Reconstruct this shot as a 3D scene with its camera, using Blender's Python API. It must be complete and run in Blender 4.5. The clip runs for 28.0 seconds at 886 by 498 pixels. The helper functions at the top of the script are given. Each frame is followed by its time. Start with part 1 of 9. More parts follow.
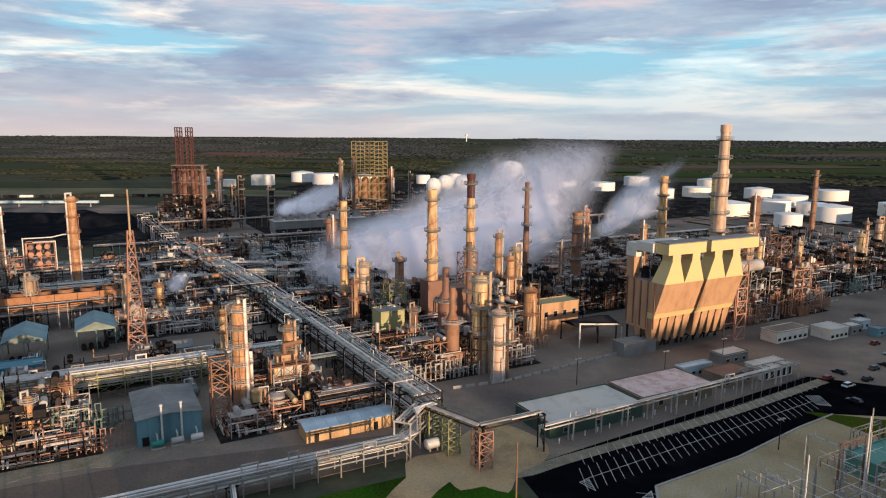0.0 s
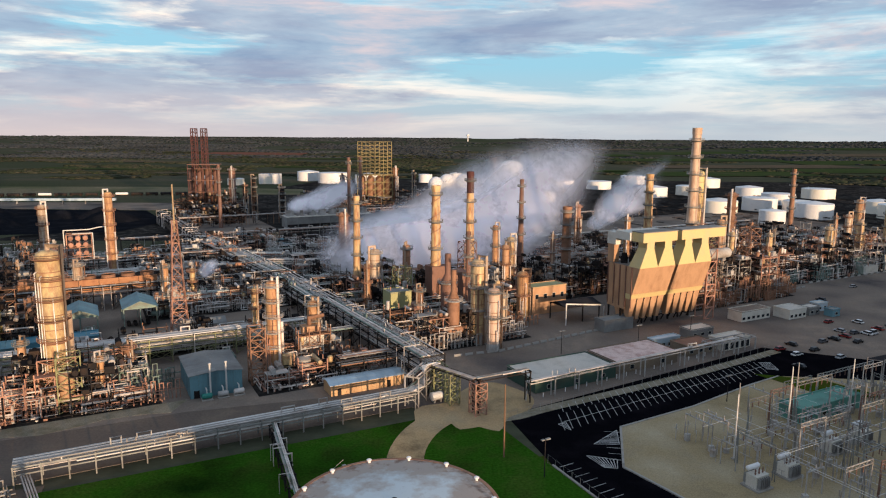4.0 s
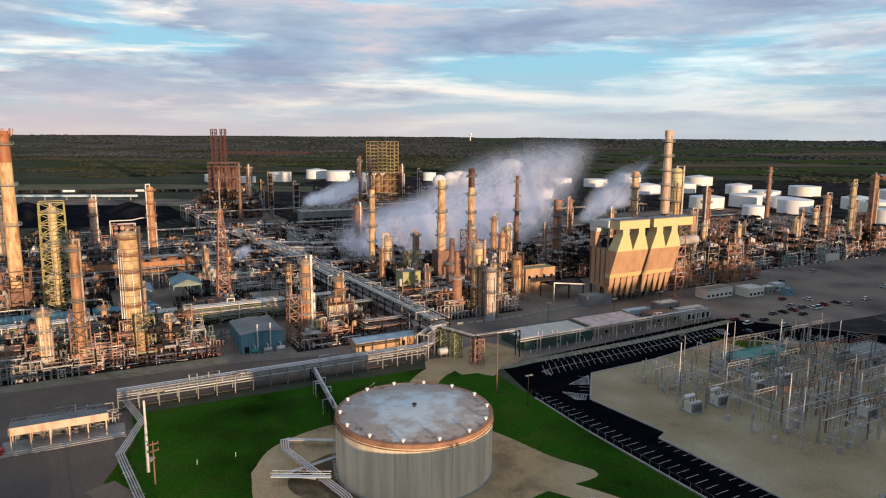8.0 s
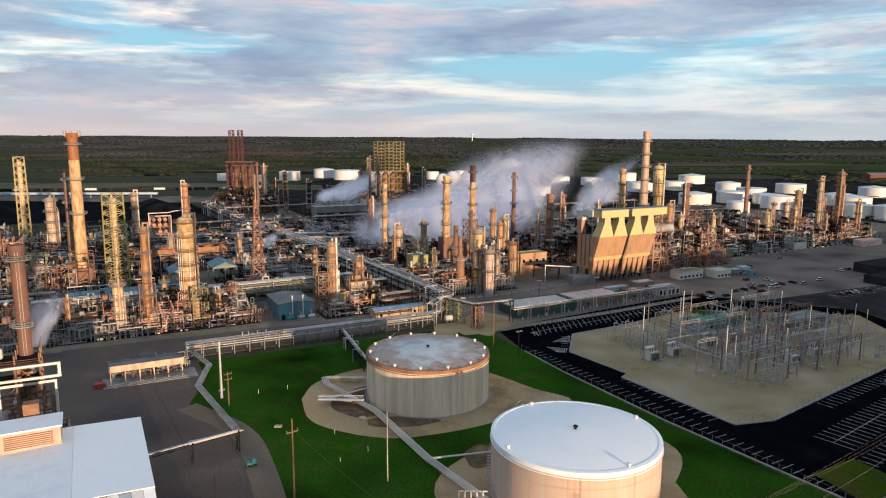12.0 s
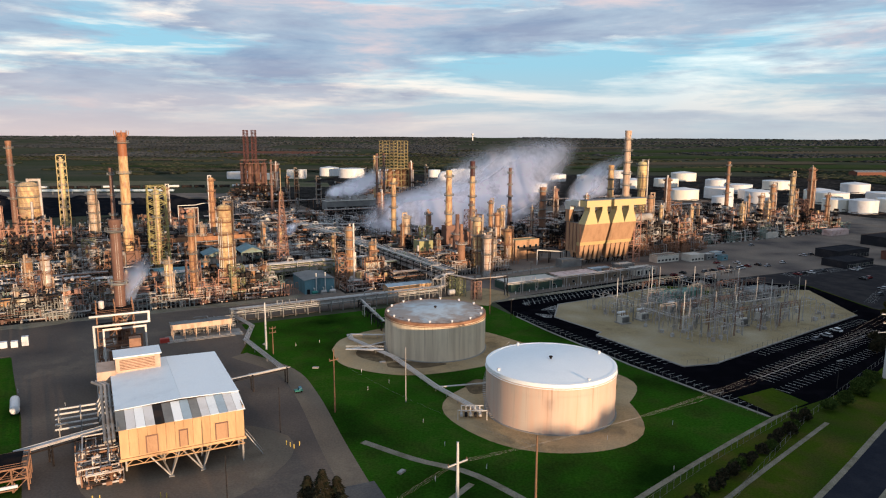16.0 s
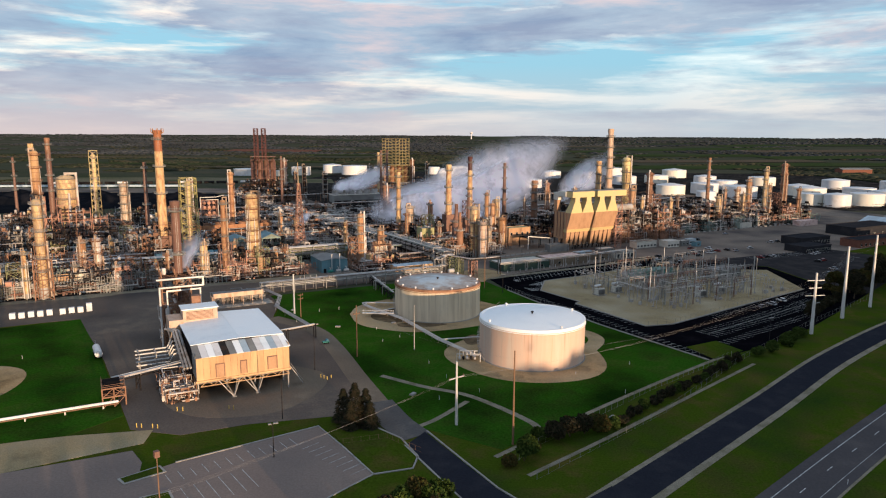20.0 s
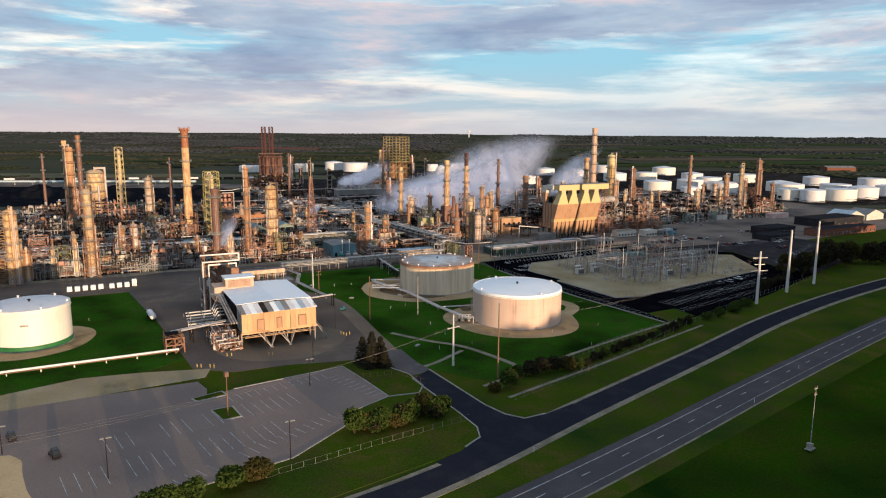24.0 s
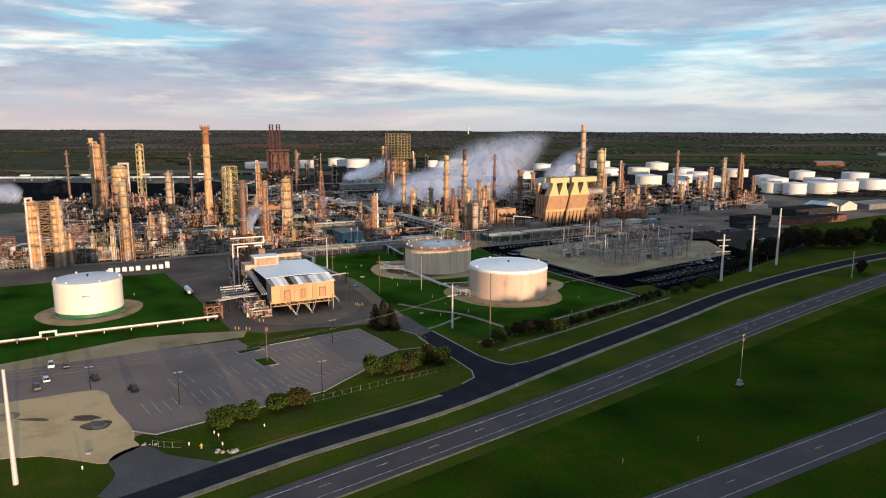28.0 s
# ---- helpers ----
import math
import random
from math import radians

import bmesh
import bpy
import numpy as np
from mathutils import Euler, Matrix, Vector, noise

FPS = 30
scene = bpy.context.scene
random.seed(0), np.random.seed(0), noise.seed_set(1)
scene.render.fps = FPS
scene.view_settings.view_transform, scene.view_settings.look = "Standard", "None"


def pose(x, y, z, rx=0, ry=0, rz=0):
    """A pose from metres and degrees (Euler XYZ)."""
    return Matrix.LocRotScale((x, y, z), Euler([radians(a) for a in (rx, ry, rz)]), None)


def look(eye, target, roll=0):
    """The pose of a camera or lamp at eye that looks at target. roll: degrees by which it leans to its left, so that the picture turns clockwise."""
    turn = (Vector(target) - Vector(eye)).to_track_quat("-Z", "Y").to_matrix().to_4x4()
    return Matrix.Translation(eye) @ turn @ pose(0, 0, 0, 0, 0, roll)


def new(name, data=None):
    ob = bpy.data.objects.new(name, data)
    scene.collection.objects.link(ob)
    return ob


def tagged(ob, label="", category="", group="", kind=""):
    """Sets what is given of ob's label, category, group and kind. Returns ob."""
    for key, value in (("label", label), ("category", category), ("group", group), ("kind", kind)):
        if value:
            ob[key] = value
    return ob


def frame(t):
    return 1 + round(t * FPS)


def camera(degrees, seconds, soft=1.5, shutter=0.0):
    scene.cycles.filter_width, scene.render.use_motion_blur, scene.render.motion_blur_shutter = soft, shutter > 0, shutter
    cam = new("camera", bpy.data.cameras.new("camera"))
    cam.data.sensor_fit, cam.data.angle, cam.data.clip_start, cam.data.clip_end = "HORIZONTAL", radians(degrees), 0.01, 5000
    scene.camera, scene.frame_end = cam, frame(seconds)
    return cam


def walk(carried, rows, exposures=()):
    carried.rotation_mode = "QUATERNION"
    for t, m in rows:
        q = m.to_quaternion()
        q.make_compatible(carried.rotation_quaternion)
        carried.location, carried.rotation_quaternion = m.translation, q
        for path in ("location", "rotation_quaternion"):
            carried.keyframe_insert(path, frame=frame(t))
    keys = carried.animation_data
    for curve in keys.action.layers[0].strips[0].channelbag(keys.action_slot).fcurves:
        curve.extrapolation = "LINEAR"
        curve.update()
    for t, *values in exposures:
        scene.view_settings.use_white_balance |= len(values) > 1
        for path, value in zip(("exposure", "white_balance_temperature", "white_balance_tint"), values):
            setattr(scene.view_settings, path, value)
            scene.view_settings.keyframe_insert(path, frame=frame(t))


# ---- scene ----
cam = camera(65.66, 28.0, soft=1.15)


def aim(x, y, z, yaw, pitch, lean):
    return pose(x, y, z, 90 + pitch, 0, yaw) @ pose(0, 0, 0, 0, 0, lean)


walk(cam, [
    (0, aim(2.43, 13.13, 75.98, -0.001, -9.370, 0.318)),
    (1, aim(2.36, 6.89, 76.02, 0.008, -9.328, 0.298)),
    (2, aim(2.30, -0.93, 76.20, 0.036, -9.330, 0.298)),
    (3, aim(2.23, -9.97, 76.48, 0.077, -9.355, 0.308)),
    (4, aim(2.12, -19.94, 76.82, 0.126, -9.388, 0.321)),
    (5, aim(1.97, -30.59, 77.17, 0.180, -9.421, 0.334)),
    (6, aim(1.77, -41.71, 77.52, 0.237, -9.447, 0.342)),
    (7, aim(1.54, -53.13, 77.82, 0.292, -9.465, 0.344)),
    (8, aim(1.26, -64.73, 78.08, 0.346, -9.473, 0.338)),
    (9, aim(0.97, -76.41, 78.27, 0.396, -9.473, 0.326)),
    (10, aim(0.66, -88.11, 78.39, 0.441, -9.468, 0.307)),
    (11, aim(0.34, -99.77, 78.44, 0.480, -9.459, 0.284)),
    (12, aim(0.03, -111.39, 78.42, 0.512, -9.451, 0.259)),
    (13, aim(-0.27, -122.95, 78.35, 0.537, -9.446, 0.233)),
    (14, aim(-0.55, -134.45, 78.22, 0.554, -9.446, 0.210)),
    (15, aim(-0.79, -145.93, 78.06, 0.562, -9.452, 0.190)),
    (16, aim(-1.01, -157.39, 77.88, 0.560, -9.465, 0.177)),
    (17, aim(-1.19, -168.87, 77.69, 0.548, -9.484, 0.172)),
    (18, aim(-1.34, -180.37, 77.52, 0.527, -9.509, 0.175)),
    (19, aim(-1.47, -191.91, 77.37, 0.497, -9.539, 0.187)),
    (20, aim(-1.57, -203.49, 77.26, 0.458, -9.571, 0.208)),
    (21, aim(-1.65, -215.10, 77.20, 0.412, -9.604, 0.234)),
    (22, aim(-1.71, -226.70, 77.19, 0.362, -9.636, 0.264)),
    (23, aim(-1.77, -238.23, 77.24, 0.310, -9.668, 0.292)),
    (24, aim(-1.81, -249.62, 77.33, 0.261, -9.701, 0.314)),
    (25, aim(-1.85, -260.74, 77.44, 0.222, -9.738, 0.322)),
    (26, aim(-1.88, -271.46, 77.56, 0.200, -9.785, 0.307)),
    (27, aim(-1.88, -281.57, 77.64, 0.205, -9.854, 0.258)),
    (28, aim(-1.84, -290.85, 77.63, 0.249, -9.960, 0.161)),
])

# ---- world ----
SUN_UP, SUN_AZ = 3.4, 148.5          # degrees; azimuth clockwise from +y


def sun_way():
    a, e = radians(SUN_AZ), radians(SUN_UP)
    return Vector((math.sin(a) * math.cos(e), math.cos(a) * math.cos(e), math.sin(e)))


def make_world():
    w = bpy.data.worlds.new("evening_sky")
    scene.world = w
    w.use_nodes = True
    t = w.node_tree
    n, link = t.nodes, t.links
    n.clear()
    out = n.new("ShaderNodeOutputWorld")
    back = n.new("ShaderNodeBackground")
    sky = n.new("ShaderNodeTexSky")
    sky.sky_type, sky.sun_disc = "NISHITA", False
    sky.sun_elevation, sky.sun_rotation = radians(SUN_UP), radians(SUN_AZ)
    sky.air_density, sky.dust_density, sky.ozone_density = 1.0, 1.5, 2.0
    dim = n.new("ShaderNodeMix")
    dim.data_type, dim.blend_type = "RGBA", "MULTIPLY"
    dim.inputs[0].default_value = 1.0
    dim.inputs[7].default_value = (0.16, 0.20, 0.27, 1)
    link.new(sky.outputs[0], dim.inputs[6])
    blue = n.new("ShaderNodeMix")
    blue.data_type = "RGBA"
    blue.inputs[0].default_value = 0.85
    blue.inputs[7].default_value = (0.24, 0.50, 0.70, 1)
    link.new(dim.outputs[2], blue.inputs[6])
    co = n.new("ShaderNodeTexCoord")
    sep = n.new("ShaderNodeSeparateXYZ")
    link.new(co.outputs["Generated"], sep.inputs[0])

    def noise_at(scale, size, detail, offset, dist=0.6):
        mp = n.new("ShaderNodeMapping")
        mp.inputs["Scale"].default_value = scale
        mp.inputs["Location"].default_value = offset
        link.new(co.outputs["Generated"], mp.inputs[0])
        tx = n.new("ShaderNodeTexNoise")
        tx.inputs["Scale"].default_value, tx.inputs["Detail"].default_value = size, detail
        tx.inputs["Roughness"].default_value, tx.inputs["Distortion"].default_value = 0.60, dist
        link.new(mp.outputs[0], tx.inputs["Vector"])
        return tx.outputs[0]

    def ramp(src, stops):
        r = n.new("ShaderNodeValToRGB")
        e = r.color_ramp.elements
        while len(e) < len(stops):
            e.new(0.5)
        for s, (p, c) in zip(e, stops):
            s.position, s.color = p, (*c, 1)
        link.new(src, r.inputs[0])
        return r.outputs[0]

    def mix(f, a, b):
        m = n.new("ShaderNodeMix")
        m.data_type = "RGBA"
        link.new(f, m.inputs[0])
        link.new(a, m.inputs[6])
        link.new(b, m.inputs[7])
        return m.outputs[2]

    # bright veil, then grey-blue cloud banks lying in long streaks
    veil = ramp(noise_at((1.2, 1.2, 12), 2.2, 12, (3.1, 1.7, 0.4), 0.25), [(0.43, (0, 0, 0)), (0.585, (0.90, 0.90, 0.90))])
    warm = ramp(noise_at((1.1, 1.1, 3), 1.5, 3, (0.2, 4.0, 1.0)), [(0.38, (0.66, 0.78, 0.84)), (0.58, (0.97, 0.87, 0.78))])
    c1 = mix(veil, blue.outputs[2], warm)
    # the banks thicken with height and towards the west
    lift = n.new("ShaderNodeVectorMath")
    lift.operation = "DOT_PRODUCT"
    link.new(co.outputs["Generated"], lift.inputs[0])
    lift.inputs[1].default_value = (-0.05, -0.02, 0.60)
    thick = n.new("ShaderNodeMath")
    thick.operation = "ADD"
    link.new(noise_at((1.2, 1.2, 7.5), 2.6, 14, (7.3, 2.2, 5.0), 0.2), thick.inputs[0])
    link.new(lift.outputs["Value"], thick.inputs[1])
    bank = ramp(thick.outputs[0], [(0.47, (0, 0, 0)), (0.585, (0.90, 0.90, 0.90))])
    tone = ramp(noise_at((1.6, 1.6, 9), 3.0, 10, (1.0, 6.0, 2.0), 0.2), [(0.36, (0.17, 0.24, 0.40)), (0.55, (0.27, 0.37, 0.52)), (0.75, (0.60, 0.50, 0.54))])
    c2 = mix(bank, c1, tone)
    # pale mauve band over the horizon
    low = ramp(sep.outputs["Z"], [(0.0, (0.9, 0.9, 0.9)), (0.095, (0, 0, 0))])
    side = n.new("ShaderNodeMapRange")
    side.inputs[1].default_value, side.inputs[2].default_value = -0.5, 0.4
    link.new(sep.outputs["X"], side.inputs[0])
    mauve = ramp(side.outputs[0], [(0.0, (0.47, 0.43, 0.47)), (1.0, (0.37, 0.43, 0.51))])
    c3 = mix(low, c2, mauve)
    glow = n.new("ShaderNodeMix")
    glow.data_type, glow.blend_type = "RGBA", "MULTIPLY"
    glow.inputs[0].default_value = 1.0
    glow.inputs[7].default_value = (1.075, 1.0, 0.915, 1)
    link.new(c3, glow.inputs[6])
    link.new(glow.outputs[2], back.inputs[0])
    back.inputs[1].default_value = 1.12
    link.new(back.outputs[0], out.inputs[0])


make_world()
scene.view_settings.exposure = 0.30
sun = new("sun", bpy.data.lights.new("sun", "SUN"))
sun.data.energy, sun.data.angle, sun.data.color = 5.0, radians(0.7), (1.0, 0.70, 0.45)
sun.matrix_world = look(sun_way() * 300, (0, 0, 0))


# ---- materials ----
def material(name, base, rough=0.7, metal=0.0, second=None, amount=0.5, size=1.0, grain=0.08, bump=0.0, stretch=(1, 1, 1), vary=0.0, third=None, big=0.08):
    """A surface with a fine grain, a larger stain pattern of a second colour, and relief. size: pattern per metre."""
    m = bpy.data.materials.new(name)
    m.use_nodes = True
    t = m.node_tree
    n, link = t.nodes, t.links
    b = n["Principled BSDF"]
    b.inputs["Roughness"].default_value, b.inputs["Metallic"].default_value = rough, metal
    b.inputs["Specular IOR Level"].default_value = 0.0 if rough > 0.79 else 0.35
    co = n.new("ShaderNodeTexCoord")
    mp = n.new("ShaderNodeMapping")
    mp.inputs["Scale"].default_value = stretch
    link.new(co.outputs["Object"], mp.inputs[0])

    def tex(scale, detail=5):
        x = n.new("ShaderNodeTexNoise")
        x.inputs["Scale"].default_value, x.inputs["Detail"].default_value = scale, detail
        x.inputs["Roughness"].default_value = 0.6
        link.new(mp.outputs[0], x.inputs["Vector"])
        return x.outputs[0]

    def mixed(f, a, c, lo, hi):
        r = n.new("ShaderNodeMapRange")
        r.inputs[1].default_value, r.inputs[2].default_value = lo, hi
        link.new(f, r.inputs[0])
        x = n.new("ShaderNodeMix")
        x.data_type = "RGBA"
        link.new(r.outputs[0], x.inputs[0])
        if isinstance(a, tuple):
            x.inputs[6].default_value = (*a, 1)
        else:
            link.new(a, x.inputs[6])
        x.inputs[7].default_value = (*c, 1)
        return x.outputs[2]

    col = base
    second = second or tuple(v * 0.7 for v in base)
    col = mixed(tex(size * big * 4, 6), col, second, 0.62 - amount * 0.35, 0.78 - amount * 0.2)
    if third:
        col = mixed(tex(size * big, 4), col, third, 0.45, 0.68)
    fine = tex(size * 5, 3)
    h = n.new("ShaderNodeHueSaturation")
    link.new(col, h.inputs["Color"])
    r = n.new("ShaderNodeMapRange")
    r.inputs[1].default_value, r.inputs[2].default_value = 0.25, 0.75
    r.inputs[3].default_value, r.inputs[4].default_value = 1 - grain * 2, 1 + grain * 2
    link.new(fine, r.inputs[0])
    value = r.outputs[0]
    if vary:
        info = n.new("ShaderNodeObjectInfo")
        q = n.new("ShaderNodeMapRange")
        q.inputs[3].default_value, q.inputs[4].default_value = 1 - vary, 1 + vary
        link.new(info.outputs["Random"], q.inputs[0])
        mul = n.new("ShaderNodeMath")
        mul.operation = "MULTIPLY"
        link.new(value, mul.inputs[0])
        link.new(q.outputs[0], mul.inputs[1])
        value = mul.outputs[0]
    link.new(value, h.inputs["Value"])
    link.new(h.outputs[0], b.inputs["Base Color"])
    if bump:
        bp = n.new("ShaderNodeBump")
        bp.inputs["Strength"].default_value, bp.inputs["Distance"].default_value = bump, 0.1 / max(size, 0.1)
        link.new(fine, bp.inputs["Height"])
        link.new(bp.outputs[0], b.inputs["Normal"])
    return m


M = {}
M["land"] = material("far_fields", (0.066, 0.070, 0.046), 0.95, second=(0.105, 0.090, 0.066), amount=0.5, size=0.05, grain=0.12, third=(0.044, 0.056, 0.028), big=0.07, stretch=(0.7, 1.1, 1))
M["grass"] = material("mown_grass", (0.025, 0.082, 0.007), 0.95, second=(0.050, 0.088, 0.014), amount=0.5, size=0.3, grain=0.2, bump=0.3, third=(0.007, 0.023, 0.003), big=0.10)
M["verge"] = material("rough_verge_grass", (0.046, 0.072, 0.007), 0.95, second=(0.092, 0.072, 0.020), amount=0.5, size=0.4, grain=0.16, bump=0.2, third=(0.020, 0.046, 0.008))
M["field"] = material("young_crop_field", (0.021, 0.052, 0.003), 0.95, second=(0.052, 0.058, 0.008), amount=0.55, size=0.3, grain=0.14, bump=0.3, third=(0.008, 0.026, 0.003))
M["yard"] = material("worn_grey_asphalt", (0.203, 0.166, 0.138), 0.9, second=(0.278, 0.220, 0.172), amount=0.5, size=0.35, grain=0.1, bump=0.15, third=(0.092, 0.080, 0.077))
M["pavement"] = material("old_asphalt", (0.232, 0.180, 0.154), 0.9, second=(0.270, 0.208, 0.172), amount=0.45, size=0.4, grain=0.07, bump=0.15, third=(0.180, 0.145, 0.130))
M["plantroad"] = material("dark_plant_road_asphalt", (0.140, 0.112, 0.093), 0.9, second=(0.205, 0.160, 0.122), amount=0.45, size=0.35, grain=0.09, bump=0.15, third=(0.082, 0.071, 0.066))
M["packed"] = material("packed_tan_ground", (0.19, 0.150, 0.112), 0.95, second=(0.25, 0.20, 0.145), amount=0.45, size=0.4, grain=0.1, bump=0.2, third=(0.135, 0.108, 0.085))
M["black"] = material("fresh_black_asphalt", (0.0035, 0.0035, 0.005), 0.85, second=(0.008, 0.007, 0.009), amount=0.4, size=0.4, grain=0.12, bump=0.12)
M["lot"] = material("dark_grey_lot_asphalt", (0.034, 0.032, 0.034), 0.88, second=(0.055, 0.050, 0.048), amount=0.5, size=0.35, grain=0.1, bump=0.12)
M["road"] = material("dark_road_asphalt", (0.022, 0.024, 0.032), 0.85, second=(0.032, 0.033, 0.040), amount=0.4, size=0.4, grain=0.08, bump=0.12)
M["highway"] = material("highway_concrete_asphalt", (0.080, 0.073, 0.075), 0.88, second=(0.102, 0.092, 0.090), amount=0.4, size=0.3, grain=0.06, bump=0.12)
M["gravel"] = material("pale_gravel", (0.315, 0.246, 0.142), 0.95, second=(0.22, 0.17, 0.10), amount=0.45, size=0.6, grain=0.12, bump=0.5, third=(0.40, 0.335, 0.225))
M["dirt"] = material("brown_dirt", (0.42, 0.295, 0.16), 0.95, second=(0.19, 0.135, 0.078), amount=0.5, size=0.5, grain=0.12, bump=0.5, third=(0.47, 0.36, 0.22))
M["paledirt"] = material("trodden_tan_dirt", (0.60, 0.43, 0.235), 0.95, second=(0.42, 0.29, 0.15), amount=0.42, size=0.25, grain=0.05, bump=0.25, third=(0.53, 0.38, 0.21))
M["wetdirt"] = material("dark_stained_dirt", (0.13, 0.094, 0.058), 0.9, second=(0.26, 0.185, 0.105), amount=0.5, size=0.9, grain=0.15, bump=0.4, third=(0.085, 0.064, 0.044))
M["puddle"] = material("still_muddy_water", (0.10, 0.092, 0.085), 0.08, size=0.8, grain=0.03)
M["apron"] = material("worn_apron_asphalt", (0.105, 0.10, 0.098), 0.9, second=(0.16, 0.145, 0.13), amount=0.5, size=0.4, grain=0.1, bump=0.15, third=(0.07, 0.068, 0.07))
M["concrete"] = material("pale_concrete", (0.34, 0.32, 0.29), 0.9, second=(0.22, 0.20, 0.18), amount=0.4, size=1.0, grain=0.06, bump=0.2)
M["paint"] = material("white_road_paint", (0.52, 0.52, 0.50), 0.8, second=(0.20, 0.20, 0.20), amount=0.55, size=1.5, grain=0.1)
M["yellow"] = material("yellow_paint", (0.58, 0.42, 0.10), 0.7, second=(0.35, 0.22, 0.08), amount=0.45, size=1.0)
M["lattice"] = material("ochre_lattice_steel", (0.27, 0.22, 0.10), 0.75, second=(0.18, 0.12, 0.06), amount=0.5, size=0.5)
M["maroon"] = material("dark_maroon_steel", (0.085, 0.028, 0.026), 0.75, second=(0.05, 0.022, 0.02), amount=0.5, size=0.5)
# base kept near black: the shade between crowded equipment is in the colour
M["unitfloor"] = material("shaded_stained_concrete", (0.026, 0.024, 0.023), 0.9, second=(0.12, 0.104, 0.088), amount=0.42, size=0.5, grain=0.12, bump=0.2, third=(0.012, 0.011, 0.011))
M["stacktan"] = material("pinkish_tan_stack_paint", (0.60, 0.43, 0.31), 0.6, second=(0.42, 0.25, 0.16), amount=0.5, size=1.4, grain=0.06, stretch=(1, 1, 0.3))
M["vessel"] = material("pinkish_tan_vessel_jacket", (0.56, 0.40, 0.30), 0.55, second=(0.42, 0.28, 0.20), amount=0.5, size=1.2, grain=0.06, stretch=(1, 1, 0.4))
M["yellowsteel"] = material("yellow_green_lattice_paint", (0.40, 0.35, 0.13), 0.7, second=(0.27, 0.21, 0.09), amount=0.45, size=0.5)
M["riser"] = material("dull_tan_riser_jacket", (0.44, 0.33, 0.24), 0.6, 0.05, second=(0.30, 0.20, 0.14), amount=0.5, size=0.8, grain=0.08, vary=0.25)
M["deeprust"] = material("deep_rust_stain", (0.34, 0.13, 0.06), 0.75, second=(0.20, 0.07, 0.035), amount=0.5, size=1.2, grain=0.1, stretch=(1, 1, 0.3))
M["olive"] = material("olive_cladding", (0.34, 0.33, 0.16), 0.7, second=(0.27, 0.25, 0.12), amount=0.4, size=0.5)
M["shoulder"] = material("gravel_road_shoulder", (0.25, 0.22, 0.165), 0.95, second=(0.15, 0.135, 0.09), amount=0.5, size=0.6, grain=0.15, bump=0.4)
M["jacket"] = material("aluminium_pipe_jacket", (0.62, 0.57, 0.53), 0.5, 0.1, second=(0.40, 0.32, 0.27), amount=0.5, size=0.8, grain=0.06, vary=0.22)
M["column"] = material("weathered_column_jacket", (0.59, 0.45, 0.23), 0.6, 0.05, second=(0.32, 0.16, 0.075), amount=0.62, size=2.2, grain=0.1, stretch=(1, 1, 0.4), vary=0.25, third=(0.38, 0.29, 0.20))
M["columnrust"] = material("rust_streaked_column_jacket", (0.45, 0.26, 0.13), 0.65, 0.05, second=(0.20, 0.075, 0.035), amount=0.6, size=2.0, grain=0.12, stretch=(1, 1, 0.25), vary=0.2, third=(0.56, 0.38, 0.19))
M["columngrey"] = material("grey_tan_column_jacket", (0.47, 0.38, 0.28), 0.6, 0.05, second=(0.28, 0.15, 0.085), amount=0.55, size=2.0, grain=0.1, stretch=(1, 1, 0.3), vary=0.2, third=(0.32, 0.28, 0.23))
M["rust"] = material("rusty_steel", (0.29, 0.155, 0.095), 0.75, 0.1, second=(0.17, 0.085, 0.05), amount=0.5, size=0.8, grain=0.1, vary=0.25)
M["orangerust"] = material("orange_rust_panel", (0.34, 0.165, 0.08), 0.75, second=(0.24, 0.10, 0.05), amount=0.5, size=0.8, grain=0.1, vary=0.2)
M["ochrerust"] = material("ochre_rusty_steel", (0.42, 0.26, 0.11), 0.75, second=(0.26, 0.12, 0.06), amount=0.5, size=0.8, grain=0.1)
M["oldsteel"] = material("dull_brown_grey_steel", (0.24, 0.245, 0.228), 0.7, 0.1, second=(0.17, 0.15, 0.135), amount=0.5, size=0.8, grain=0.08, vary=0.25)
M["redlead"] = material("red_oxide_steel", (0.38, 0.20, 0.14), 0.7, second=(0.26, 0.14, 0.10), amount=0.5, size=0.8, grain=0.1, vary=0.3)
M["steel"] = material("galvanised_steel", (0.37, 0.355, 0.335), 0.65, 0.1, second=(0.22, 0.18, 0.15), amount=0.5, size=0.8, grain=0.08, vary=0.25)
M["dark"] = material("dark_process_steel", (0.024, 0.023, 0.024), 0.8, 0.0, second=(0.05, 0.035, 0.028), amount=0.5, size=0.8, grain=0.1, vary=0.35)
M["brown"] = material("brown_painted_steel", (0.20, 0.105, 0.075), 0.65, 0.05, second=(0.13, 0.07, 0.055), amount=0.5, size=0.5, grain=0.08, stretch=(1, 1, 0.4))
M["ystack"] = material("ochre_stack_paint", (0.66, 0.47, 0.24), 0.6, second=(0.33, 0.13, 0.055), amount=0.58, size=1.6, grain=0.08, stretch=(1, 1, 0.3))
M["tan"] = material("tan_cladding", (0.45, 0.265, 0.15), 0.7, second=(0.34, 0.19, 0.105), amount=0.5, size=1.1, grain=0.05, stretch=(1, 1, 0.3), vary=0.06)
M["cream"] = material("cream_cladding", (0.60, 0.47, 0.22), 0.55, second=(0.56, 0.44, 0.24), amount=0.4, size=0.5, grain=0.05)
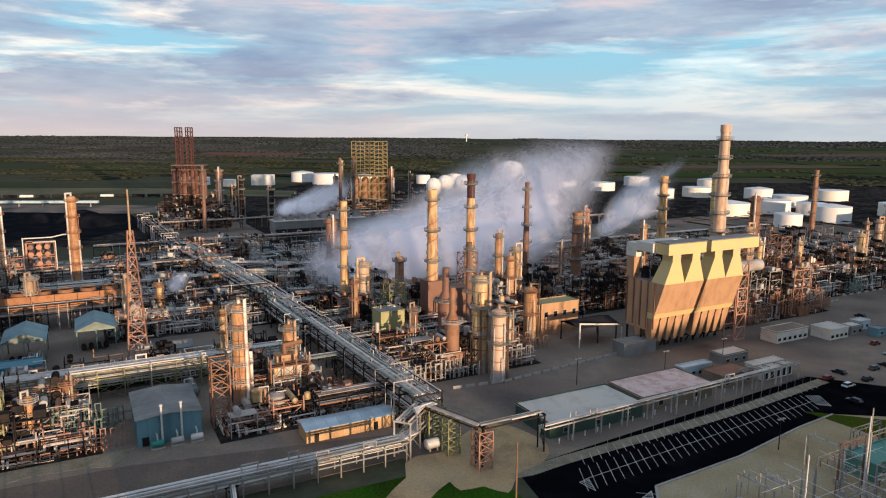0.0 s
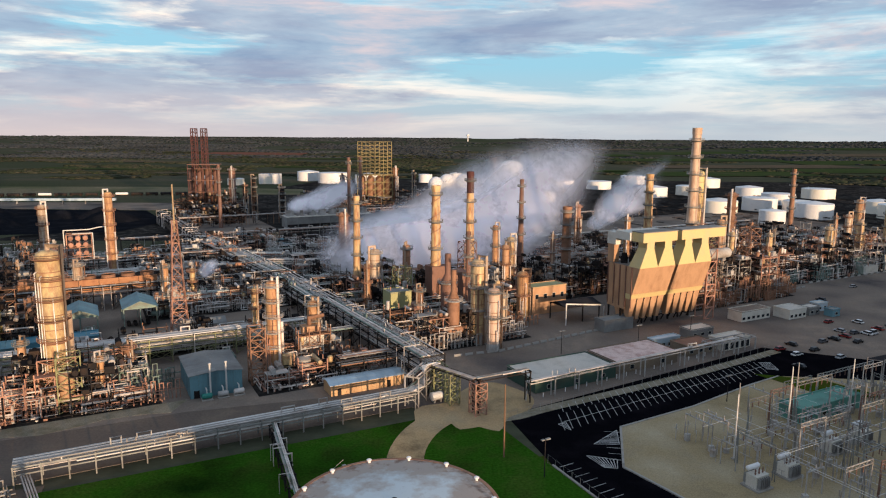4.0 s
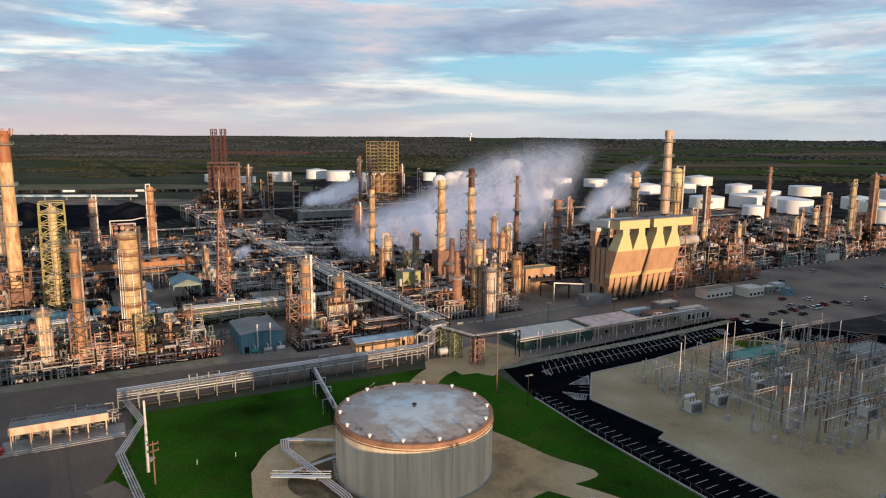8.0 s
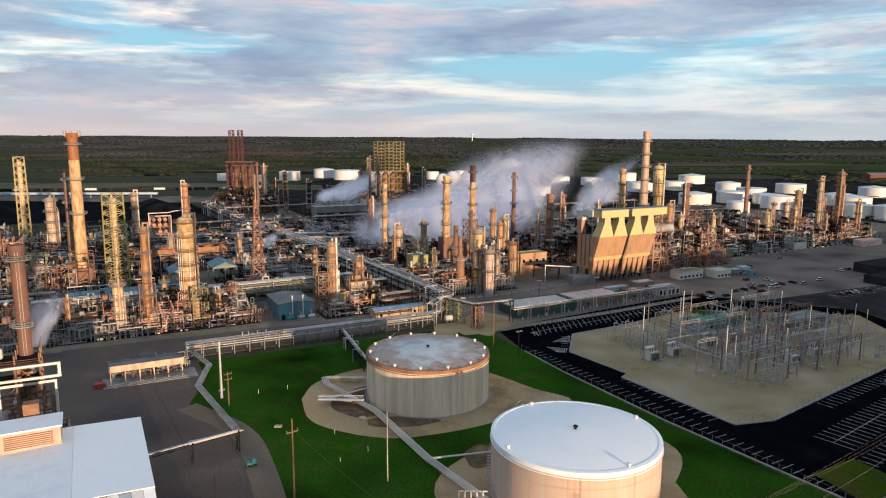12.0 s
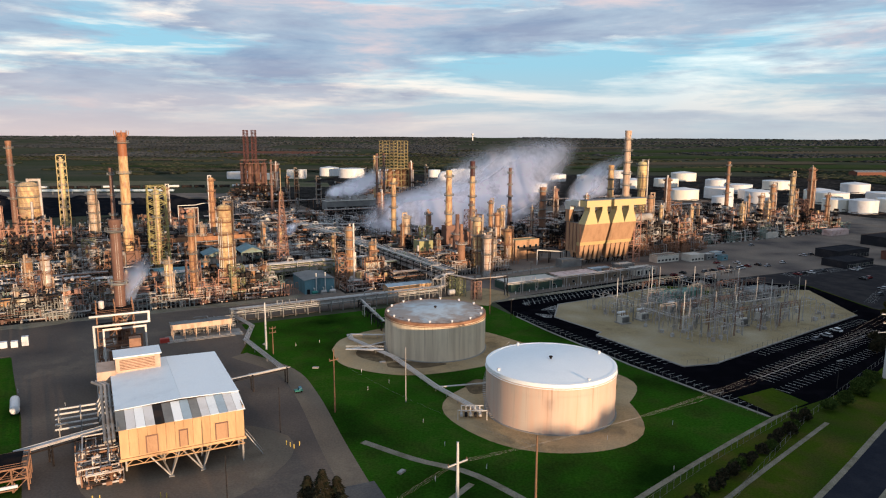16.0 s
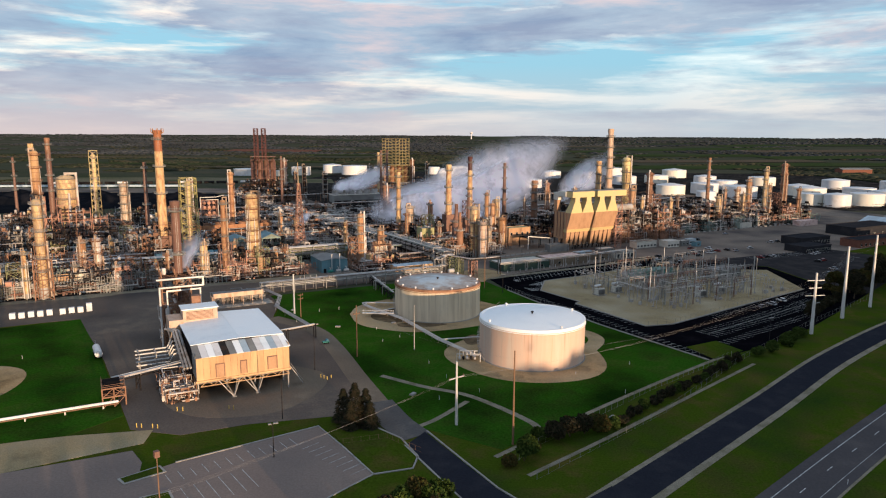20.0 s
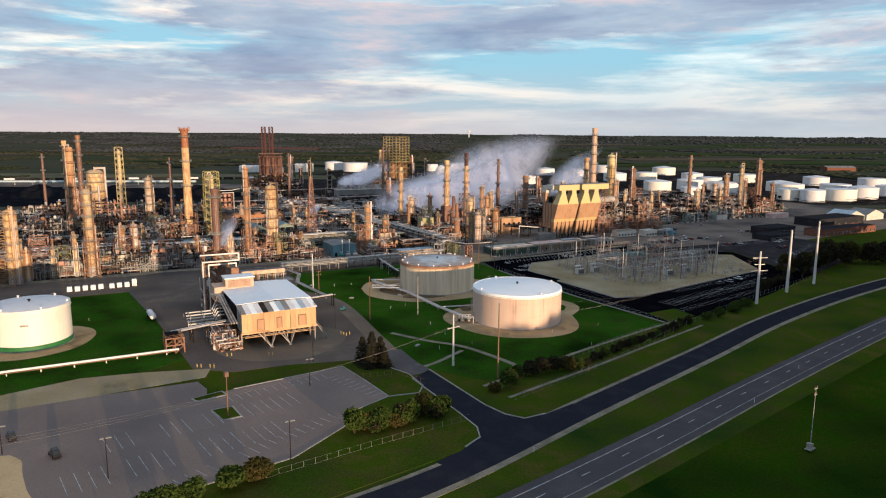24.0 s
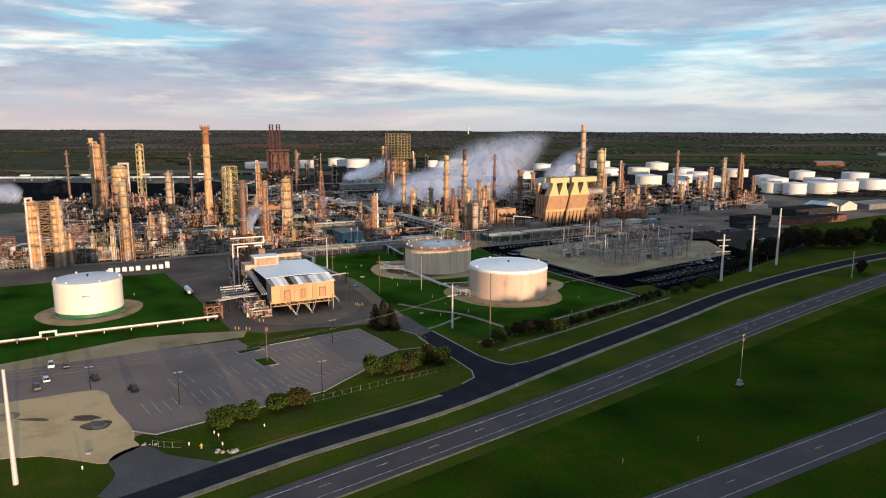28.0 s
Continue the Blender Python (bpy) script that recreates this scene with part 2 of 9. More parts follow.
M["orangeclad"] = material("ochre_sheet_cladding", (0.56, 0.35, 0.18), 0.6, second=(0.42, 0.24, 0.12), amount=0.5, size=0.7, grain=0.05, stretch=(1, 1, 0.15), vary=0.12)
M["white"] = material("white_tank_paint", (0.72, 0.71, 0.70), 0.45, second=(0.60, 0.57, 0.54), amount=0.3, size=0.6, grain=0.03)
M["cleanwhite"] = material("clean_white_roof_coating", (0.93, 0.955, 0.95), 0.4, second=(0.89, 0.92, 0.92), amount=0.3, size=0.4, grain=0.02)
M["ivory"] = material("ivory_tank_paint", (0.80, 0.76, 0.66), 0.45, second=(0.74, 0.69, 0.58), amount=0.3, size=0.6, grain=0.03, stretch=(1, 1, 0.2))
M["paleblue"] = material("pale_blue_white_roof_sheet", (0.84, 0.89, 0.90), 0.5, second=(0.74, 0.79, 0.81), amount=0.35, size=0.6, grain=0.04)
M["greenroof"] = material("green_sheet_cladding", (0.09, 0.26, 0.21), 0.6, second=(0.07, 0.18, 0.15), amount=0.4, size=0.6, grain=0.05)
M["greendark"] = material("dark_green_wall_sheet", (0.035, 0.075, 0.058), 0.65, second=(0.05, 0.065, 0.05), amount=0.4, size=0.6, grain=0.06)
M["green"] = material("green_paint", (0.03, 0.16, 0.05), 0.5)
M["teal"] = material("teal_sheet_cladding", (0.11, 0.23, 0.27), 0.55, second=(0.08, 0.16, 0.19), amount=0.4, size=0.7, grain=0.05, stretch=(1, 1, 0.2), vary=0.12)
M["tealbright"] = material("turquoise_enamel", (0.03, 0.22, 0.18), 0.45)
M["bluegrey"] = material("blue_grey_roof_sheet", (0.42, 0.52, 0.58), 0.5, 0.1, second=(0.34, 0.42, 0.47), amount=0.4, size=0.6, grain=0.04, vary=0.1)
M["greyroof"] = material("grey_roof_sheet", (0.21, 0.21, 0.20), 0.75, second=(0.15, 0.145, 0.14), amount=0.5, size=0.5, grain=0.06, vary=0.12)
M["pinkroof"] = material("pale_red_roof_felt", (0.68, 0.52, 0.47), 0.85, second=(0.46, 0.29, 0.25), amount=0.5, size=0.9, grain=0.1)
M["paleroof"] = material("pale_gravel_roof", (0.56, 0.52, 0.46), 0.9, second=(0.44, 0.41, 0.36), amount=0.4, size=0.7, grain=0.06)
M["offwhite"] = material("off_white_wall", (0.58, 0.55, 0.48), 0.7, second=(0.46, 0.43, 0.37), amount=0.35, size=0.7, vary=0.1)
M["glass"] = material("dark_window_glass", (0.02, 0.025, 0.03), 0.12)
M["darkroof"] = material("dark_flat_roof", (0.030, 0.030, 0.034), 0.85, second=(0.045, 0.043, 0.045), amount=0.4, size=0.5)
M["brick"] = material("red_brown_brick", (0.19, 0.085, 0.06), 0.85, second=(0.14, 0.06, 0.045), amount=0.4, size=2.0, grain=0.12)
M["wood"] = material("weathered_pole_wood", (0.22, 0.13, 0.08), 0.85, second=(0.14, 0.09, 0.06), amount=0.5, size=1.0, grain=0.12, stretch=(1, 1, 0.2))
M["galv"] = material("pale_galvanised_pole", (0.62, 0.60, 0.57), 0.5, 0.15, second=(0.52, 0.49, 0.45), amount=0.3, size=0.5, grain=0.03)
M["bark"] = material("tree_bark", (0.09, 0.065, 0.045), 0.9, size=2.0, grain=0.15)
M["coal"] = material("dark_coke_heap", (0.010, 0.011, 0.014), 0.8, second=(0.02, 0.02, 0.024), amount=0.4, size=0.2)
M["rubber"] = material("black_rubber", (0.015, 0.015, 0.016), 0.8)
M["red"] = material("red_paint", (0.42, 0.05, 0.035), 0.55, second=(0.3, 0.05, 0.035), amount=0.3)
M["blue"] = material("blue_sheet_paint", (0.07, 0.21, 0.28), 0.6, second=(0.05, 0.15, 0.20), amount=0.3)


def leaf_material(name, a, b, c=None):
    m = bpy.data.materials.new(name)
    m.use_nodes = True
    n, link = m.node_tree.nodes, m.node_tree.links
    s = n["Principled BSDF"]
    s.inputs["Roughness"].default_value = 0.85
    s.inputs["Specular IOR Level"].default_value = 0.0
    g = n.new("ShaderNodeNewGeometry")
    r = n.new("ShaderNodeValToRGB")
    e = r.color_ramp.elements
    e[0].color, e[1].color = (*a, 1), (*b, 1)
    if c:
        e.new(0.9).color = (*c, 1)
        e[1].position = 0.75
    link.new(g.outputs["Random Per Island"], r.inputs[0])
    x = n.new("ShaderNodeTexNoise")
    x.inputs["Scale"].default_value = 0.004
    co = n.new("ShaderNodeTexCoord")
    link.new(co.outputs["Object"], x.inputs["Vector"])
    h = n.new("ShaderNodeHueSaturation")
    q = n.new("ShaderNodeMapRange")
    q.inputs[1].default_value, q.inputs[2].default_value, q.inputs[3].default_value, q.inputs[4].default_value = 0.3, 0.7, 0.7, 1.35
    link.new(x.outputs[0], q.inputs[0])
    link.new(q.outputs[0], h.inputs["Value"])
    link.new(r.outputs[0], h.inputs["Color"])
    link.new(h.outputs[0], s.inputs["Base Color"])
    return m


M["ochregreen"] = material("ochre_green_steel", (0.24, 0.25, 0.12), 0.7, second=(0.16, 0.13, 0.07), amount=0.5, size=0.8, grain=0.1, vary=0.2)
M["pipegreen"] = material("grey_green_pipe_paint", (0.17, 0.24, 0.21), 0.6, second=(0.14, 0.14, 0.11), amount=0.5, size=0.8, grain=0.1, vary=0.2)
M["scrub"] = material("mottled_tan_scrub", (0.15, 0.135, 0.085), 0.95, second=(0.21, 0.175, 0.12), amount=0.5, size=0.12, grain=0.2, third=(0.075, 0.088, 0.045))
M["crop"] = material("spring_green_crop", (0.046, 0.066, 0.024), 0.95, second=(0.066, 0.072, 0.034), amount=0.5, size=0.03, grain=0.1)
M["fallow"] = material("brown_fallow_soil", (0.125, 0.094, 0.064), 0.95, second=(0.096, 0.080, 0.052), amount=0.5, size=0.03, grain=0.1)
M["redsoil"] = material("reddish_ploughed_soil", (0.20, 0.085, 0.06), 0.95, second=(0.15, 0.075, 0.05), amount=0.5, size=0.03, grain=0.1)
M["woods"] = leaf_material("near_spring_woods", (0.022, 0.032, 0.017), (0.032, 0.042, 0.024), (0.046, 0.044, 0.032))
# blue-grey far trees: the distance haze is put into their colour
M["hazewoods"] = leaf_material("haze_grey_far_woods", (0.032, 0.040, 0.044), (0.038, 0.045, 0.049), (0.045, 0.048, 0.053))
M["leaf"] = leaf_material("shrub_leaves", (0.024, 0.046, 0.011), (0.062, 0.086, 0.020))
M["needle"] = leaf_material("spruce_needles", (0.010, 0.016, 0.010), (0.026, 0.034, 0.018), (0.052, 0.040, 0.024))
M["autumn"] = leaf_material("russet_leaves", (0.035, 0.045, 0.014), (0.080, 0.056, 0.020))


def steam_material():
    """Veils of vapour, thick in the middle and fading out to nothing, torn by noise."""
    m = bpy.data.materials.new("white_vapour")
    m.use_nodes = True
    n, link = m.node_tree.nodes, m.node_tree.links
    n.clear()
    out, thin, clear = n.new("ShaderNodeOutputMaterial"), n.new("ShaderNodeMixShader"), n.new("ShaderNodeBsdfTransparent")
    d, tr, half = n.new("ShaderNodeBsdfDiffuse"), n.new("ShaderNodeBsdfTranslucent"), n.new("ShaderNodeAddShader")
    d.inputs[0].default_value = tr.inputs[0].default_value = (0.87, 0.83, 0.86, 1)
    # many scatterings inside the cloud: both sides of a veil take their light from the sky above
    for shader, z in ((d, 1.0), (tr, -1.0)):
        up = n.new("ShaderNodeCombineXYZ")
        up.inputs[1].default_value, up.inputs[2].default_value = -0.05 * z, z
        link.new(up.outputs[0], shader.inputs["Normal"])
    link.new(d.outputs[0], half.inputs[0])
    link.new(tr.outputs[0], half.inputs[1])
    co, x, q = n.new("ShaderNodeTexCoord"), n.new("ShaderNodeTexNoise"), n.new("ShaderNodeMapRange")
    x.inputs["Scale"].default_value, x.inputs["Detail"].default_value, x.inputs["Roughness"].default_value = 0.05, 9, 0.62
    link.new(co.outputs["Object"], x.inputs["Vector"])
    q.inputs[1].default_value, q.inputs[2].default_value, q.inputs[3].default_value, q.inputs[4].default_value = 0.34, 0.58, 0.34, 1.0
    link.new(x.outputs[0], q.inputs[0])
    sep, fade, mul = n.new("ShaderNodeSeparateXYZ"), n.new("ShaderNodeMapRange"), n.new("ShaderNodeMath")
    link.new(co.outputs["UV"], sep.inputs[0])
    fade.interpolation_type = "SMOOTHSTEP"
    fade.inputs[1].default_value, fade.inputs[2].default_value, fade.inputs[3].default_value, fade.inputs[4].default_value = 0.0, 0.98, 0.95, 0.0
    link.new(sep.outputs["X"], fade.inputs[0])
    mul.operation = "MULTIPLY"
    link.new(q.outputs[0], mul.inputs[0])
    link.new(fade.outputs[0], mul.inputs[1])
    link.new(mul.outputs[0], thin.inputs[0])
    link.new(clear.outputs[0], thin.inputs[1])
    link.new(half.outputs[0], thin.inputs[2])
    link.new(thin.outputs[0], out.inputs[0])
    return m


M["steam"] = steam_material()


def tank_skin(name, base, stain, drip, roof=False, reach=18.5, top=13.6):
    """Painted plate with stains: on a shell they run down from the rim in streaks, on a roof they spread in from the edge."""
    m = bpy.data.materials.new(name)
    m.use_nodes = True
    n, link = m.node_tree.nodes, m.node_tree.links
    b = n["Principled BSDF"]
    b.inputs["Roughness"].default_value = 0.6
    co, sep = n.new("ShaderNodeTexCoord"), n.new("ShaderNodeSeparateXYZ")
    link.new(co.outputs["Object"], sep.inputs[0])

    def tex(scale, stretch, detail=6):
        mp, x = n.new("ShaderNodeMapping"), n.new("ShaderNodeTexNoise")
        mp.inputs["Scale"].default_value = stretch
        link.new(co.outputs["Object"], mp.inputs[0])
        x.inputs["Scale"].default_value, x.inputs["Detail"].default_value, x.inputs["Roughness"].default_value = scale, detail, 0.62
        link.new(mp.outputs[0], x.inputs["Vector"])
        return x.outputs[0]

    def rng(src, lo, hi, a=0.0, c=1.0):
        q = n.new("ShaderNodeMapRange")
        q.inputs[1].default_value, q.inputs[2].default_value, q.inputs[3].default_value, q.inputs[4].default_value = lo, hi, a, c
        link.new(src, q.inputs[0])
        return q.outputs[0]

    def mixed(f, a, c):
        x = n.new("ShaderNodeMix")
        x.data_type = "RGBA"
        link.new(f, x.inputs[0])
        if isinstance(a, tuple):
            x.inputs[6].default_value = (*a, 1)
        else:
            link.new(a, x.inputs[6])
        x.inputs[7].default_value = (*c, 1)
        return x.outputs[2]

    def times(a, c, op="MULTIPLY"):
        x = n.new("ShaderNodeMath")
        x.operation = op
        link.new(a, x.inputs[0])
        link.new(c, x.inputs[1])
        return x.outputs[0]

    if roof:
        flat, far = n.new("ShaderNodeVectorMath"), n.new("ShaderNodeVectorMath")
        flat.operation, far.operation = "MULTIPLY", "LENGTH"
        flat.inputs[1].default_value = (1, 1, 0)
        link.new(co.outputs["Object"], flat.inputs[0])
        link.new(flat.outputs[0], far.inputs[0])
        d = rng(far.outputs["Value"], 0.0, reach)
        col = mixed(rng(times(d, rng(tex(0.16, (1, 1, 1)), 0.3, 0.7, -0.5, 0.5), "ADD"), 0.25, 0.75), base, stain)
        col = mixed(rng(times(d, rng(tex(0.5, (1, 1, 1)), 0.3, 0.7, -0.3, 0.3), "ADD"), 0.86, 1.12), col, drip)
        col = mixed(rng(tex(1.4, (1, 1, 1)), 0.62, 0.75, 0.0, 0.4), col, drip)
    else:
        col = mixed(rng(tex(0.35, (1, 1, 0.06)), 0.42, 0.62), base, stain)
        high = rng(sep.outputs["Z"], 0.0, top, 0.25, 1.0)
        col = mixed(times(rng(tex(1.3, (1, 1, 0.02)), 0.56, 0.68, 0.0, 0.75), high), col, drip)
        col = mixed(rng(tex(0.12, (1, 1, 0.5)), 0.55, 0.7, 0.0, 0.6), col, tuple(v * 0.8 for v in stain))
        col = mixed(times(rng(tex(0.9, (1, 1, 0.2)), 0.35, 0.65), rng(sep.outputs["Z"], top * 0.86, top * 0.99, 0.0, 0.55)), col, drip)
    link.new(col, b.inputs["Base Color"])
    return m


M["tankgrey"] = tank_skin("weathered_grey_tank_plate", (0.80, 0.67, 0.49), (0.62, 0.50, 0.35), (0.28, 0.17, 0.10))
M["tankpale"] = tank_skin("streaked_pale_tank_plate", (0.64, 0.44, 0.33), (0.60, 0.49, 0.40), (0.38, 0.20, 0.13))
M["roofstain"] = tank_skin("rust_stained_tank_roof", (0.56, 0.61, 0.62), (0.38, 0.31, 0.26), (0.20, 0.11, 0.07), roof=True)


# ---- mesh tools ----
class Shape:
    """A mesh in the making: vertices, faces and which faces are smooth."""

    def __init__(self):
        self.v, self.f, self.s = [], [], []

    def face(self, idx, smooth=False):
        self.f.append(idx)
        self.s.append(smooth)

    def box(self, x0, y0, z0, x1, y1, z1):
        b = len(self.v)
        self.v += [(x0, y0, z0), (x1, y0, z0), (x1, y1, z0), (x0, y1, z0), (x0, y0, z1), (x1, y0, z1), (x1, y1, z1), (x0, y1, z1)]
        for q in ((3, 2, 1, 0), (4, 5, 6, 7), (0, 1, 5, 4), (1, 2, 6, 5), (2, 3, 7, 6), (3, 0, 4, 7)):
            self.face(tuple(b + i for i in q))
        return self

    def prism(self, ring, z0, z1):
        """An upright prism on a ring of (x, y), given anticlockwise."""
        b, k = len(self.v), len(ring)
        self.v += [(x, y, z0) for x, y in ring] + [(x, y, z1) for x, y in ring]
        self.face(tuple(range(b + k, b + 2 * k)))
        self.face(tuple(range(b + k - 1, b - 1, -1)))
        for i in range(k):
            j = (i + 1) % k
            self.face((b + i, b + j, b + k + j, b + k + i))
        return self

    def loft(self, a, c):
        """A solid between two rings of points of equal number."""
        b, k = len(self.v), len(a)
        self.v += list(a) + list(c)
        self.face(tuple(range(b + k, b + 2 * k)))
        self.face(tuple(range(b + k - 1, b - 1, -1)))
        for i in range(k):
            j = (i + 1) % k
            self.face((b + i, b + j, b + k + j, b + k + i))
        return self

    def beam(self, p, q, w=0.2, h=None):
        h = h or w
        p, q = Vector(p), Vector(q)
        d = (q - p).normalized()
        side = d.cross(Vector((0, 0, 1)))
        side = side.normalized() if side.length > 1e-4 else Vector((1, 0, 0))
        up = side.cross(d)
        ring = [side * (w / 2) + up * (h / 2), side * (-w / 2) + up * (h / 2), side * (-w / 2) - up * (h / 2), side * (w / 2) - up * (h / 2)]
        return self.loft([tuple(p + r) for r in ring], [tuple(q + r) for r in ring])

    def lathe(self, profile, n=24, cx=0.0, cy=0.0, cap=True):
        """A turned shape about z from (radius, z) pairs, bottom to top; sharp where a radius repeats the height."""
        ang = [2 * math.pi * i / n for i in range(n)]
        b, k = len(self.v), len(profile)
        for r, z in profile:
            self.v += [(cx + r * math.cos(a), cy + r * math.sin(a), z) for a in ang]
        for q in range(k - 1):
            for i in range(n):
                j = (i + 1) % n
                c = b + q * n
                self.face((c + i, c + j, c + n + j, c + n + i), True)
        if cap:
            for q, turn in ((0, -1), (k - 1, 1)):
                if profile[q][0] > 1e-4:
                    self.face(tuple(range(b + q * n, b + q * n + n))[::turn], True)
        return self

    def pipe(self, pts, r, n=8):
        """A round pipe along points, mitred at the bends."""
        pts = [Vector(p) for p in pts]
        rings = []
        for i, p in enumerate(pts):
            a = (p - pts[i - 1]).normalized() if i else None
            c = (pts[i + 1] - p).normalized() if i + 1 < len(pts) else None
            d = ((a or c) + (c or a)).normalized()
            k = 1.0
            if a is not None and c is not None:
                k = 1 / max(0.5, math.sqrt(max(0.05, (1 + a.dot(c)) / 2)))
            base = a if a is not None else c
            side = base.cross(Vector((0, 0, 1)))
            side = side.normalized() if side.length > 1e-3 else Vector((1, 0, 0))
            up = side.cross(base)
            ring = []
            for j in range(n):
                t = 2 * math.pi * j / n
                o = side * math.cos(t) * r + up * math.sin(t) * r
                o -= base * (o.dot(d) / max(0.3, base.dot(d)))
                ring.append(tuple(p + o))
            rings.append(ring)
        # keep each ring's start beside that of the ring before
        for i in range(1, len(rings)):
            last, ring = rings[i - 1], rings[i]
            way = (pts[i] - pts[i - 1]).normalized()
            def off(q):
                v = Vector(q) - pts[i]
                v -= way * v.dot(way)
                w = Vector(last[0]) - pts[i - 1]
                w -= way * w.dot(way)
                return (v - w).length
            s = min(range(n), key=lambda j: off(ring[j]))
            ring = ring[s:] + ring[:s]
            v1, w1 = Vector(ring[1]) - pts[i], Vector(last[1]) - pts[i - 1]
            if (v1 - w1).length > r * 1.2:
                ring = [ring[0]] + ring[:0:-1]
            rings[i] = ring
        b = len(self.v)
        for ring in rings:
            self.v += ring
        for i in range(len(rings) - 1):
            for j in range(n):
                k = (j + 1) % n
                self.face((b + i * n + j, b + i * n + k, b + (i + 1) * n + k, b + (i + 1) * n + j), True)
        self.face(tuple(range(b + n - 1, b - 1, -1)))
        self.face(tuple(range(b + (len(rings) - 1) * n, b + len(rings) * n)))
        return self

    def drum(self, p, q, r, n=14, dish=0.35):
        """A vessel between two points with dished ends."""
        p, q = Vector(p), Vector(q)
        d = (q - p).normalized()
        side = d.cross(Vector((0, 0, 1)))
        side = side.normalized() if side.length > 1e-3 else Vector((1, 0, 0))
        up = side.cross(d)
        prof = [(-dish * r, 0.02 * r), (-dish * r * 0.8, 0.55 * r), (-dish * r * 0.35, 0.88 * r), (0, r)]
        l = (q - p).length
        prof += [(l - z, w) for z, w in prof[::-1]]
        b = len(self.v)
        for z, w in prof:
            for j in range(n):
                t = 2 * math.pi * j / n
                self.v.append(tuple(p + d * z + side * (math.cos(t) * w) + up * (math.sin(t) * w)))
        for i in range(len(prof) - 1):
            for j in range(n):
                k = (j + 1) % n
                self.face((b + i * n + j, b + i * n + k, b + (i + 1) * n + k, b + (i + 1) * n + j), True)
        return self

    def mesh(self, name, mat):
        me = bpy.data.meshes.new(name)
        me.from_pydata(self.v, [], self.f)
        me.polygons.foreach_set("use_smooth", self.s)
        if mat:
            me.materials.append(mat)
        me.update()
        me.set_sharp_from_angle(angle=radians(38))
        return me


def part(name, shape, mat, parent=None, label="", m=None, kind=""):
    """One mesh object under a thing or part. shape: a Shape, or a mesh to share."""
    me = shape.mesh(name, mat) if isinstance(shape, Shape) else shape
    ob = new(name, me)
    if parent is not None:
        ob.parent = parent
    if m is not None:
        ob.matrix_basis = m
    return tagged(ob, label, kind=kind)


def thing(name, m, label, category, group="", kind=""):
    return tagged_at(new(name), m, label, category, group, kind)


def tagged_at(ob, m, label, category, group="", kind=""):
    ob.matrix_basis = m
    if ob.data is None:
        ob.empty_display_size = 0.5
    return tagged(ob, label, category, group, kind)


TURN = 28.0                               # the works' own grid, turned from the world's x
CU, SU = math.cos(radians(TURN)), math.sin(radians(TURN))


def site(u, v):
    """World x, y of a place on the works' grid."""
    return -4.5 + u * CU - v * SU, 166.3 + u * SU + v * CU


def on_site(u, v, z=0.0, turn=0.0):
    x, y = site(u, v)
    return pose(x, y, z, 0, 0, TURN + turn)


def fast_mesh(name, verts, tris, mat, smooth=False):
    """A mesh of triangles from arrays."""
    me = bpy.data.meshes.new(name)
    me.vertices.add(len(verts))
    me.vertices.foreach_set("co", np.asarray(verts, np.float32).ravel())
    k = len(tris)
    me.loops.add(k * 3)
    me.loops.foreach_set("vertex_index", np.asarray(tris, np.int32).ravel())
    me.polygons.add(k)
    me.polygons.foreach_set("loop_start", np.arange(0, k * 3, 3, dtype=np.int32))
    me.polygons.foreach_set("use_smooth", np.full(k, smooth))
    me.materials.append(mat)
    me.update(calc_edges=True)
    return me


# ---- the ground ----
def slab(name, ring, top, mat, label, category="ground"):
    """A level area on a ring of world x, y, its top at that height."""
    area = sum(a[0] * b[1] - b[0] * a[1] for a, b in zip(ring, ring[1:] + ring[:1]))
    ring = ring if area > 0 else ring[::-1]
    return tagged(part(name, Shape().prism(ring, -0.3, top), mat), label, category, kind="structure")


def smooth_line(pts, step=6.0):
    """A smooth line through points (Catmull-Rom), at even steps."""
    out = []
    p = [Vector(q) for q in pts]
    p = [2 * p[0] - p[1]] + p + [2 * p[-1] - p[-2]]
    for i in range(1, len(p) - 2):
        k = max(1, int((p[i + 1] - p[i]).length / step))
        for j in range(k):
            t = j / k
            a, b, c, d = p[i - 1 : i + 3]
            out.append(0.5 * (2 * b + (c - a) * t + (2 * a - 5 * b + 4 * c - d) * t * t + (3 * b - a - 3 * c + d) * t ** 3))
    return out + [p[-2]]


def shifted(line, off):
    """The line moved sideways, to its left."""
    out = []
    for i, p in enumerate(line):
        d = (line[min(i + 1, len(line) - 1)] - line[max(i - 1, 0)]).normalized()
        out.append((p.x - d.y * off, p.y + d.x * off))
    return out


def ribbon(shape, line, a, b, z0, z1):
    """A strip along the line between the offsets a and b."""
    l, r = shifted(line, b), shifted(line, a)
    for i in range(len(line) - 1):
        shape.prism([r[i], r[i + 1], l[i + 1], l[i]], z0, z1)
    return shape


def strip(name, line, a, b, top, mat, label, category="road", z0=-0.3):
    l, r = shifted(line, b), shifted(line, a)
    s = Shape()
    n = len(line)
    s.v += [(x, y, top) for x, y in r] + [(x, y, top) for x, y in l] + [(x, y, z0) for x, y in r] + [(x, y, z0) for x, y in l]
    for i in range(n - 1):
        s.face((i, i + 1, n + i + 1, n + i))
        s.face((2 * n + i, 2 * n + i + 1, i + 1, i))
        s.face((n + i, n + i + 1, 3 * n + i + 1, 3 * n + i))
    return tagged(part(name, s, mat), label, category, kind="structure")


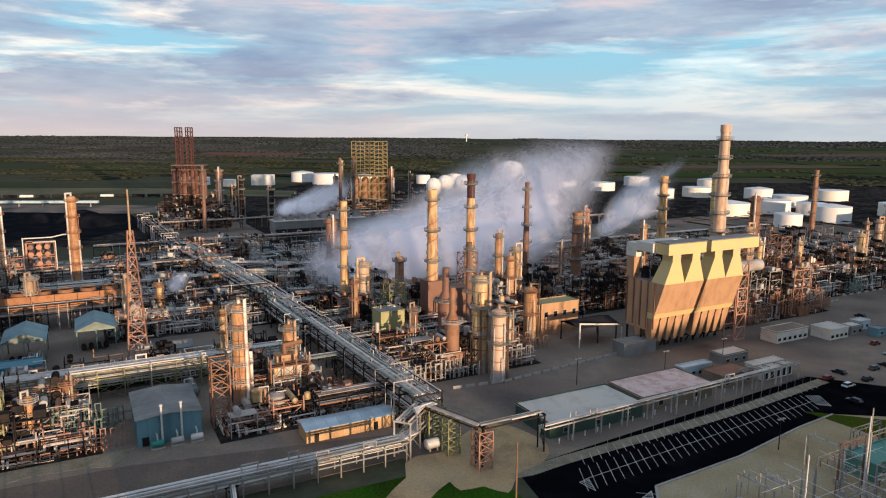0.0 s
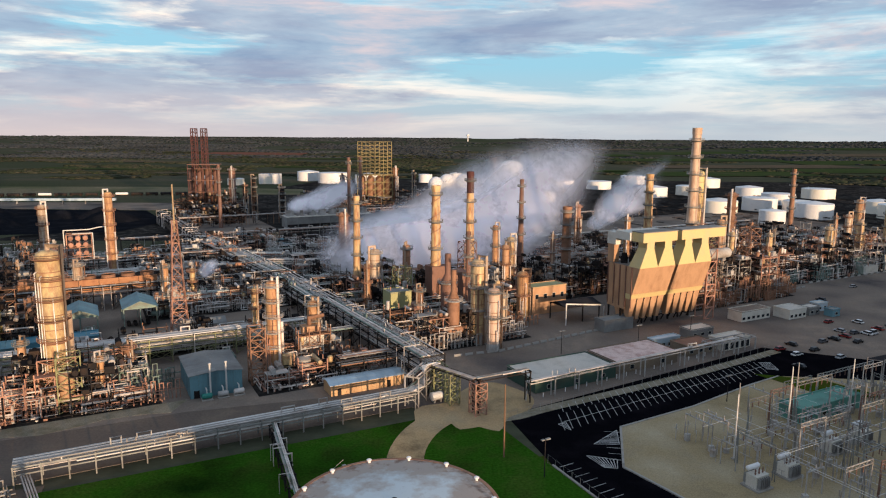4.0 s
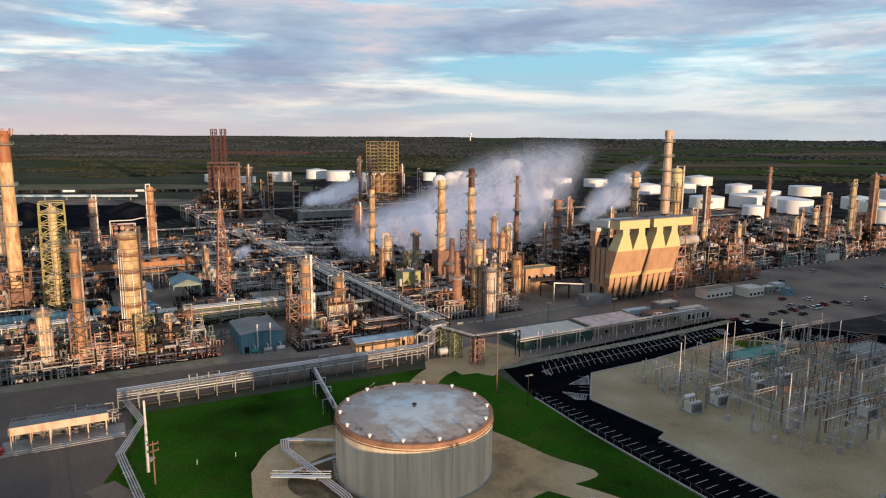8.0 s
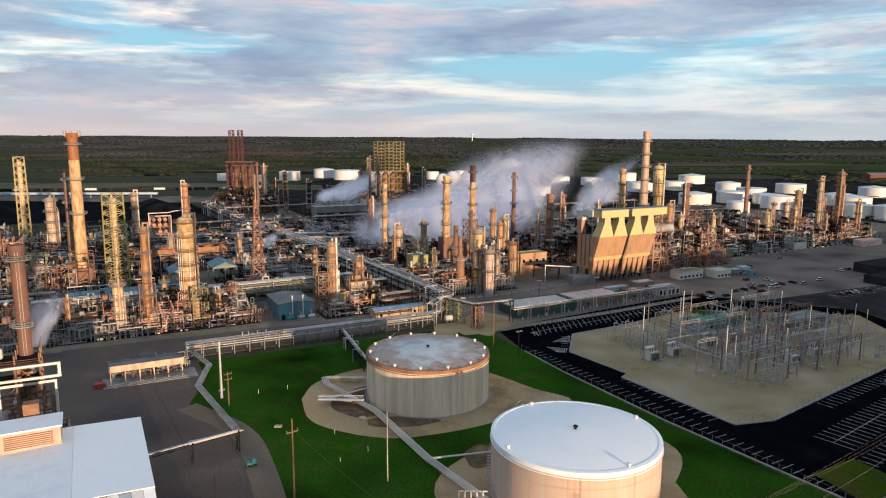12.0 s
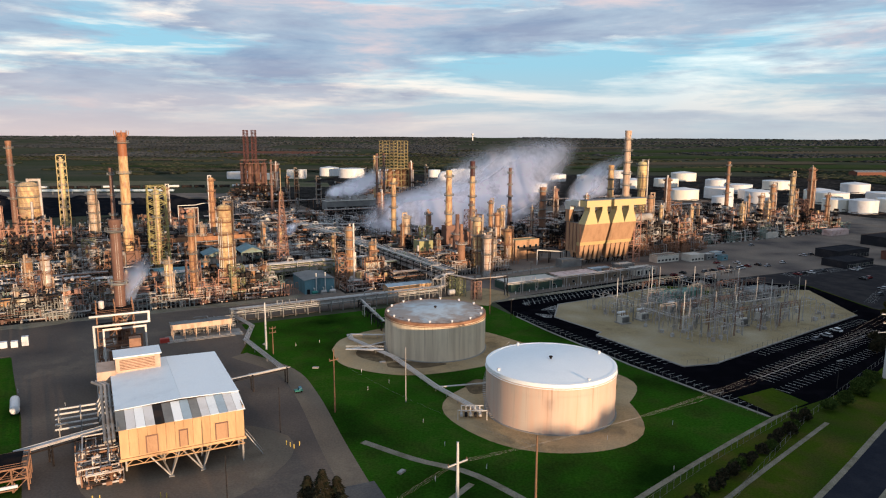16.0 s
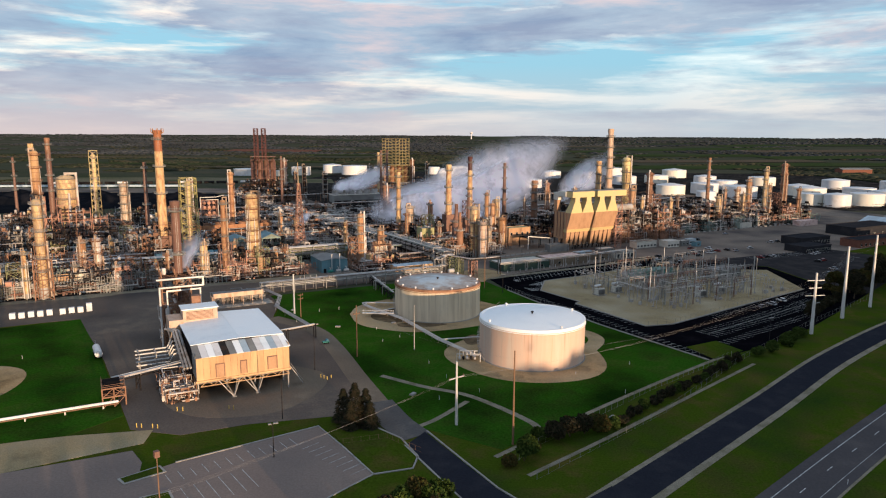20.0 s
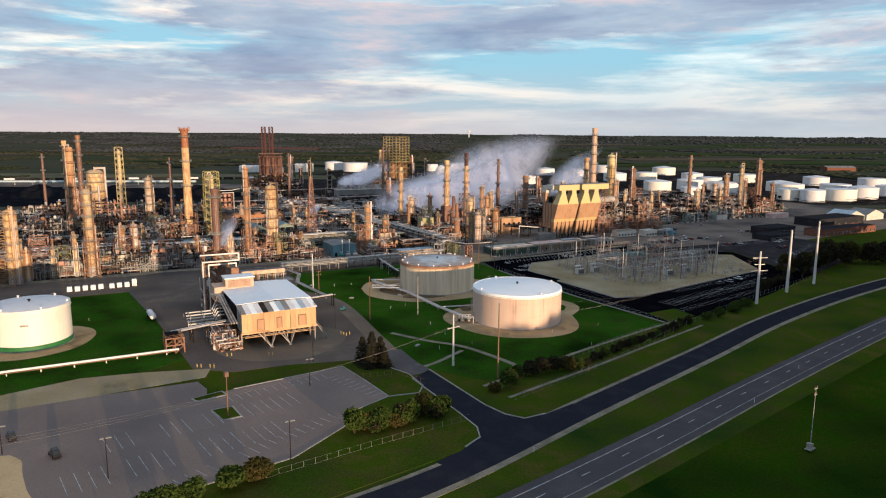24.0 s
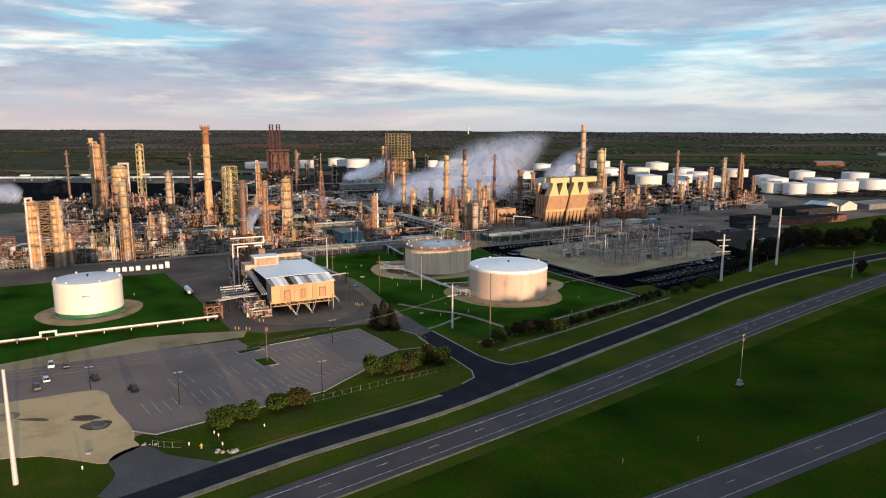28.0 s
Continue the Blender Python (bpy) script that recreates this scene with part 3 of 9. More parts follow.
def far_height(x, y):
    d = math.hypot(x, y - 100)
    a = min(1.0, max(0.0, (d - 1500) / 2800)) ** 1.3
    roll = noise.noise((x * 0.0011, y * 0.0011, 3.3)) * 0.5 + noise.noise((x * 0.0031, y * 0.0031, 8.1)) * 0.22
    ridge = 56 + 9 * noise.noise((x * 0.0006, y * 0.0006, 1.2))
    return a * (ridge + 22 * roll) - (0.02 if d < 1500 else 0)


def terrain():
    radii = [0, 300, 700, 1100, 1500] + [1500 + 150 * k for k in range(1, 23)]
    n = 96
    s = Shape()
    s.v.append((0, 100, -0.02))
    for r in radii[1:]:
        for j in range(n):
            a = 2 * math.pi * j / n
            x, y = r * math.cos(a), 100 + r * math.sin(a)
            s.v.append((x, y, far_height(x, y)))
    for j in range(n):
        s.face((0, 1 + j, 1 + (j + 1) % n))
    for i in range(len(radii) - 2):
        for j in range(n):
            k = (j + 1) % n
            a = 1 + i * n
            s.face((a + j, a + n + j, a + n + k, a + k), True)
    return tagged(part("ground", s, M["land"]), "wide rolling farmland and woodland ground", "ground", kind="structure")


terrain()
slab("verge", [(-900, -900), (900, -900), (900, 500), (350, 330), (120, 170), (-190, 60), (-400, -40), (-900, -60)], 0.02, M["verge"], "rough green roadside verge grass", "grass")
slab("works_yard", [site(-480, 1.5), site(-2, 1.5), site(8, -15.5), site(135, -16), site(150, -60), site(520, -30), site(520, 330), site(60, 330), site(60, 480), site(-20, 480), site(-20, 330), site(-480, 330)], 0.05, M["yard"], "worn grey asphalt and gravel works yard", "yard")
# wears the same shade-darkened colour as the unit floors
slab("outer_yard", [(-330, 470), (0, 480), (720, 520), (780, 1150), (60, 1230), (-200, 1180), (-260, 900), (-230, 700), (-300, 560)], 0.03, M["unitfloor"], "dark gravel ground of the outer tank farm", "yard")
slab("tank_lawn", [(-87, 117), (-1, 160), (18, 152), (27, 133), (38, 110), (60.5, 69.3), (88, 25.5), (98, 31), (22.4, -34), (12, -44), (-8, -32), (-17, -25), (-29, 5.5), (-43, 39), (-55, 60.6), (-75, 78), (-78, 100)], 0.06, M["grass"], "bright green mown grass round the storage tanks", "lawn")
slab("west_pavement", [(-86, 121), (-78.5, 100), (-76, 79), (-55.5, 61), (-43.5, 39), (-29.5, 5.5), (-17, -27), (-31.7, -24), (-55, -30), (-70.6, -37), (-85, -34), (-90, -26), (-118.8, 20.3), (-156, 74), (-178, 62), (-330, -20), (-420, -50), (-420, -20), (-190, 78)], 0.055, M["plantroad"], "dark brown-grey asphalt pavement with faded patches", "pavement")
slab("west_lawn", [(-155, 73), (-119.5, 20.5), (-91, -25), (-100, -38), (-117, -44), (-150, -74), (-270, -130), (-420, -160), (-420, -60), (-250, 22), (-199, 48)], 0.07, M["grass"], "mown green lawn round the white tank", "lawn")
strip("sidewalk", smooth_line([(-77, 76), (-57, 60), (-45.5, 39), (-32, 5.5), (-23, -16)], 4), -1.6, 5.0, 0.07, M["packed"], "pale trodden strip between pavement and lawn", "path")
slab("gravel_strip", [(-99, -38), (-79, -34), (-78, -42), (-104, -58), (-150, -84), (-270, -142), (-270, -128), (-150, -73.5), (-117, -43.5)], 0.065, M["gravel"], "tan gravel strip beside the car park", "path")
slab("staff_car_park", [(-104, -58), (-79, -46), (-74, -52), (-72, -58), (-66, -52), (-36, -31), (-27, -44), (-18.5, -57), (-27.5, -68), (-27.3, -76), (-38, -96), (-76, -126), (-79, -124.5), (-82, -128), (-92, -120), (-102, -108), (-110, -101), (-132, -112), (-210, -156), (-240, -125), (-150, -84)], 0.08, M["pavement"], "faded grey car park with worn white stall lines", "car park")
slab("dirt_lot", [(p.x, p.y) for p in smooth_line([(-106.5, -95.8), (-102, -98.5), (-98.2, -104.3), (-92.5, -112), (-88.4, -116.5), (-82.1, -124.8), (-80.2, -129.3), (-77.2, -132.6), (-79.6, -137), (-81.5, -141.5), (-88.3, -140.1), (-95.6, -138.4), (-101.9, -138.5), (-120, -146), (-200, -195), (-215, -152), (-160, -121), (-124.1, -103.9), (-112, -97.6), (-106.5, -95.8)], 2.0)][:-1], 0.09, M["paledirt"], "bare tan dirt lot", "dirt")
slab("crop_field", [(-900, -900), (900, -900), (900, 610), (36, -113), (-20, -158), (-500, -560)], 0.03, M["field"], "dark green young crop field", "field")
slab("black_car_park", [(19.6, 161), (119.8, 225), (150, 212), (187, 196), (192, 150), (205, 128), (168, 89.6), (129, 50.5), (112.5, 39.8), (89, 25.5), (61, 69.3), (38.5, 110), (28, 132)], 0.09, M["black"], "fresh black asphalt car park", "car park")
slab("east_car_park", [(205, 128), (193, 150), (188, 197), (151, 213), (200, 236), (258, 262), (282, 228), (246, 170)], 0.085, M["lot"], "dark grey asphalt car park beside the offices", "car park")
slab("substation_gravel", [(49.5, 153.5), (44.5, 131), (59.7, 108), (57, 104.5), (79, 67.5), (91, 70.7), (178, 137), (182, 186), (111, 194), (97, 185), (74, 168)], 0.24, M["gravel"], "pale gravel yard of the switchyard", "gravel")
rag = random.Random(8)
slab("process_road", [site(-480, 1.6), site(-4, 1.6), site(4, 14), site(-14, 18), site(-60, 27), site(-160, 31), site(-480, 31)], 0.062, M["plantroad"], "dark worn process road before the units", "road")
slab("apron_strip", [site(-310 + k * 8 + rag.uniform(-3, 3), 29.5 + rag.uniform(-2.2, 2.2)) for k in range(32)] + [site(-58, 36.5), site(-310, 36.5)], 0.075, M["shoulder"], "tan gravel and concrete strip before the units", "ground")
slab("car_park_island", [(86, 40), (100, 48), (105, 36), (91, 26.5)], 0.2, M["verge"], "rough grass island in the car park", "island")
slab("switchyard_lawn", [(104, 196), (124, 190), (135, 176), (118, 174)], 0.26, M["verge"], "worn grass patch at the switchyard corner", "grass")

# dirt round the tanks and the track to them
TANK_A, TANK_B, TANK_C = (-6.2, 89.0), (28.0, 31.0), (-154.0, -6.5)


def blob(cx, cy, r, wob, seed, n=40, sx=1.0, sy=1.0):
    rng = random.Random(seed)
    ph = [rng.uniform(0, 6.28) for _ in range(4)]
    out = []
    for j in range(n):
        a = 2 * math.pi * j / n
        k = r * (1 + wob * (math.sin(2 * a + ph[0]) + 0.6 * math.sin(3 * a + ph[1]) + 0.4 * math.sin(5 * a + ph[2])))
        out.append((cx + sx * k * math.cos(a), cy + sy * k * math.sin(a)))
    return out


slab("tank_pad", [(p.x, p.y) for p in smooth_line([(-44, 84), (-38.5, 69), (-28.5, 61.4), (-14.7, 57.5), (0.3, 61.5), (13.2, 68.5), (24, 77), (37, 85), (27, 94), (16, 106), (4, 115), (-12, 116), (-30, 111), (-42, 98), (-44, 84)], 2.5)][:-1], 0.09, M["dirt"], "bare brown dirt round a storage tank", "dirt")
slab("tank_pad", blob(TANK_B[0] - 2, TANK_B[1] - 1, 26.5, 0.04, 5, sx=1.08, sy=1.02), 0.09, M["dirt"], "bare brown dirt round a storage tank", "dirt")
slab("tank_pad", blob(TANK_C[0], TANK_C[1], 21, 0.03, 6), 0.09, M["dirt"], "bare brown dirt round the white tank", "dirt")
slab("oily_ground", blob(-24, 83, 9, 0.10, 21, sx=1.0, sy=1.5), 0.096, M["wetdirt"], "dark stained ground beside the grey tank", "dirt")
slab("oily_ground", blob(-13, 68, 6, 0.10, 22, sx=1.7, sy=0.6), 0.097, M["wetdirt"], "dark stained ground beside the grey tank", "dirt")
slab("oily_ground", blob(8, 48, 5, 0.12, 23, sx=0.8, sy=1.2), 0.097, M["wetdirt"], "dark stained ground between the tanks", "dirt")
slab("dirt_patch", [(p.x, p.y) for p in smooth_line([(-6.2, 163.8), (-3.8, 167.5), (3.2, 170.4), (7.3, 178.6), (11.6, 184.3), (18.5, 186.7), (28.2, 176.0), (26.9, 165.8), (20.2, 159.6), (16.8, 150.7), (11.7, 153.4), (6.6, 151.6), (3.1, 156.9), (0.0, 152.6), (-4.5, 150), (-6.2, 163.8)], 2.0)][:-1], 0.103, M["dirt"], "trodden tan dirt under the pipe bridge", "dirt")
track = smooth_line([(9, 168), (2, 160), (-4, 150), (-7, 136), (-5, 118)], 3)
strip("dirt_track", track, -4.5, 4.5, 0.1, M["dirt"], "tan dirt track across the lawn", "path")
strip("dirt_track", smooth_line([(22, 82), (40, 70), (55, 52), (46, 30)], 3), -3, 3, 0.098, M["dirt"], "tan dirt track between tanks", "path")
strip("dirt_track", smooth_line([(4, 158), (20, 158), (34, 166), (80, 192), (124, 220)], 4), -0.6, 3.2, 0.094, M["shoulder"], "tan bare ground along the pipe rack", "path")
strip("lawn_path", smooth_line([(-12, -33), (-5.5, -27), (4.2, -13)], 3), -0.8, 0.8, 0.098, M["shoulder"], "pale narrow path across the lawn", "path")
strip("lawn_path", smooth_line([(-23, 8), (-9, -1.5), (5.4, -9.2), (21.4, -28), (23, -37)], 3), -1.0, 1.0, 0.1, M["shoulder"], "pale narrow path across the lawn", "path")

# roads
H0, HD = Vector((18.6, -114.6)), Vector((math.cos(radians(39.7)), math.sin(radians(39.7))))
HN = Vector((-HD.y, HD.x))


def hw(s, off=0.0):
    """A point on the highway, s metres along and off metres to its left; the road bends gently."""
    return H0 + HD * s + HN * (off + float(np.interp(s, (-400, -60, -30, 0, 30, 60, 90, 175, 250, 600), (2.6, 2.2, 1.6, 1.3, 1.5, 2.1, 3.3, 4.6, 3.8, 3.0))))


highway = smooth_line([hw(s) for s in range(-400, 601, 50)], 12)
strip("highway", highway, -6.0, 5.6, 0.10, M["highway"], "grey highway carriageway with worn lanes", "road")
strip("highway_shoulder", highway, -6.6, -6.0, 0.07, M["shoulder"], "narrow brown gravel road edge", "road edge")
far_lane = smooth_line([(60.8 + 0.861 * s, -149.0 + 0.508 * s) for s in range(-300, 701, 100)], 25)
strip("highway", far_lane, -5.8, 4.9, 0.092, M["highway"], "grey far highway carriageway", "road")
frontage = smooth_line([(-330, -410), (-180, -268), (-95, -185), (-48.5, -141.4), (-29, -125.3), (0, -102.5), (39.5, -63.3), (90, -14.5), (137.3, 32), (200, 84), (275, 135), (400, 205), (560, 280)], 8)
strip("frontage_road", frontage, -4.2, 4.2, 0.106, M["road"], "smooth dark asphalt frontage road", "road")
strip("road_edge", frontage, 4.2, 5.6, 0.08, M["shoulder"], "pale gravel shoulder of the frontage road", "road edge")
strip("road_edge", frontage, -6.2, -4.2, 0.08, M["shoulder"], "pale gravel shoulder of the frontage road", "road edge")
drive = smooth_line([(-9.5, -37), (-15, -29), (-22, -14)], 4)
strip("driveway", drive, -4.5, 4.5, 0.11, M["apron"], "worn grey asphalt gate driveway", "road")
slab("gate_mouth", [(-12, -42), (2, -67.7), (7, -78), (7.5, -84), (3.5, -90), (-4, -98), (1, -101), (38, -64.5), (35, -61.5), (26.2, -69), (20, -72.4), (14.5, -69.5), (9.3, -62.9), (-7.5, -34)], 0.113, M["road"], "dark asphalt mouth of the gate drive", "road")
slab("gate_apron", [(p.x, p.y) for p in smooth_line([(-76, -156), (-76.5, -147.1), (-81.0, -141.0), (-81.0, -136.4), (-77.5, -132.1), (-73.7, -133.1), (-69.5, -136.3), (-63.8, -138.3), (-57.4, -139.9), (-53, -142.5), (-56.7, -146.8), (-68, -157), (-76, -156)], 1.5)][:-1], 0.09, M["apron"], "worn grey asphalt gate apron", "road")


def kerb(line, width=0.35, height=0.16, label="pale concrete kerb"):
    return strip("kerb", [Vector(p) for p in line], -width / 2, width / 2, height + 0.08, M["concrete"], label, "kerb")


slab("hall_pad", [(p.x, p.y) for p in smooth_line([(-88, 4), (-86, -12), (-76, -23), (-63, -26), (-48, -20.5), (-40, -4), (-41, 8), (-47, 14), (-60, 18), (-80, 14), (-88, 4)], 3)][:-1], 0.075, M["packed"], "tan trodden ground under the clad building", "ground")
kerb([(49.5, 153.5), (44.5, 131), (59.7, 108), (57, 104.5), (79, 67.5), (91, 70.7), (178, 137)], 0.6, 0.3)
kerb([(49.5, 153.5), (74, 168), (97, 185), (111, 194)], 0.6, 0.3)
kerb([(28, 132), (38.5, 110), (61, 69.3), (89, 25.5)], 0.5, 0.2)
kerb([(-66, -52), (-36, -31), (-27, -44), (-18.5, -57), (-27.5, -68), (-27.3, -76), (-38, -96), (-76, -126), (-83, -124)], 0.45)
kerb([(-20, -32), (-13.5, -38), (-8.7, -48), (-9.6, -54), (-18.5, -57)], 0.45)
strip("lawn_path", smooth_line([(10, -48), (40, -19), (70, 8), (97, 31)], 6), -0.7, 0.7, 0.085, M["shoulder"], "pale path beside the hedge", "path")
strip("lawn_path", smooth_line([(17, -57), (45, -32), (76, -3), (103, 22)], 6), -0.6, 0.6, 0.085, M["shoulder"], "pale path beside the hedge", "path")
kerb([(-7, -33.5), (9.6, -62.7), (14.8, -69.2), (20, -72.1), (26.2, -68.6)], 0.4)
kerb([(-12.3, -42), (1.7, -67.8), (6.7, -78), (7.2, -84), (3.2, -89.7)], 0.4)
slab("entrance_island", [(-33, -33), (-26.5, -44), (-18.6, -56.5), (-10, -53.8), (-9, -48), (-13.8, -38.2), (-20, -32.5)], 0.2, M["verge"], "grass island at the gate drive", "island")
slab("island_kerb", [(-67.6, -68), (-62, -65), (-57.2, -72.2), (-61.7, -75.2)], 0.2, M["concrete"], "pale kerb round the small island", "kerb")
slab("island_kerb", [(-76, -60.2), (-69, -53.6), (-66.2, -56.6), (-73.4, -62.6)], 0.2, M["concrete"], "pale kerb round the slim island", "kerb")
slab("lot_island", [(-75.3, -60), (-69, -54.3), (-67, -56.6), (-73.4, -61.9)], 0.24, M["verge"], "slim kerbed grass island", "island")
slab("lot_island", [(-66.9, -68.2), (-62.2, -65.7), (-58, -72), (-61.8, -74.5)], 0.24, M["verge"], "small kerbed grass island", "island")
slab("hedge_bed", [(-38, -96.5), (-27.5, -76), (-27.7, -68.2), (-18.5, -57.5), (-9.6, -54.5), (-4, -57.5), (1.5, -67.8), (6.5, -78), (6.9, -84), (2, -92), (-52, -135), (-76, -127)], 0.14, M["verge"], "rough grass bank beside the car park", "grass")

# road paint
marks = Shape()
for off in (3.2, -3.7):
    ribbon(marks, highway, off - (0.11 if off > 0 else 0.06), off + (0.11 if off > 0 else 0.06), 0.10, 0.112)
for k in range(-20, 38):
    a, b = hw(15.24 * k), hw(15.24 * k + 3.05)
    ribbon(marks, [a, b], -0.11, 0.11, 0.10, 0.112)
for off in (3.6, -3.6):
    ribbon(marks, far_lane, off - 0.07, off + 0.07, 0.10, 0.112)
for i in range(0, len(far_lane) - 1):
    a = far_lane[i]
    d = (far_lane[i + 1] - a).normalized()
    ribbon(marks, [a, a + d * 3.05], -0.07, 0.07, 0.10, 0.112)
tagged(part("road_marking", marks, M["paint"]), "white highway lane lines and dashes", "road marking", kind="structure")


def stalls(a, b, depth, spacing=2.75, spine=False, lean=0.0, z=0.09, both=True, wide=0.14, skip=()):
    """Stall lines along the way from a to b."""
    s = Shape()
    a, b = Vector(a), Vector(b)
    d = (b - a).normalized()
    q = Vector((-d.y, d.x))
    q = (q + d * lean).normalized()
    k = int((b - a).length / spacing)
    for i in range(k + 1):
        p = a + d * spacing * i
        if i in skip:
            continue
        ribbon(s, [p - q * (depth if both else 0), p + q * depth], -wide / 2, wide / 2, z, z + 0.012)
    if spine:
        ribbon(s, [a, b], -wide / 2, wide / 2, z, z + 0.013)
    return tagged(part("stall_marking", s, M["paint"]), "white car park stall lines", "road marking", kind="structure")


def hatch(ring, z=0.09, gap=0.9):
    """A hatched triangle or box of paint: its outline and bars across."""
    s = Shape()
    pts = [Vector(p) for p in ring]
    for a, b in zip(pts, pts[1:] + pts[:1]):
        ribbon(s, [a, b], -0.1, 0.1, z, z + 0.012)
    a, b, c = pts[0], pts[1], pts[-1]
    k = int((b - a).length / gap)
    for i in range(1, k):
        t = i / k
        p, q = a.lerp(b, t), c.lerp(pts[2] if len(pts) > 3 else b, t)
        ribbon(s, [p, q], -0.1, 0.1, z, z + 0.012)
    return tagged(part("hatch_marking", s, M["paint"]), "white hatched no-parking marking", "road marking", kind="structure")


stalls((34.3, 156.6), (110.4, 203.7), 5.2, spine=True, lean=0.617)
stalls((36, 163.8), (118, 214.5), 5.0, both=False, lean=0.617)
stalls((29.5, 131), (86, 32), 4.2, both=False)
stalls((60, 104), (78, 70), -4.5, both=False)
stalls((44.5, 151), (42, 134), 6.0, both=False, spacing=3.2)
hatch([(40.2, 143.4), (48.0, 151.8), (46.6, 143.2)])
hatch([(37, 137), (44, 135), (43, 130.5), (40, 131)])
hatch([(33.1, 155.4), (35.4, 156.9), (35.9, 151.7)], gap=0.6)
hatch([(110.8, 208), (114.8, 208), (114, 200.2), (110.6, 201.3)], gap=0.6)
stalls((190, 224), (256, 257), 5.0, spine=True)
stalls((200, 160), (262, 232), 4.8, both=False)
stalls((100, 57), (172, 113), 5.0, spine=True)
stalls((95, 37), (160, 88), 4.6, both=False)
stalls((110, 84), (176, 132), -4.6, both=False)
stalls((-85.5, -110.2), (-44, -78), 5.1, spacing=2.8, skip=(4, 9, 10))
stalls((-61, -112), (-30, -72), 4.4, both=False, spacing=2.9, skip=(5, 6))
stalls((-66, -58), (-40, -37), -4.6, both=False, spacing=2.8)
stalls((-36, -39), (-20, -54), -5.0, both=False, spacing=2.7)
stalls((-86, -90), (-46, -59), 4.9, spacing=2.8, skip=(3, 4, 8))


# ---- tanks ----
def tank(x, y, r, h, shell_mat, roof_mat, label, vents=0, stair=True, girder=True, band=None, cone=0.05, group="", rim=None):
    t = thing("storage_tank", pose(x, y, 0.08), label, "storage tank", group)
    n = 72 if r > 10 else 40
    part("foundation_ring", Shape().lathe([(r + 0.5, -0.1), (r + 0.5, 0.2), (r + 0.02, 0.2)], n), M["concrete"], t)
    part("shell", Shape().lathe([(r, 0.2), (r, h)], n, cap=False), shell_mat, t)
    part("roof", Shape().lathe([(r + 0.05, h - 0.15), (r + 0.05, h + 0.05), (r * 0.98, h + 0.12), (r * 0.5, h + 0.12 + r * cone * 0.5), (0.3, h + 0.12 + r * cone)], n), roof_mat, t, "weathered roof plate")
    if girder:
        part("wind_girder", Shape().lathe([(r, h - 1.3), (r + 0.25, h - 1.3), (r + 0.25, h - 1.15), (r, h - 1.15)], n, cap=False), rim or shell_mat, t)
    if rim:
        part("rim_angle", Shape().lathe([(r + 0.02, h - 0.9), (r + 0.08, h - 0.9), (r + 0.08, h + 0.1), (r - 0.7, h + 0.2), (r - 0.7, h + 0.14)], n, cap=False), rim, t, "rust-stained rim plate")
        part("shell_seam", Shape().lathe([(r, h * 0.2), (r + 0.03, h * 0.2), (r + 0.03, h * 0.2 + 0.08), (r, h * 0.2 + 0.08)], n, cap=False), shell_mat, t)
    if band:
        part("base_band", Shape().lathe([(r + 0.02, 0.2), (r + 0.02, 1.9)], n, cap=False), band, t, "green painted band")
    vent = Shape().lathe([(0.28, 0), (0.28, 0.45), (0.5, 0.5), (0.5, 0.7), (0.1, 0.9)], 10)
    me = vent.mesh("roof_vent", M["white"]) if vents else None
    for k in range(vents):
        a = 2 * math.pi * (k + 0.3) / vents
        part("roof_vent", me, None, t, "white mushroom vent", pose(r * 0.94 * math.cos(a), r * 0.94 * math.sin(a), h + 0.1))
    part("center_vent", Shape().lathe([(0.3, 0), (0.3, 0.5), (0.55, 0.55), (0.55, 0.8), (0.1, 1.0)], 10), M["dark"], t, "", pose(0, 0, h + r * cone + 0.05))
    if stair:
        s, rail = Shape(), Shape()
        k = int(h / 0.35)
        a0 = radians(205)
        pts = []
        for i in range(k):
            a = a0 - i * 0.7 / r
            c0, c1 = Vector((math.cos(a), math.sin(a), 0)), Vector((-math.sin(a), math.cos(a), 0))
            z = 0.5 + i * 0.35
            ring = [c0 * r + c1 * 0.35, c0 * (r + 0.9) + c1 * 0.35, c0 * (r + 0.9) - c1 * 0.35, c0 * r - c1 * 0.35]
            s.loft([(p.x, p.y, z) for p in ring], [(p.x, p.y, z + 0.06) for p in ring])
            pts.append((c0.x * (r + 0.9), c0.y * (r + 0.9), z + 1.0))
        part("spiral_stair", s, M["steel"], t, "steel stair winding up the shell", kind="stuff")
        part("handrail", rail.pipe(pts[::3] + [pts[-1]], 0.05, 5), M["steel"], t)
    return t


tank(*TANK_A, 18.5, 13.6, M["tankgrey"], M["roofstain"], "weathered grey storage tank with rust-stained roof on bare dirt", vents=14, group="storage tanks by the road", rim=M["rust"])
tank(*TANK_B, 18.4, 13.8, M["tankpale"], M["cleanwhite"], "pale streaked storage tank with clean white roof on dirt", vents=4, group="storage tanks by the road", rim=M["cleanwhite"])
tank(*TANK_C, 13.2, 14.6, M["ivory"], M["white"], "ivory white storage tank with green base band", vents=6, band=M["green"], group="storage tanks by the road")


# faint grey painted marks on the white tank's shell
for k, (a, z, w_) in enumerate(((-70, 9.6, 1.6), (-64, 9.6, 1.1))):
    c_, s_ = math.cos(radians(a)), math.sin(radians(a))
    ob = part("tank_marking", Shape().box(-w_ / 2, -0.02, -0.35, w_ / 2, 0.02, 0.35), M["steel"])
    tagged_at(ob, pose(TANK_C[0] + 13.24 * c_, TANK_C[1] + 13.24 * s_, z, 0, 0, a + 90), "small grey painted bar on the white tank", "marking", kind="structure")


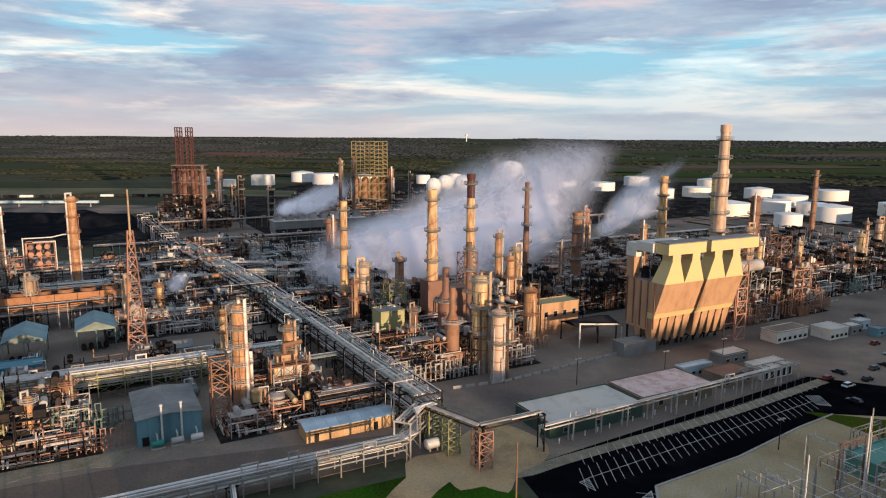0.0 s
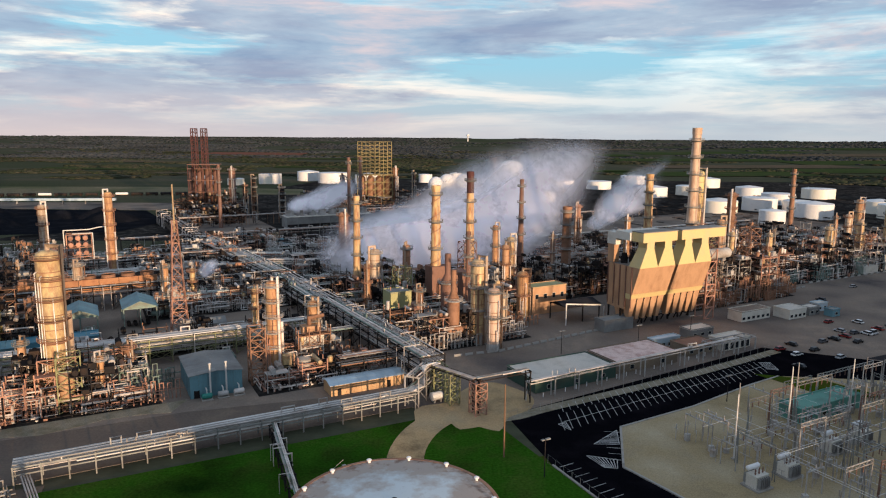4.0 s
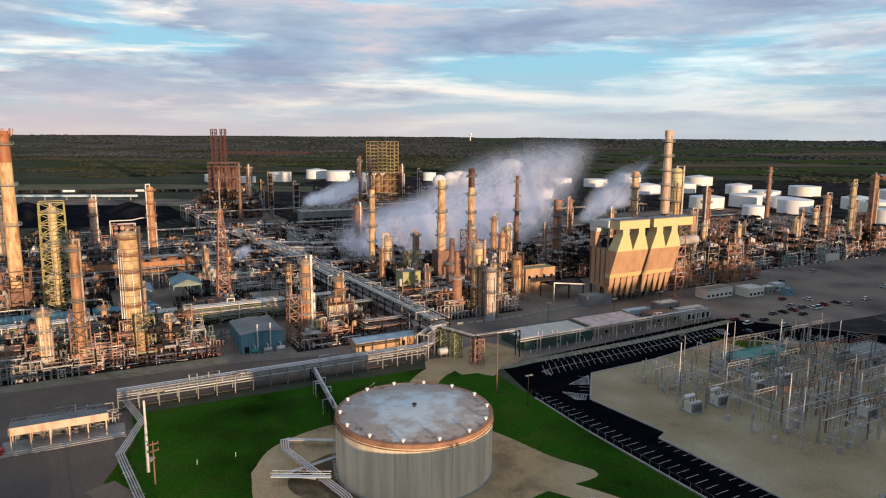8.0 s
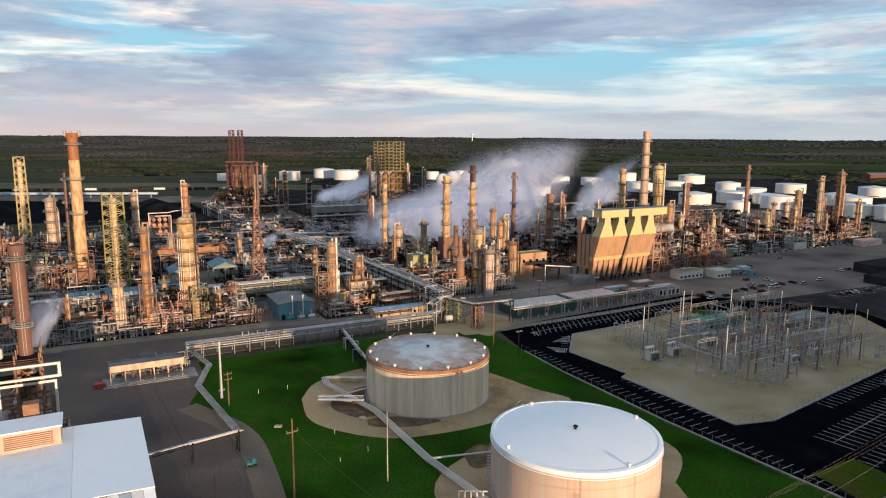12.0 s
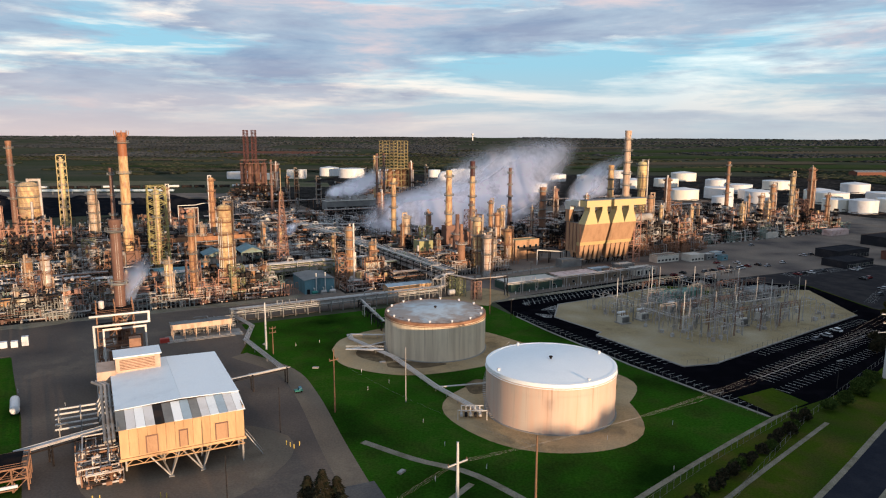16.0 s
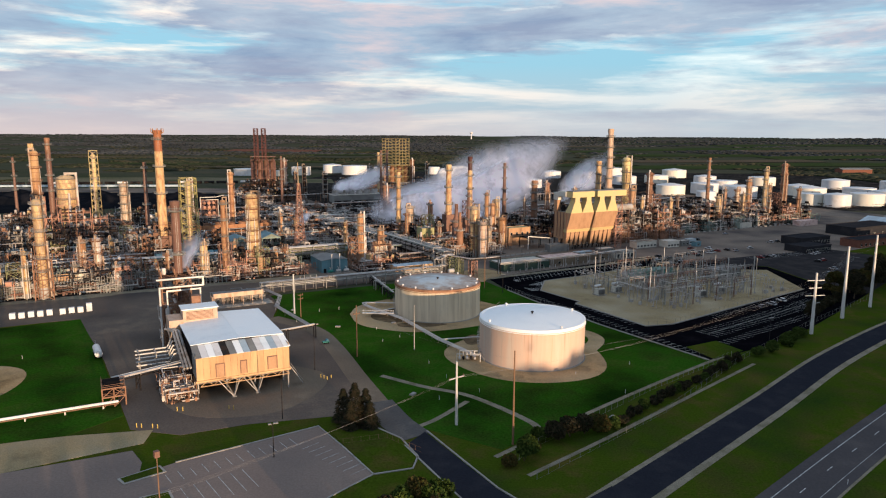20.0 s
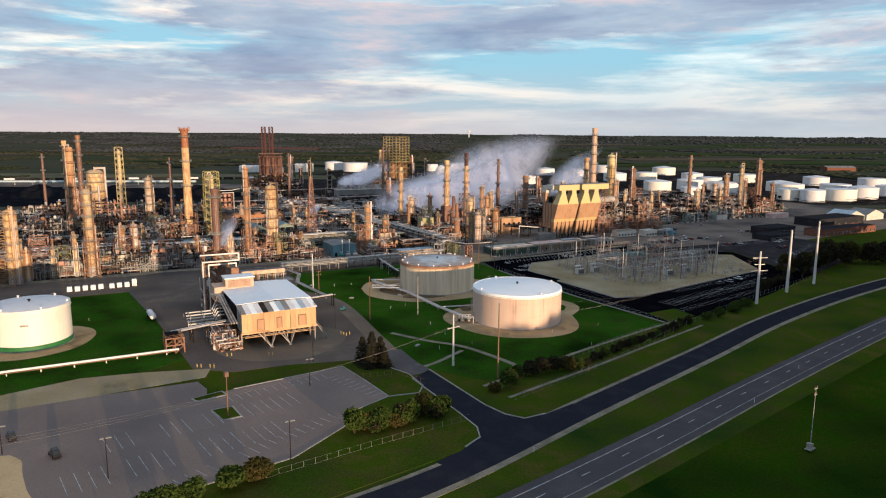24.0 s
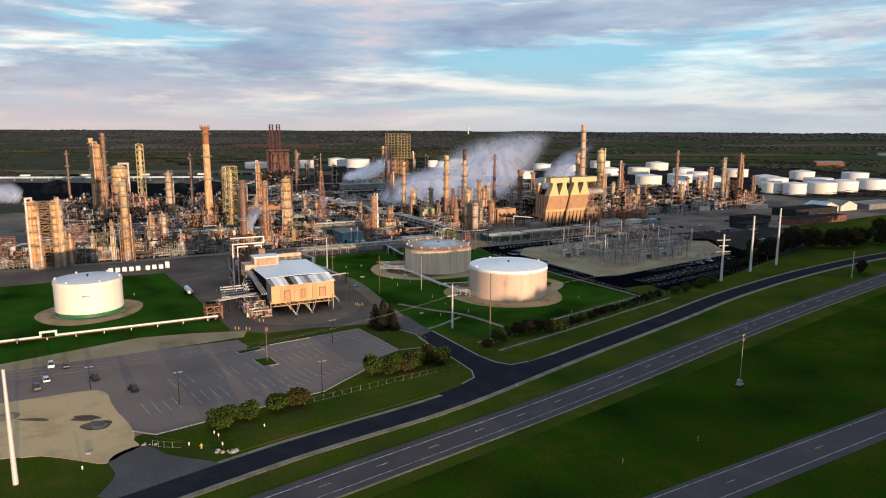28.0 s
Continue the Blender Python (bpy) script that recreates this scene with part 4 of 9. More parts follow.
# ---- columns, stacks and towers ----
def ring_deck(z, r0, r1, turn=0.0):
    s = Shape().lathe([(r0, z - 0.5), (r1, z), (r1, z + 0.22), (r0, z + 0.22), (r0, z)], 20, cap=False)
    for h in (0.6, 1.15):
        pts = [(r1 * math.cos(2 * math.pi * k / 16), r1 * math.sin(2 * math.pi * k / 16), z + h) for k in range(17)]
        s.pipe(pts, 0.085, 4)
    for k in range(8):
        a = 2 * math.pi * k / 8
        s.beam((r1 * math.cos(a), r1 * math.sin(a), z), (r1 * math.cos(a), r1 * math.sin(a), z + 1.15), 0.1)
    return s


def column(m, r, h, mat, label, decks=4, seed=0, swell=None, pipe=True, deck_mat=None, group="process columns"):
    rng = random.Random(seed)
    t = thing("process_column", m, label, "process column", group)
    deck_mat = deck_mat or (M["steel"], M["rust"], M["oldsteel"])[seed % 3]
    part("skirt", Shape().lathe([(r * 1.08, 0), (r * 1.02, h * 0.12)], 24), M["steel"], t, "grey steel skirt")
    if swell:
        z1, r1 = swell
        prof = [(r, h * 0.12), (r, z1), (r1, z1 + abs(r1 - r) * 1.3), (r1, h - r1 * 0.5), (r1 * 0.86, h - r1 * 0.2), (r1 * 0.5, h - 0.04), (0.05, h)]
        rt = r1
    else:
        prof = [(r, h * 0.12), (r, h - r * 0.5), (r * 0.86, h - r * 0.2), (r * 0.5, h - 0.04), (0.05, h)]
        rt = r
    if mat == M["column"]:
        mat = (M["columngrey"], mat, M["columnrust"], mat, M["columnrust"])[seed % 5]
    part("shell", Shape().lathe(prof, 24), mat, t)
    bands = Shape()
    k = max(3, int(h / 4.5))
    for i in range(1, k):
        z = h * 0.12 + (h * 0.84) * i / k
        rr = rt if swell and z > swell[0] + abs(rt - r) * 1.3 else r
        bands.lathe([(rr + 0.01, z - 0.12), (rr + 0.09, z - 0.12), (rr + 0.09, z + 0.12), (rr + 0.01, z + 0.12)], 24, cap=False)
    part("jacket_banding", bands, M["rust"], t, "rusty jacket bands")
    for i in range(decks + 1):
        z = h * (0.97 - 0.8 * i / (decks + 1)) - 1.0
        rr = rt if swell and z > swell[0] else r
        part("platform", ring_deck(z, rr + 0.05, rr + 1.2), deck_mat, t, "caged ring platform")
    lad = Shape()
    a = rng.uniform(0, 6.28)
    c, s_ = math.cos(a), math.sin(a)
    ro = max(r, rt) + 0.25
    for o in (-0.3, 0.3):
        lad.beam((ro * c - o * s_, ro * s_ + o * c, 0.5), (ro * c - o * s_, ro * s_ + o * c, h - 1), 0.08)
    for i in range(int(h / 1.2)):
        z = 0.8 + 1.2 * i
        lad.beam((ro * c + 0.3 * s_, ro * s_ - 0.3 * c, z), (ro * c - 0.3 * s_, ro * s_ + 0.3 * c, z), 0.06)
    part("ladder", lad, deck_mat, t)
    if pipe:
        for i in range(1 + (r > 1.6)):
            a = rng.uniform(3.4, 6.0) + i * 1.2
            rp = 0.16 * r + 0.12
            ro = max(r, rt) + rp + 0.25
            c, s_ = math.cos(a), math.sin(a)
            top = h + 1.3 if i == 0 else h * rng.uniform(0.5, 0.8)
            pts = [(0.0, 0.0, h - 0.1), (0, 0, top), (ro * c, ro * s_, top), (ro * c, ro * s_, 1.0)] if i == 0 else [(r * c, r * s_, top), (ro * c, ro * s_, top), (ro * c, ro * s_, 1.2)]
            part("overhead_pipe" if i == 0 else "side_pipe", Shape().pipe(pts, rp, 10), M["riser"] if seed % 4 else M["jacket"], t, "jacketed vapour pipe")
    # thin lines running up the sunny side, each to its own height
    lines = Shape()
    for i in range(3 if r < 1.5 else 5):
        a = rng.uniform(3.6, 6.1)
        ro = max(r, rt) + rng.uniform(0.35, 1.0)
        z = h * rng.uniform(0.3, 0.9)
        c, s_ = math.cos(a), math.sin(a)
        lines.pipe([(ro * c, ro * s_, 0.6), (ro * c, ro * s_, z), (r * 0.98 * c, r * 0.98 * s_, z + 0.3)], rng.uniform(0.09, 0.2), 6)
    part("riser_lines", lines, (M["redlead"], M["galv"], M["rust"], M["jacket"])[seed % 4], t, "thin riser lines")
    return t


def stack(m, r0, r1, h, mat, label, rings=3, tip=None, spiral=False, crown=False, base=None):
    label += " above the works"
    t = thing("chimney_stack", m, label, "chimney", "chimney stacks")
    part("shaft", Shape().lathe([(r0 * 1.15, 0), (r0, h * 0.08), (r1, h * 0.985), (r1 * 0.8, h * 0.985), (r1 * 0.8, h * 0.9)], 24, cap=False), mat, t)
    part("rim", Shape().lathe([(r1 * 1.0, h * 0.96), (r1 * 1.14, h * 0.97), (r1 * 1.14, h), (r1 * 0.82, h), (r1 * 0.82, h * 0.9)], 24, cap=False), tip or mat, t, "stained stack rim")
    if tip:
        part("tip_band", Shape().lathe([(r1 * 1.03 + (r0 - r1) * 0.12, h * 0.84), (r1 * 1.03, h * 0.965)], 24, cap=False), tip, t, "rust-red painted top band")
    for i in range(rings + 2):
        z = h * (0.93 - 0.62 * i / (rings + 2))
        rr = r0 + (r1 - r0) * z / h
        part("platform", ring_deck(z, rr + 0.05, rr + 1.25), M["oldsteel"], t, "dark ring platform")
    if spiral:
        s = Shape()
        pts = []
        for k in range(60):
            z = h * (0.35 + 0.6 * k / 59)
            rr = r0 + (r1 - r0) * z / h + 0.12
            pts.append((rr * math.cos(k * 0.55), rr * math.sin(k * 0.55), z))
        part("wind_strake", s.pipe(pts, 0.2, 5), M["rust"], t, "spiral wind strake")
    if crown:
        s = Shape()
        for k in range(8):
            a = 2 * math.pi * k / 8
            x, y = (r1 + 1.3) * math.cos(a), (r1 + 1.3) * math.sin(a)
            s.beam((r1 * math.cos(a), r1 * math.sin(a), h - 2.2), (x, y, h - 1.2), 0.4)
            s.beam((x, y, h - 1.2), (x, y, h + 1.0), 0.36)
        part("crown_bracket", s, M["rust"], t, kind="stuff")
    lad = Shape()
    for o in (-0.3, 0.3):
        lad.beam((o, -(r0 + 0.2), 0.5), (o, -(r1 + 0.2), h * 0.97), 0.08)
    part("ladder", lad, M["steel"], t)
    if base:
        w, z = base
        part("breeching_box", Shape().box(-w, -w, 0, w, w, z), M["brown"], t, "brown furnace box")
    return t


def lattice(m, w0, w1, h, bays, mat, label, name="lattice_tower", category="lattice tower", spike=0.0, width=0.28):
    t = thing(name, m, label, category)
    cs = [(-1, -1), (1, -1), (1, 1), (-1, 1)]
    def at(c, z):
        w = (w0 + (w1 - w0) * z / h) / 2
        return (c[0] * w, c[1] * w, z)
    for c in cs:
        part("leg", Shape().beam(at(c, 0), at(c, h), width), mat, t)
    for i in range(bays):
        s = Shape()
        za, zb = h * i / bays, h * (i + 1) / bays
        for k in range(4):
            a, b = cs[k], cs[(k + 1) % 4]
            s.beam(at(a, zb), at(b, zb), width * 0.7)
            s.beam(at(a, za), at(b, zb), width * 0.6)
            s.beam(at(b, za), at(a, zb), width * 0.6)
        part("bracing", s, mat, t, kind="stuff")
    if spike:
        part("mast", Shape().lathe([(w1 * 0.22, h - 4), (w1 * 0.16, h + spike)], 10), M["column"], t, "slender pale flare tip")
    return t


# ---- frames, racks and pipework ----
def frame_tower(m, w, d, levels, mat, label, seed=0, gear=True, bay=6.0):
    """An open steel structure with decks, braces and drums on its decks."""
    rng = random.Random(seed)
    t = thing("process_structure", m, label, "steel structure", "open process structures")
    nx, ny = max(2, round(w / bay) + 1), max(2, round(d / bay) + 1)
    top = levels[-1] + rng.choice((0, 2.5))
    xs, ys = [w * i / (nx - 1) for i in range(nx)], [d * j / (ny - 1) for j in range(ny)]
    post = Shape().beam((0, 0, 0), (0, 0, top), 0.35).mesh("post", mat)
    for x in xs:
        for y in ys:
            part("post", post, None, t, m=pose(x, y, 0))
    last = 0.0
    for z in levels:
        s = Shape()
        for y in ys:
            s.beam((0, y, z), (w, y, z), 0.25, 0.35)
        for x in xs:
            s.beam((x, 0, z), (x, d, z), 0.25, 0.35)
        for x0, x1 in zip(xs, xs[1:]):
            if rng.random() < 0.6:
                s.beam((x0, 0, last), (x1, 0, z), 0.16)
            if rng.random() < 0.5:
                s.beam((x1, 0, last), (x0, 0, z), 0.16)
        for hh in (0.6, 1.1):
            s.pipe([(0, 0, z + hh), (w, 0, z + hh)], 0.05, 4)
            s.pipe([(0, 0, z + hh), (0, d, z + hh)], 0.05, 4)
        part("floor_framing", s, mat, t, kind="stuff")
        if rng.random() < 0.8:
            part("deck", Shape().box(0.2, 0.2, z + 0.17, w * rng.uniform(0.6, 1), d - 0.2, z + 0.25), M["dark"], t, "steel grating deck")
        if gear:
            x = rng.uniform(0.5, 1.5)
            while x < w - 2:
                k = rng.random()
                r = rng.uniform(0.5, 1.1)
                y = rng.uniform(r, max(r + 0.1, d - r))
                mat2 = rng.choice((M["jacket"], M["column"], M["rust"], M["jacket"], M["steel"]))
                if k < 0.4:
                    part("exchanger", Shape().drum((x + r, 0.4, z + 0.3 + r), (x + r, d - 0.6, z + 0.3 + r), r * 0.8), mat2, t, "jacketed heat exchanger shell")
                elif k < 0.7:
                    part("vessel", Shape().drum((x + r, y, z + 0.6), (x + r, y, z + 0.6 + rng.uniform(1.6, 3.2)), r), mat2, t, "small upright vessel")
                x += 2 * r + rng.uniform(0.4, 2.5)
        last = z
    return t


def pipework(u0, v0, u1, v1, top, n, seed, mat, label, rmax=0.3, low=0.4):
    """A thicket of square-routed pipes filling a block."""
    rng = random.Random(seed)
    s = Shape()
    w, d = u1 - u0, v1 - v0
    for i in range(n):
        p = [rng.uniform(0, w), rng.uniform(0, d), rng.choice((low, 1.2, 2.5, top * rng.random()))]
        pts = [tuple(p)]
        axis = rng.choice((0, 1, 2))
        for k in range(rng.randint(3, 6)):
            lo, hi = ((0, w), (0, d), (low, top * rng.uniform(0.5, 1.0)))[axis]
            q = rng.uniform(lo, hi)
            reach = 9 if axis < 2 else 5
            q = max(p[axis] - reach, min(p[axis] + reach, q))
            if abs(q - p[axis]) > 0.8:
                p[axis] = q
                pts.append(tuple(p))
                axis = rng.choice([a for a in (0, 1, 2) if a != axis])
        if len(pts) > 1:
            if pts[-1][2] > 1.5 and rng.random() < 0.7:
                a = pts[-1]
                b = pts[-2]
                if abs(a[2] - b[2]) < 1e-6:
                    pts.append((a[0], a[1], 0.0))
            r = rng.uniform(0.1, rmax * 1.25) * rng.uniform(0.6, 1.0)
            s.pipe(pts, r, 5 if v0 < 120 else 4)
        if rng.random() < 0.35:
            x, y, r = rng.uniform(0, w), rng.uniform(0, d), rng.uniform(0.2, 0.6)
            s.box(x - r, y - r, 0, x + r, y + r, rng.uniform(0.6, 2.0))
    ob = part("pipework", s, mat)
    return tagged_at(ob, on_site(u0, v0), label, "pipework", kind="stuff")


def steelwork(u0, v0, u1, v1, top, n, seed, mat):
    """Crowded small steel frames with decks, ducts and boxes, filling a block between the larger structures."""
    rng = random.Random(seed)
    s = Shape()
    for i in range(n):
        w, d, h = rng.uniform(3, 8), rng.uniform(3, 6), top * rng.uniform(0.35, 1.0)
        x, y = rng.uniform(0, max(1, u1 - u0 - w)), rng.uniform(0, max(1, v1 - v0 - d))
        k = max(1, int(h / 3.8))
        for a in (0, w):
            for b in (0, d):
                s.beam((x + a, y + b, 0), (x + a, y + b, h + rng.choice((0, 1.2))), 0.26)
        for j in range(1, k + 1):
            z = h * j / k
            s.beam((x, y, z), (x + w, y, z), 0.24)
            s.beam((x, y, z), (x, y + d, z), 0.24)
            s.beam((x + w, y, z), (x + w, y + d, z), 0.24)
            if rng.random() < 0.7:
                s.beam((x, y, z - h / k), (x + w, y, z), 0.15)
            if rng.random() < 0.3:
                s.box(x + 0.1, y + 0.1, z, x + w - 0.1, y + d - 0.1, z + 0.1)
            if rng.random() < 0.6:
                r = rng.uniform(0.5, 1.0)
                s.pipe([(x + w * 0.3, y + 0.3, z + r + 0.1), (x + w * 0.3, y + d - 0.3, z + r + 0.1)], r, 9)
            if rng.random() < 0.5:
                s.box(x + w * 0.55, y + 0.4, z + 0.1, x + w * 0.9, y + d * 0.7, z + rng.uniform(0.8, 2.2))
    return tagged_at(part("steelwork", s, mat), on_site(u0, v0), "crowded small steel frames, drums and decks", "steelwork", kind="stuff")


def hairpins(u0, v0, u1, v1, n, h, seed, mat, label):
    """Upright hairpin bends of pipe in clumps, as exchanger banks and manifolds have."""
    rng = random.Random(seed)
    s = Shape()
    w, d = u1 - u0, v1 - v0
    for i in range(n):
        x, y = rng.uniform(0, w), rng.uniform(0, d)
        k, top, r = rng.randint(2, 5), h * rng.uniform(0.35, 1.1), rng.uniform(0.13, 0.27)
        gap, ax = rng.uniform(0.9, 2.0), rng.random() < 0.75
        for j in range(k):
            a, t = j * gap * 2, top * rng.uniform(0.85, 1.1)
            p = [(a, 0, 0), (a, 0, t), (a + gap, 0, t), (a + gap, 0, 0)]
            s.pipe([(x + q[0], y, q[2]) if ax else (x, y + q[0], q[2]) for q in p], r, 5)
        s.pipe([(x - 1, y + 0.4, top * 0.5), (x + k * gap * 2, y + 0.4, top * 0.5)], 0.12, 5)
    return tagged_at(part("pipework", s, mat), on_site(u0, v0), label, "pipework", kind="stuff")


def saddle_drum(u, v, l, r, z, mat, label, turn=0.0):
    """A lying vessel on two saddles with nozzles and a walkway."""
    t = thing("pressure_vessel", on_site(u, v, 0, turn), label, "vessel", "lying pressure vessels")
    part("shell", Shape().drum((0, 0, z + r), (l, 0, z + r), r, 16), mat, t)
    for x in (l * 0.2, l * 0.8):
        part("saddle", Shape().box(x - 0.3, -r * 0.8, 0, x + 0.3, r * 0.8, z + r * 0.45), M["concrete"] if z < 2 else M["rust"], t)
    part("nozzle_pipe", Shape().pipe([(l * 0.5, 0, z + r * 1.9), (l * 0.5, 0, z + r * 2 + 1.2), (l * 0.5, r + 1.0, z + r * 2 + 1.2), (l * 0.5, r + 1.0, 0.3)], 0.2, 7), M["jacket"], t)
    part("manway", Shape().lathe([(0.35, z + r * 1.9), (0.35, z + 2 * r + 0.4), (0.5, z + 2 * r + 0.4), (0.5, z + 2 * r + 0.5)], 10, l * 0.25, 0), M["steel"], t)
    return t


def small_tank(u, v, r, h, mat, label):
    t = thing("process_tank", on_site(u, v), label, "tank", "small upright tanks")
    part("shell", Shape().lathe([(r, 0.1), (r, h)], 24, cap=False), mat, t)
    part("roof", Shape().lathe([(r + 0.06, h - 0.1), (r + 0.06, h + 0.05), (r * 0.4, h + r * 0.25), (0.2, h + r * 0.3)], 24), mat, t)
    part("roof_rail", Shape().pipe([(r * math.cos(k * 0.4), r * math.sin(k * 0.4), h + 1.0) for k in range(17)], 0.05, 4), M["steel"], t)
    part("riser_pipe", Shape().pipe([(r + 0.4, -0.5, 0.2), (r + 0.4, -0.5, h + 0.8), (0, -0.2, h + 0.8), (0, -0.2, h)], 0.14, 6), M["jacket"], t)
    return t


def rack(u0, v0, u1, v1, levels, width, per_level, label, mat=None, bay=7.0, seed=0, brace=True, rmin=0.1, rmax=0.28, pipe_mats=None, legs=True, side=True):
    """A pipe rack: bents, stringers and its pipes, from one end to the other."""
    rng = random.Random(seed)
    mat = mat or M["dark"]
    l = math.hypot(u1 - u0, v1 - v0)
    turn = math.degrees(math.atan2(v1 - v0, u1 - u0))
    t = thing("pipe_rack", on_site(u0, v0, 0, turn), label, "pipe rack", "pipe racks")
    n = max(1, round(l / bay))
    top = max(levels)
    s = Shape()
    for y in (-width / 2, width / 2):
        if legs:
            s.beam((0, y, 0), (0, y, top), 0.3)
    for z in levels:
        s.beam((0, -width / 2 - 0.3, z), (0, width / 2 + 0.3, z), 0.3, 0.4)
    if brace and legs and width > 2:
        s.beam((0, -width / 2, 0.5), (0, width / 2, levels[0] - 0.3), 0.15)
        s.beam((0, width / 2, 0.5), (0, -width / 2, levels[0] - 0.3), 0.15)
    bent = s.mesh("bent", mat)
    for i in range(n + 1):
        part("bent", bent, None, t, m=pose(l * i / n, 0, 0), kind="stuff")
    for z in levels:
        for y in (-width / 2, width / 2):
            part("stringer", Shape().beam((0, y, z - 0.25), (l, y, z - 0.25), 0.2, 0.3), mat, t)
        k = per_level
        for i in range(k):
            y = -width / 2 + 0.3 + (width - 0.6) * (i + 0.5) / k + rng.uniform(-0.1, 0.1)
            r = min(rng.uniform(rmin, rmax), (width - 0.6) / k * 0.48)
            a, b = (0, l) if rng.random() < 0.75 else sorted((rng.uniform(0, l * 0.5), rng.uniform(l * 0.5, l)))
            zc, pts = z + 0.2 + r, [(a, y, z + 0.2 + r)]
            x = a + rng.uniform(6, 40)
            while l > 30 and x < b - 8 and rng.random() < 0.6:
                # an expansion loop or a jump over a neighbour
                up, reach = rng.uniform(0.7, 1.8), rng.uniform(1.2, 3.5)
                pts += [(x, y, zc), (x, y, zc + up), (x + reach, y, zc + up), (x + reach, y, zc)]
                x += reach + rng.uniform(15, 60)
            part("pipe", Shape().pipe(pts + [(b, y, zc)], r, 7), rng.choice(pipe_mats or (M["jacket"], M["jacket"], M["steel"], M["jacket"], M["steel"], M["dark"], M["pipegreen"], M["rust"])), t)
    if l > 30 and legs and side:
        s = Shape()
        for i in range(0, n, 2):
            x0, x1 = l * i / n, l * (i + 1) / n
            for y in (-width / 2, width / 2):
                s.beam((x0, y, 0.3), (x1, y, levels[0] - 0.4), 0.14)
                s.beam((x1, y, 0.3), (x0, y, levels[0] - 0.4), 0.14)
        part("side_bracing", s, mat, t, kind="stuff")
        s = Shape()
        for i in range(int(l / 5)):
            # drops to the ground and short risers
            x, y = rng.uniform(0, l), rng.choice((-1, 1)) * (width / 2 + rng.uniform(0.5, 1.4))
            z = rng.choice(levels) + rng.uniform(0.3, 1.6)
            s.pipe([(x, 0, z), (x, y, z), (x, y, 0.2)], rng.uniform(0.08, 0.2), 5)
        part("drop_pipe", s, M["jacket"] if seed % 2 else M["rust"], t, kind="stuff")
    return t


def inner_rack(u0, v0, u1, v1, levels, width, per_level, label, seed, mat=None, pipe_mat=None):
    """A pipe rack deep inside the units: its trestles and its pipes each joined."""
    rng = random.Random(seed)
    l = math.hypot(u1 - u0, v1 - v0)
    t = thing("pipe_rack", on_site(u0, v0, 0, math.degrees(math.atan2(v1 - v0, u1 - u0))), label, "pipe rack", "pipe racks")
    s, p, q = Shape(), Shape(), Shape()
    n = max(1, round(l / 8))
    for i in range(n + 1):
        x = l * i / n
        for y in (-width / 2, width / 2):
            s.beam((x, y, 0), (x, y, max(levels)), 0.26)
        for z in levels:
            s.beam((x, -width / 2 - 0.2, z), (x, width / 2 + 0.2, z), 0.24, 0.3)
    for z in levels:
        for y in (-width / 2, width / 2):
            s.beam((0, y, z - 0.2), (l, y, z - 0.2), 0.16, 0.24)
        for i in range(per_level):
            y, r = -width / 2 + 0.3 + (width - 0.6) * (i + 0.5) / per_level, rng.uniform(0.11, 0.26)
            zc = z + 0.18 + r
            pts = [(rng.uniform(0, 3), y, zc)]
            x = rng.uniform(8, 30)
            while x < l - 10 and rng.random() < 0.65:
                up, reach = rng.uniform(0.7, 1.8), rng.uniform(1.2, 3.5)
                pts += [(x, y, zc), (x, y, zc + up), (x + reach, y, zc + up), (x + reach, y, zc)]
                x += reach + rng.uniform(12, 45)
            (p if rng.random() < 0.75 else q).pipe(pts + [(l - rng.uniform(0, 3), y, zc)], r, 6)
    for i in range(int(l / 6)):
        x, y = rng.uniform(0, l), rng.choice((-1, 1)) * (width / 2 + rng.uniform(0.5, 2.0))
        z = rng.choice(levels) + rng.uniform(0.3, 1.6)
        p.pipe([(x, 0, z), (x, y, z), (x, y, 0.2)], rng.uniform(0.08, 0.2), 5)
    part("trestle", s, mat or M["oldsteel"], t, kind="stuff")
    part("pipe_run", p, pipe_mat or M["jacket"], t, "pale jacketed pipes", kind="stuff")
    part("pipe_run", q, M["pipegreen"], t, "dull green pipes", kind="stuff")
    return t


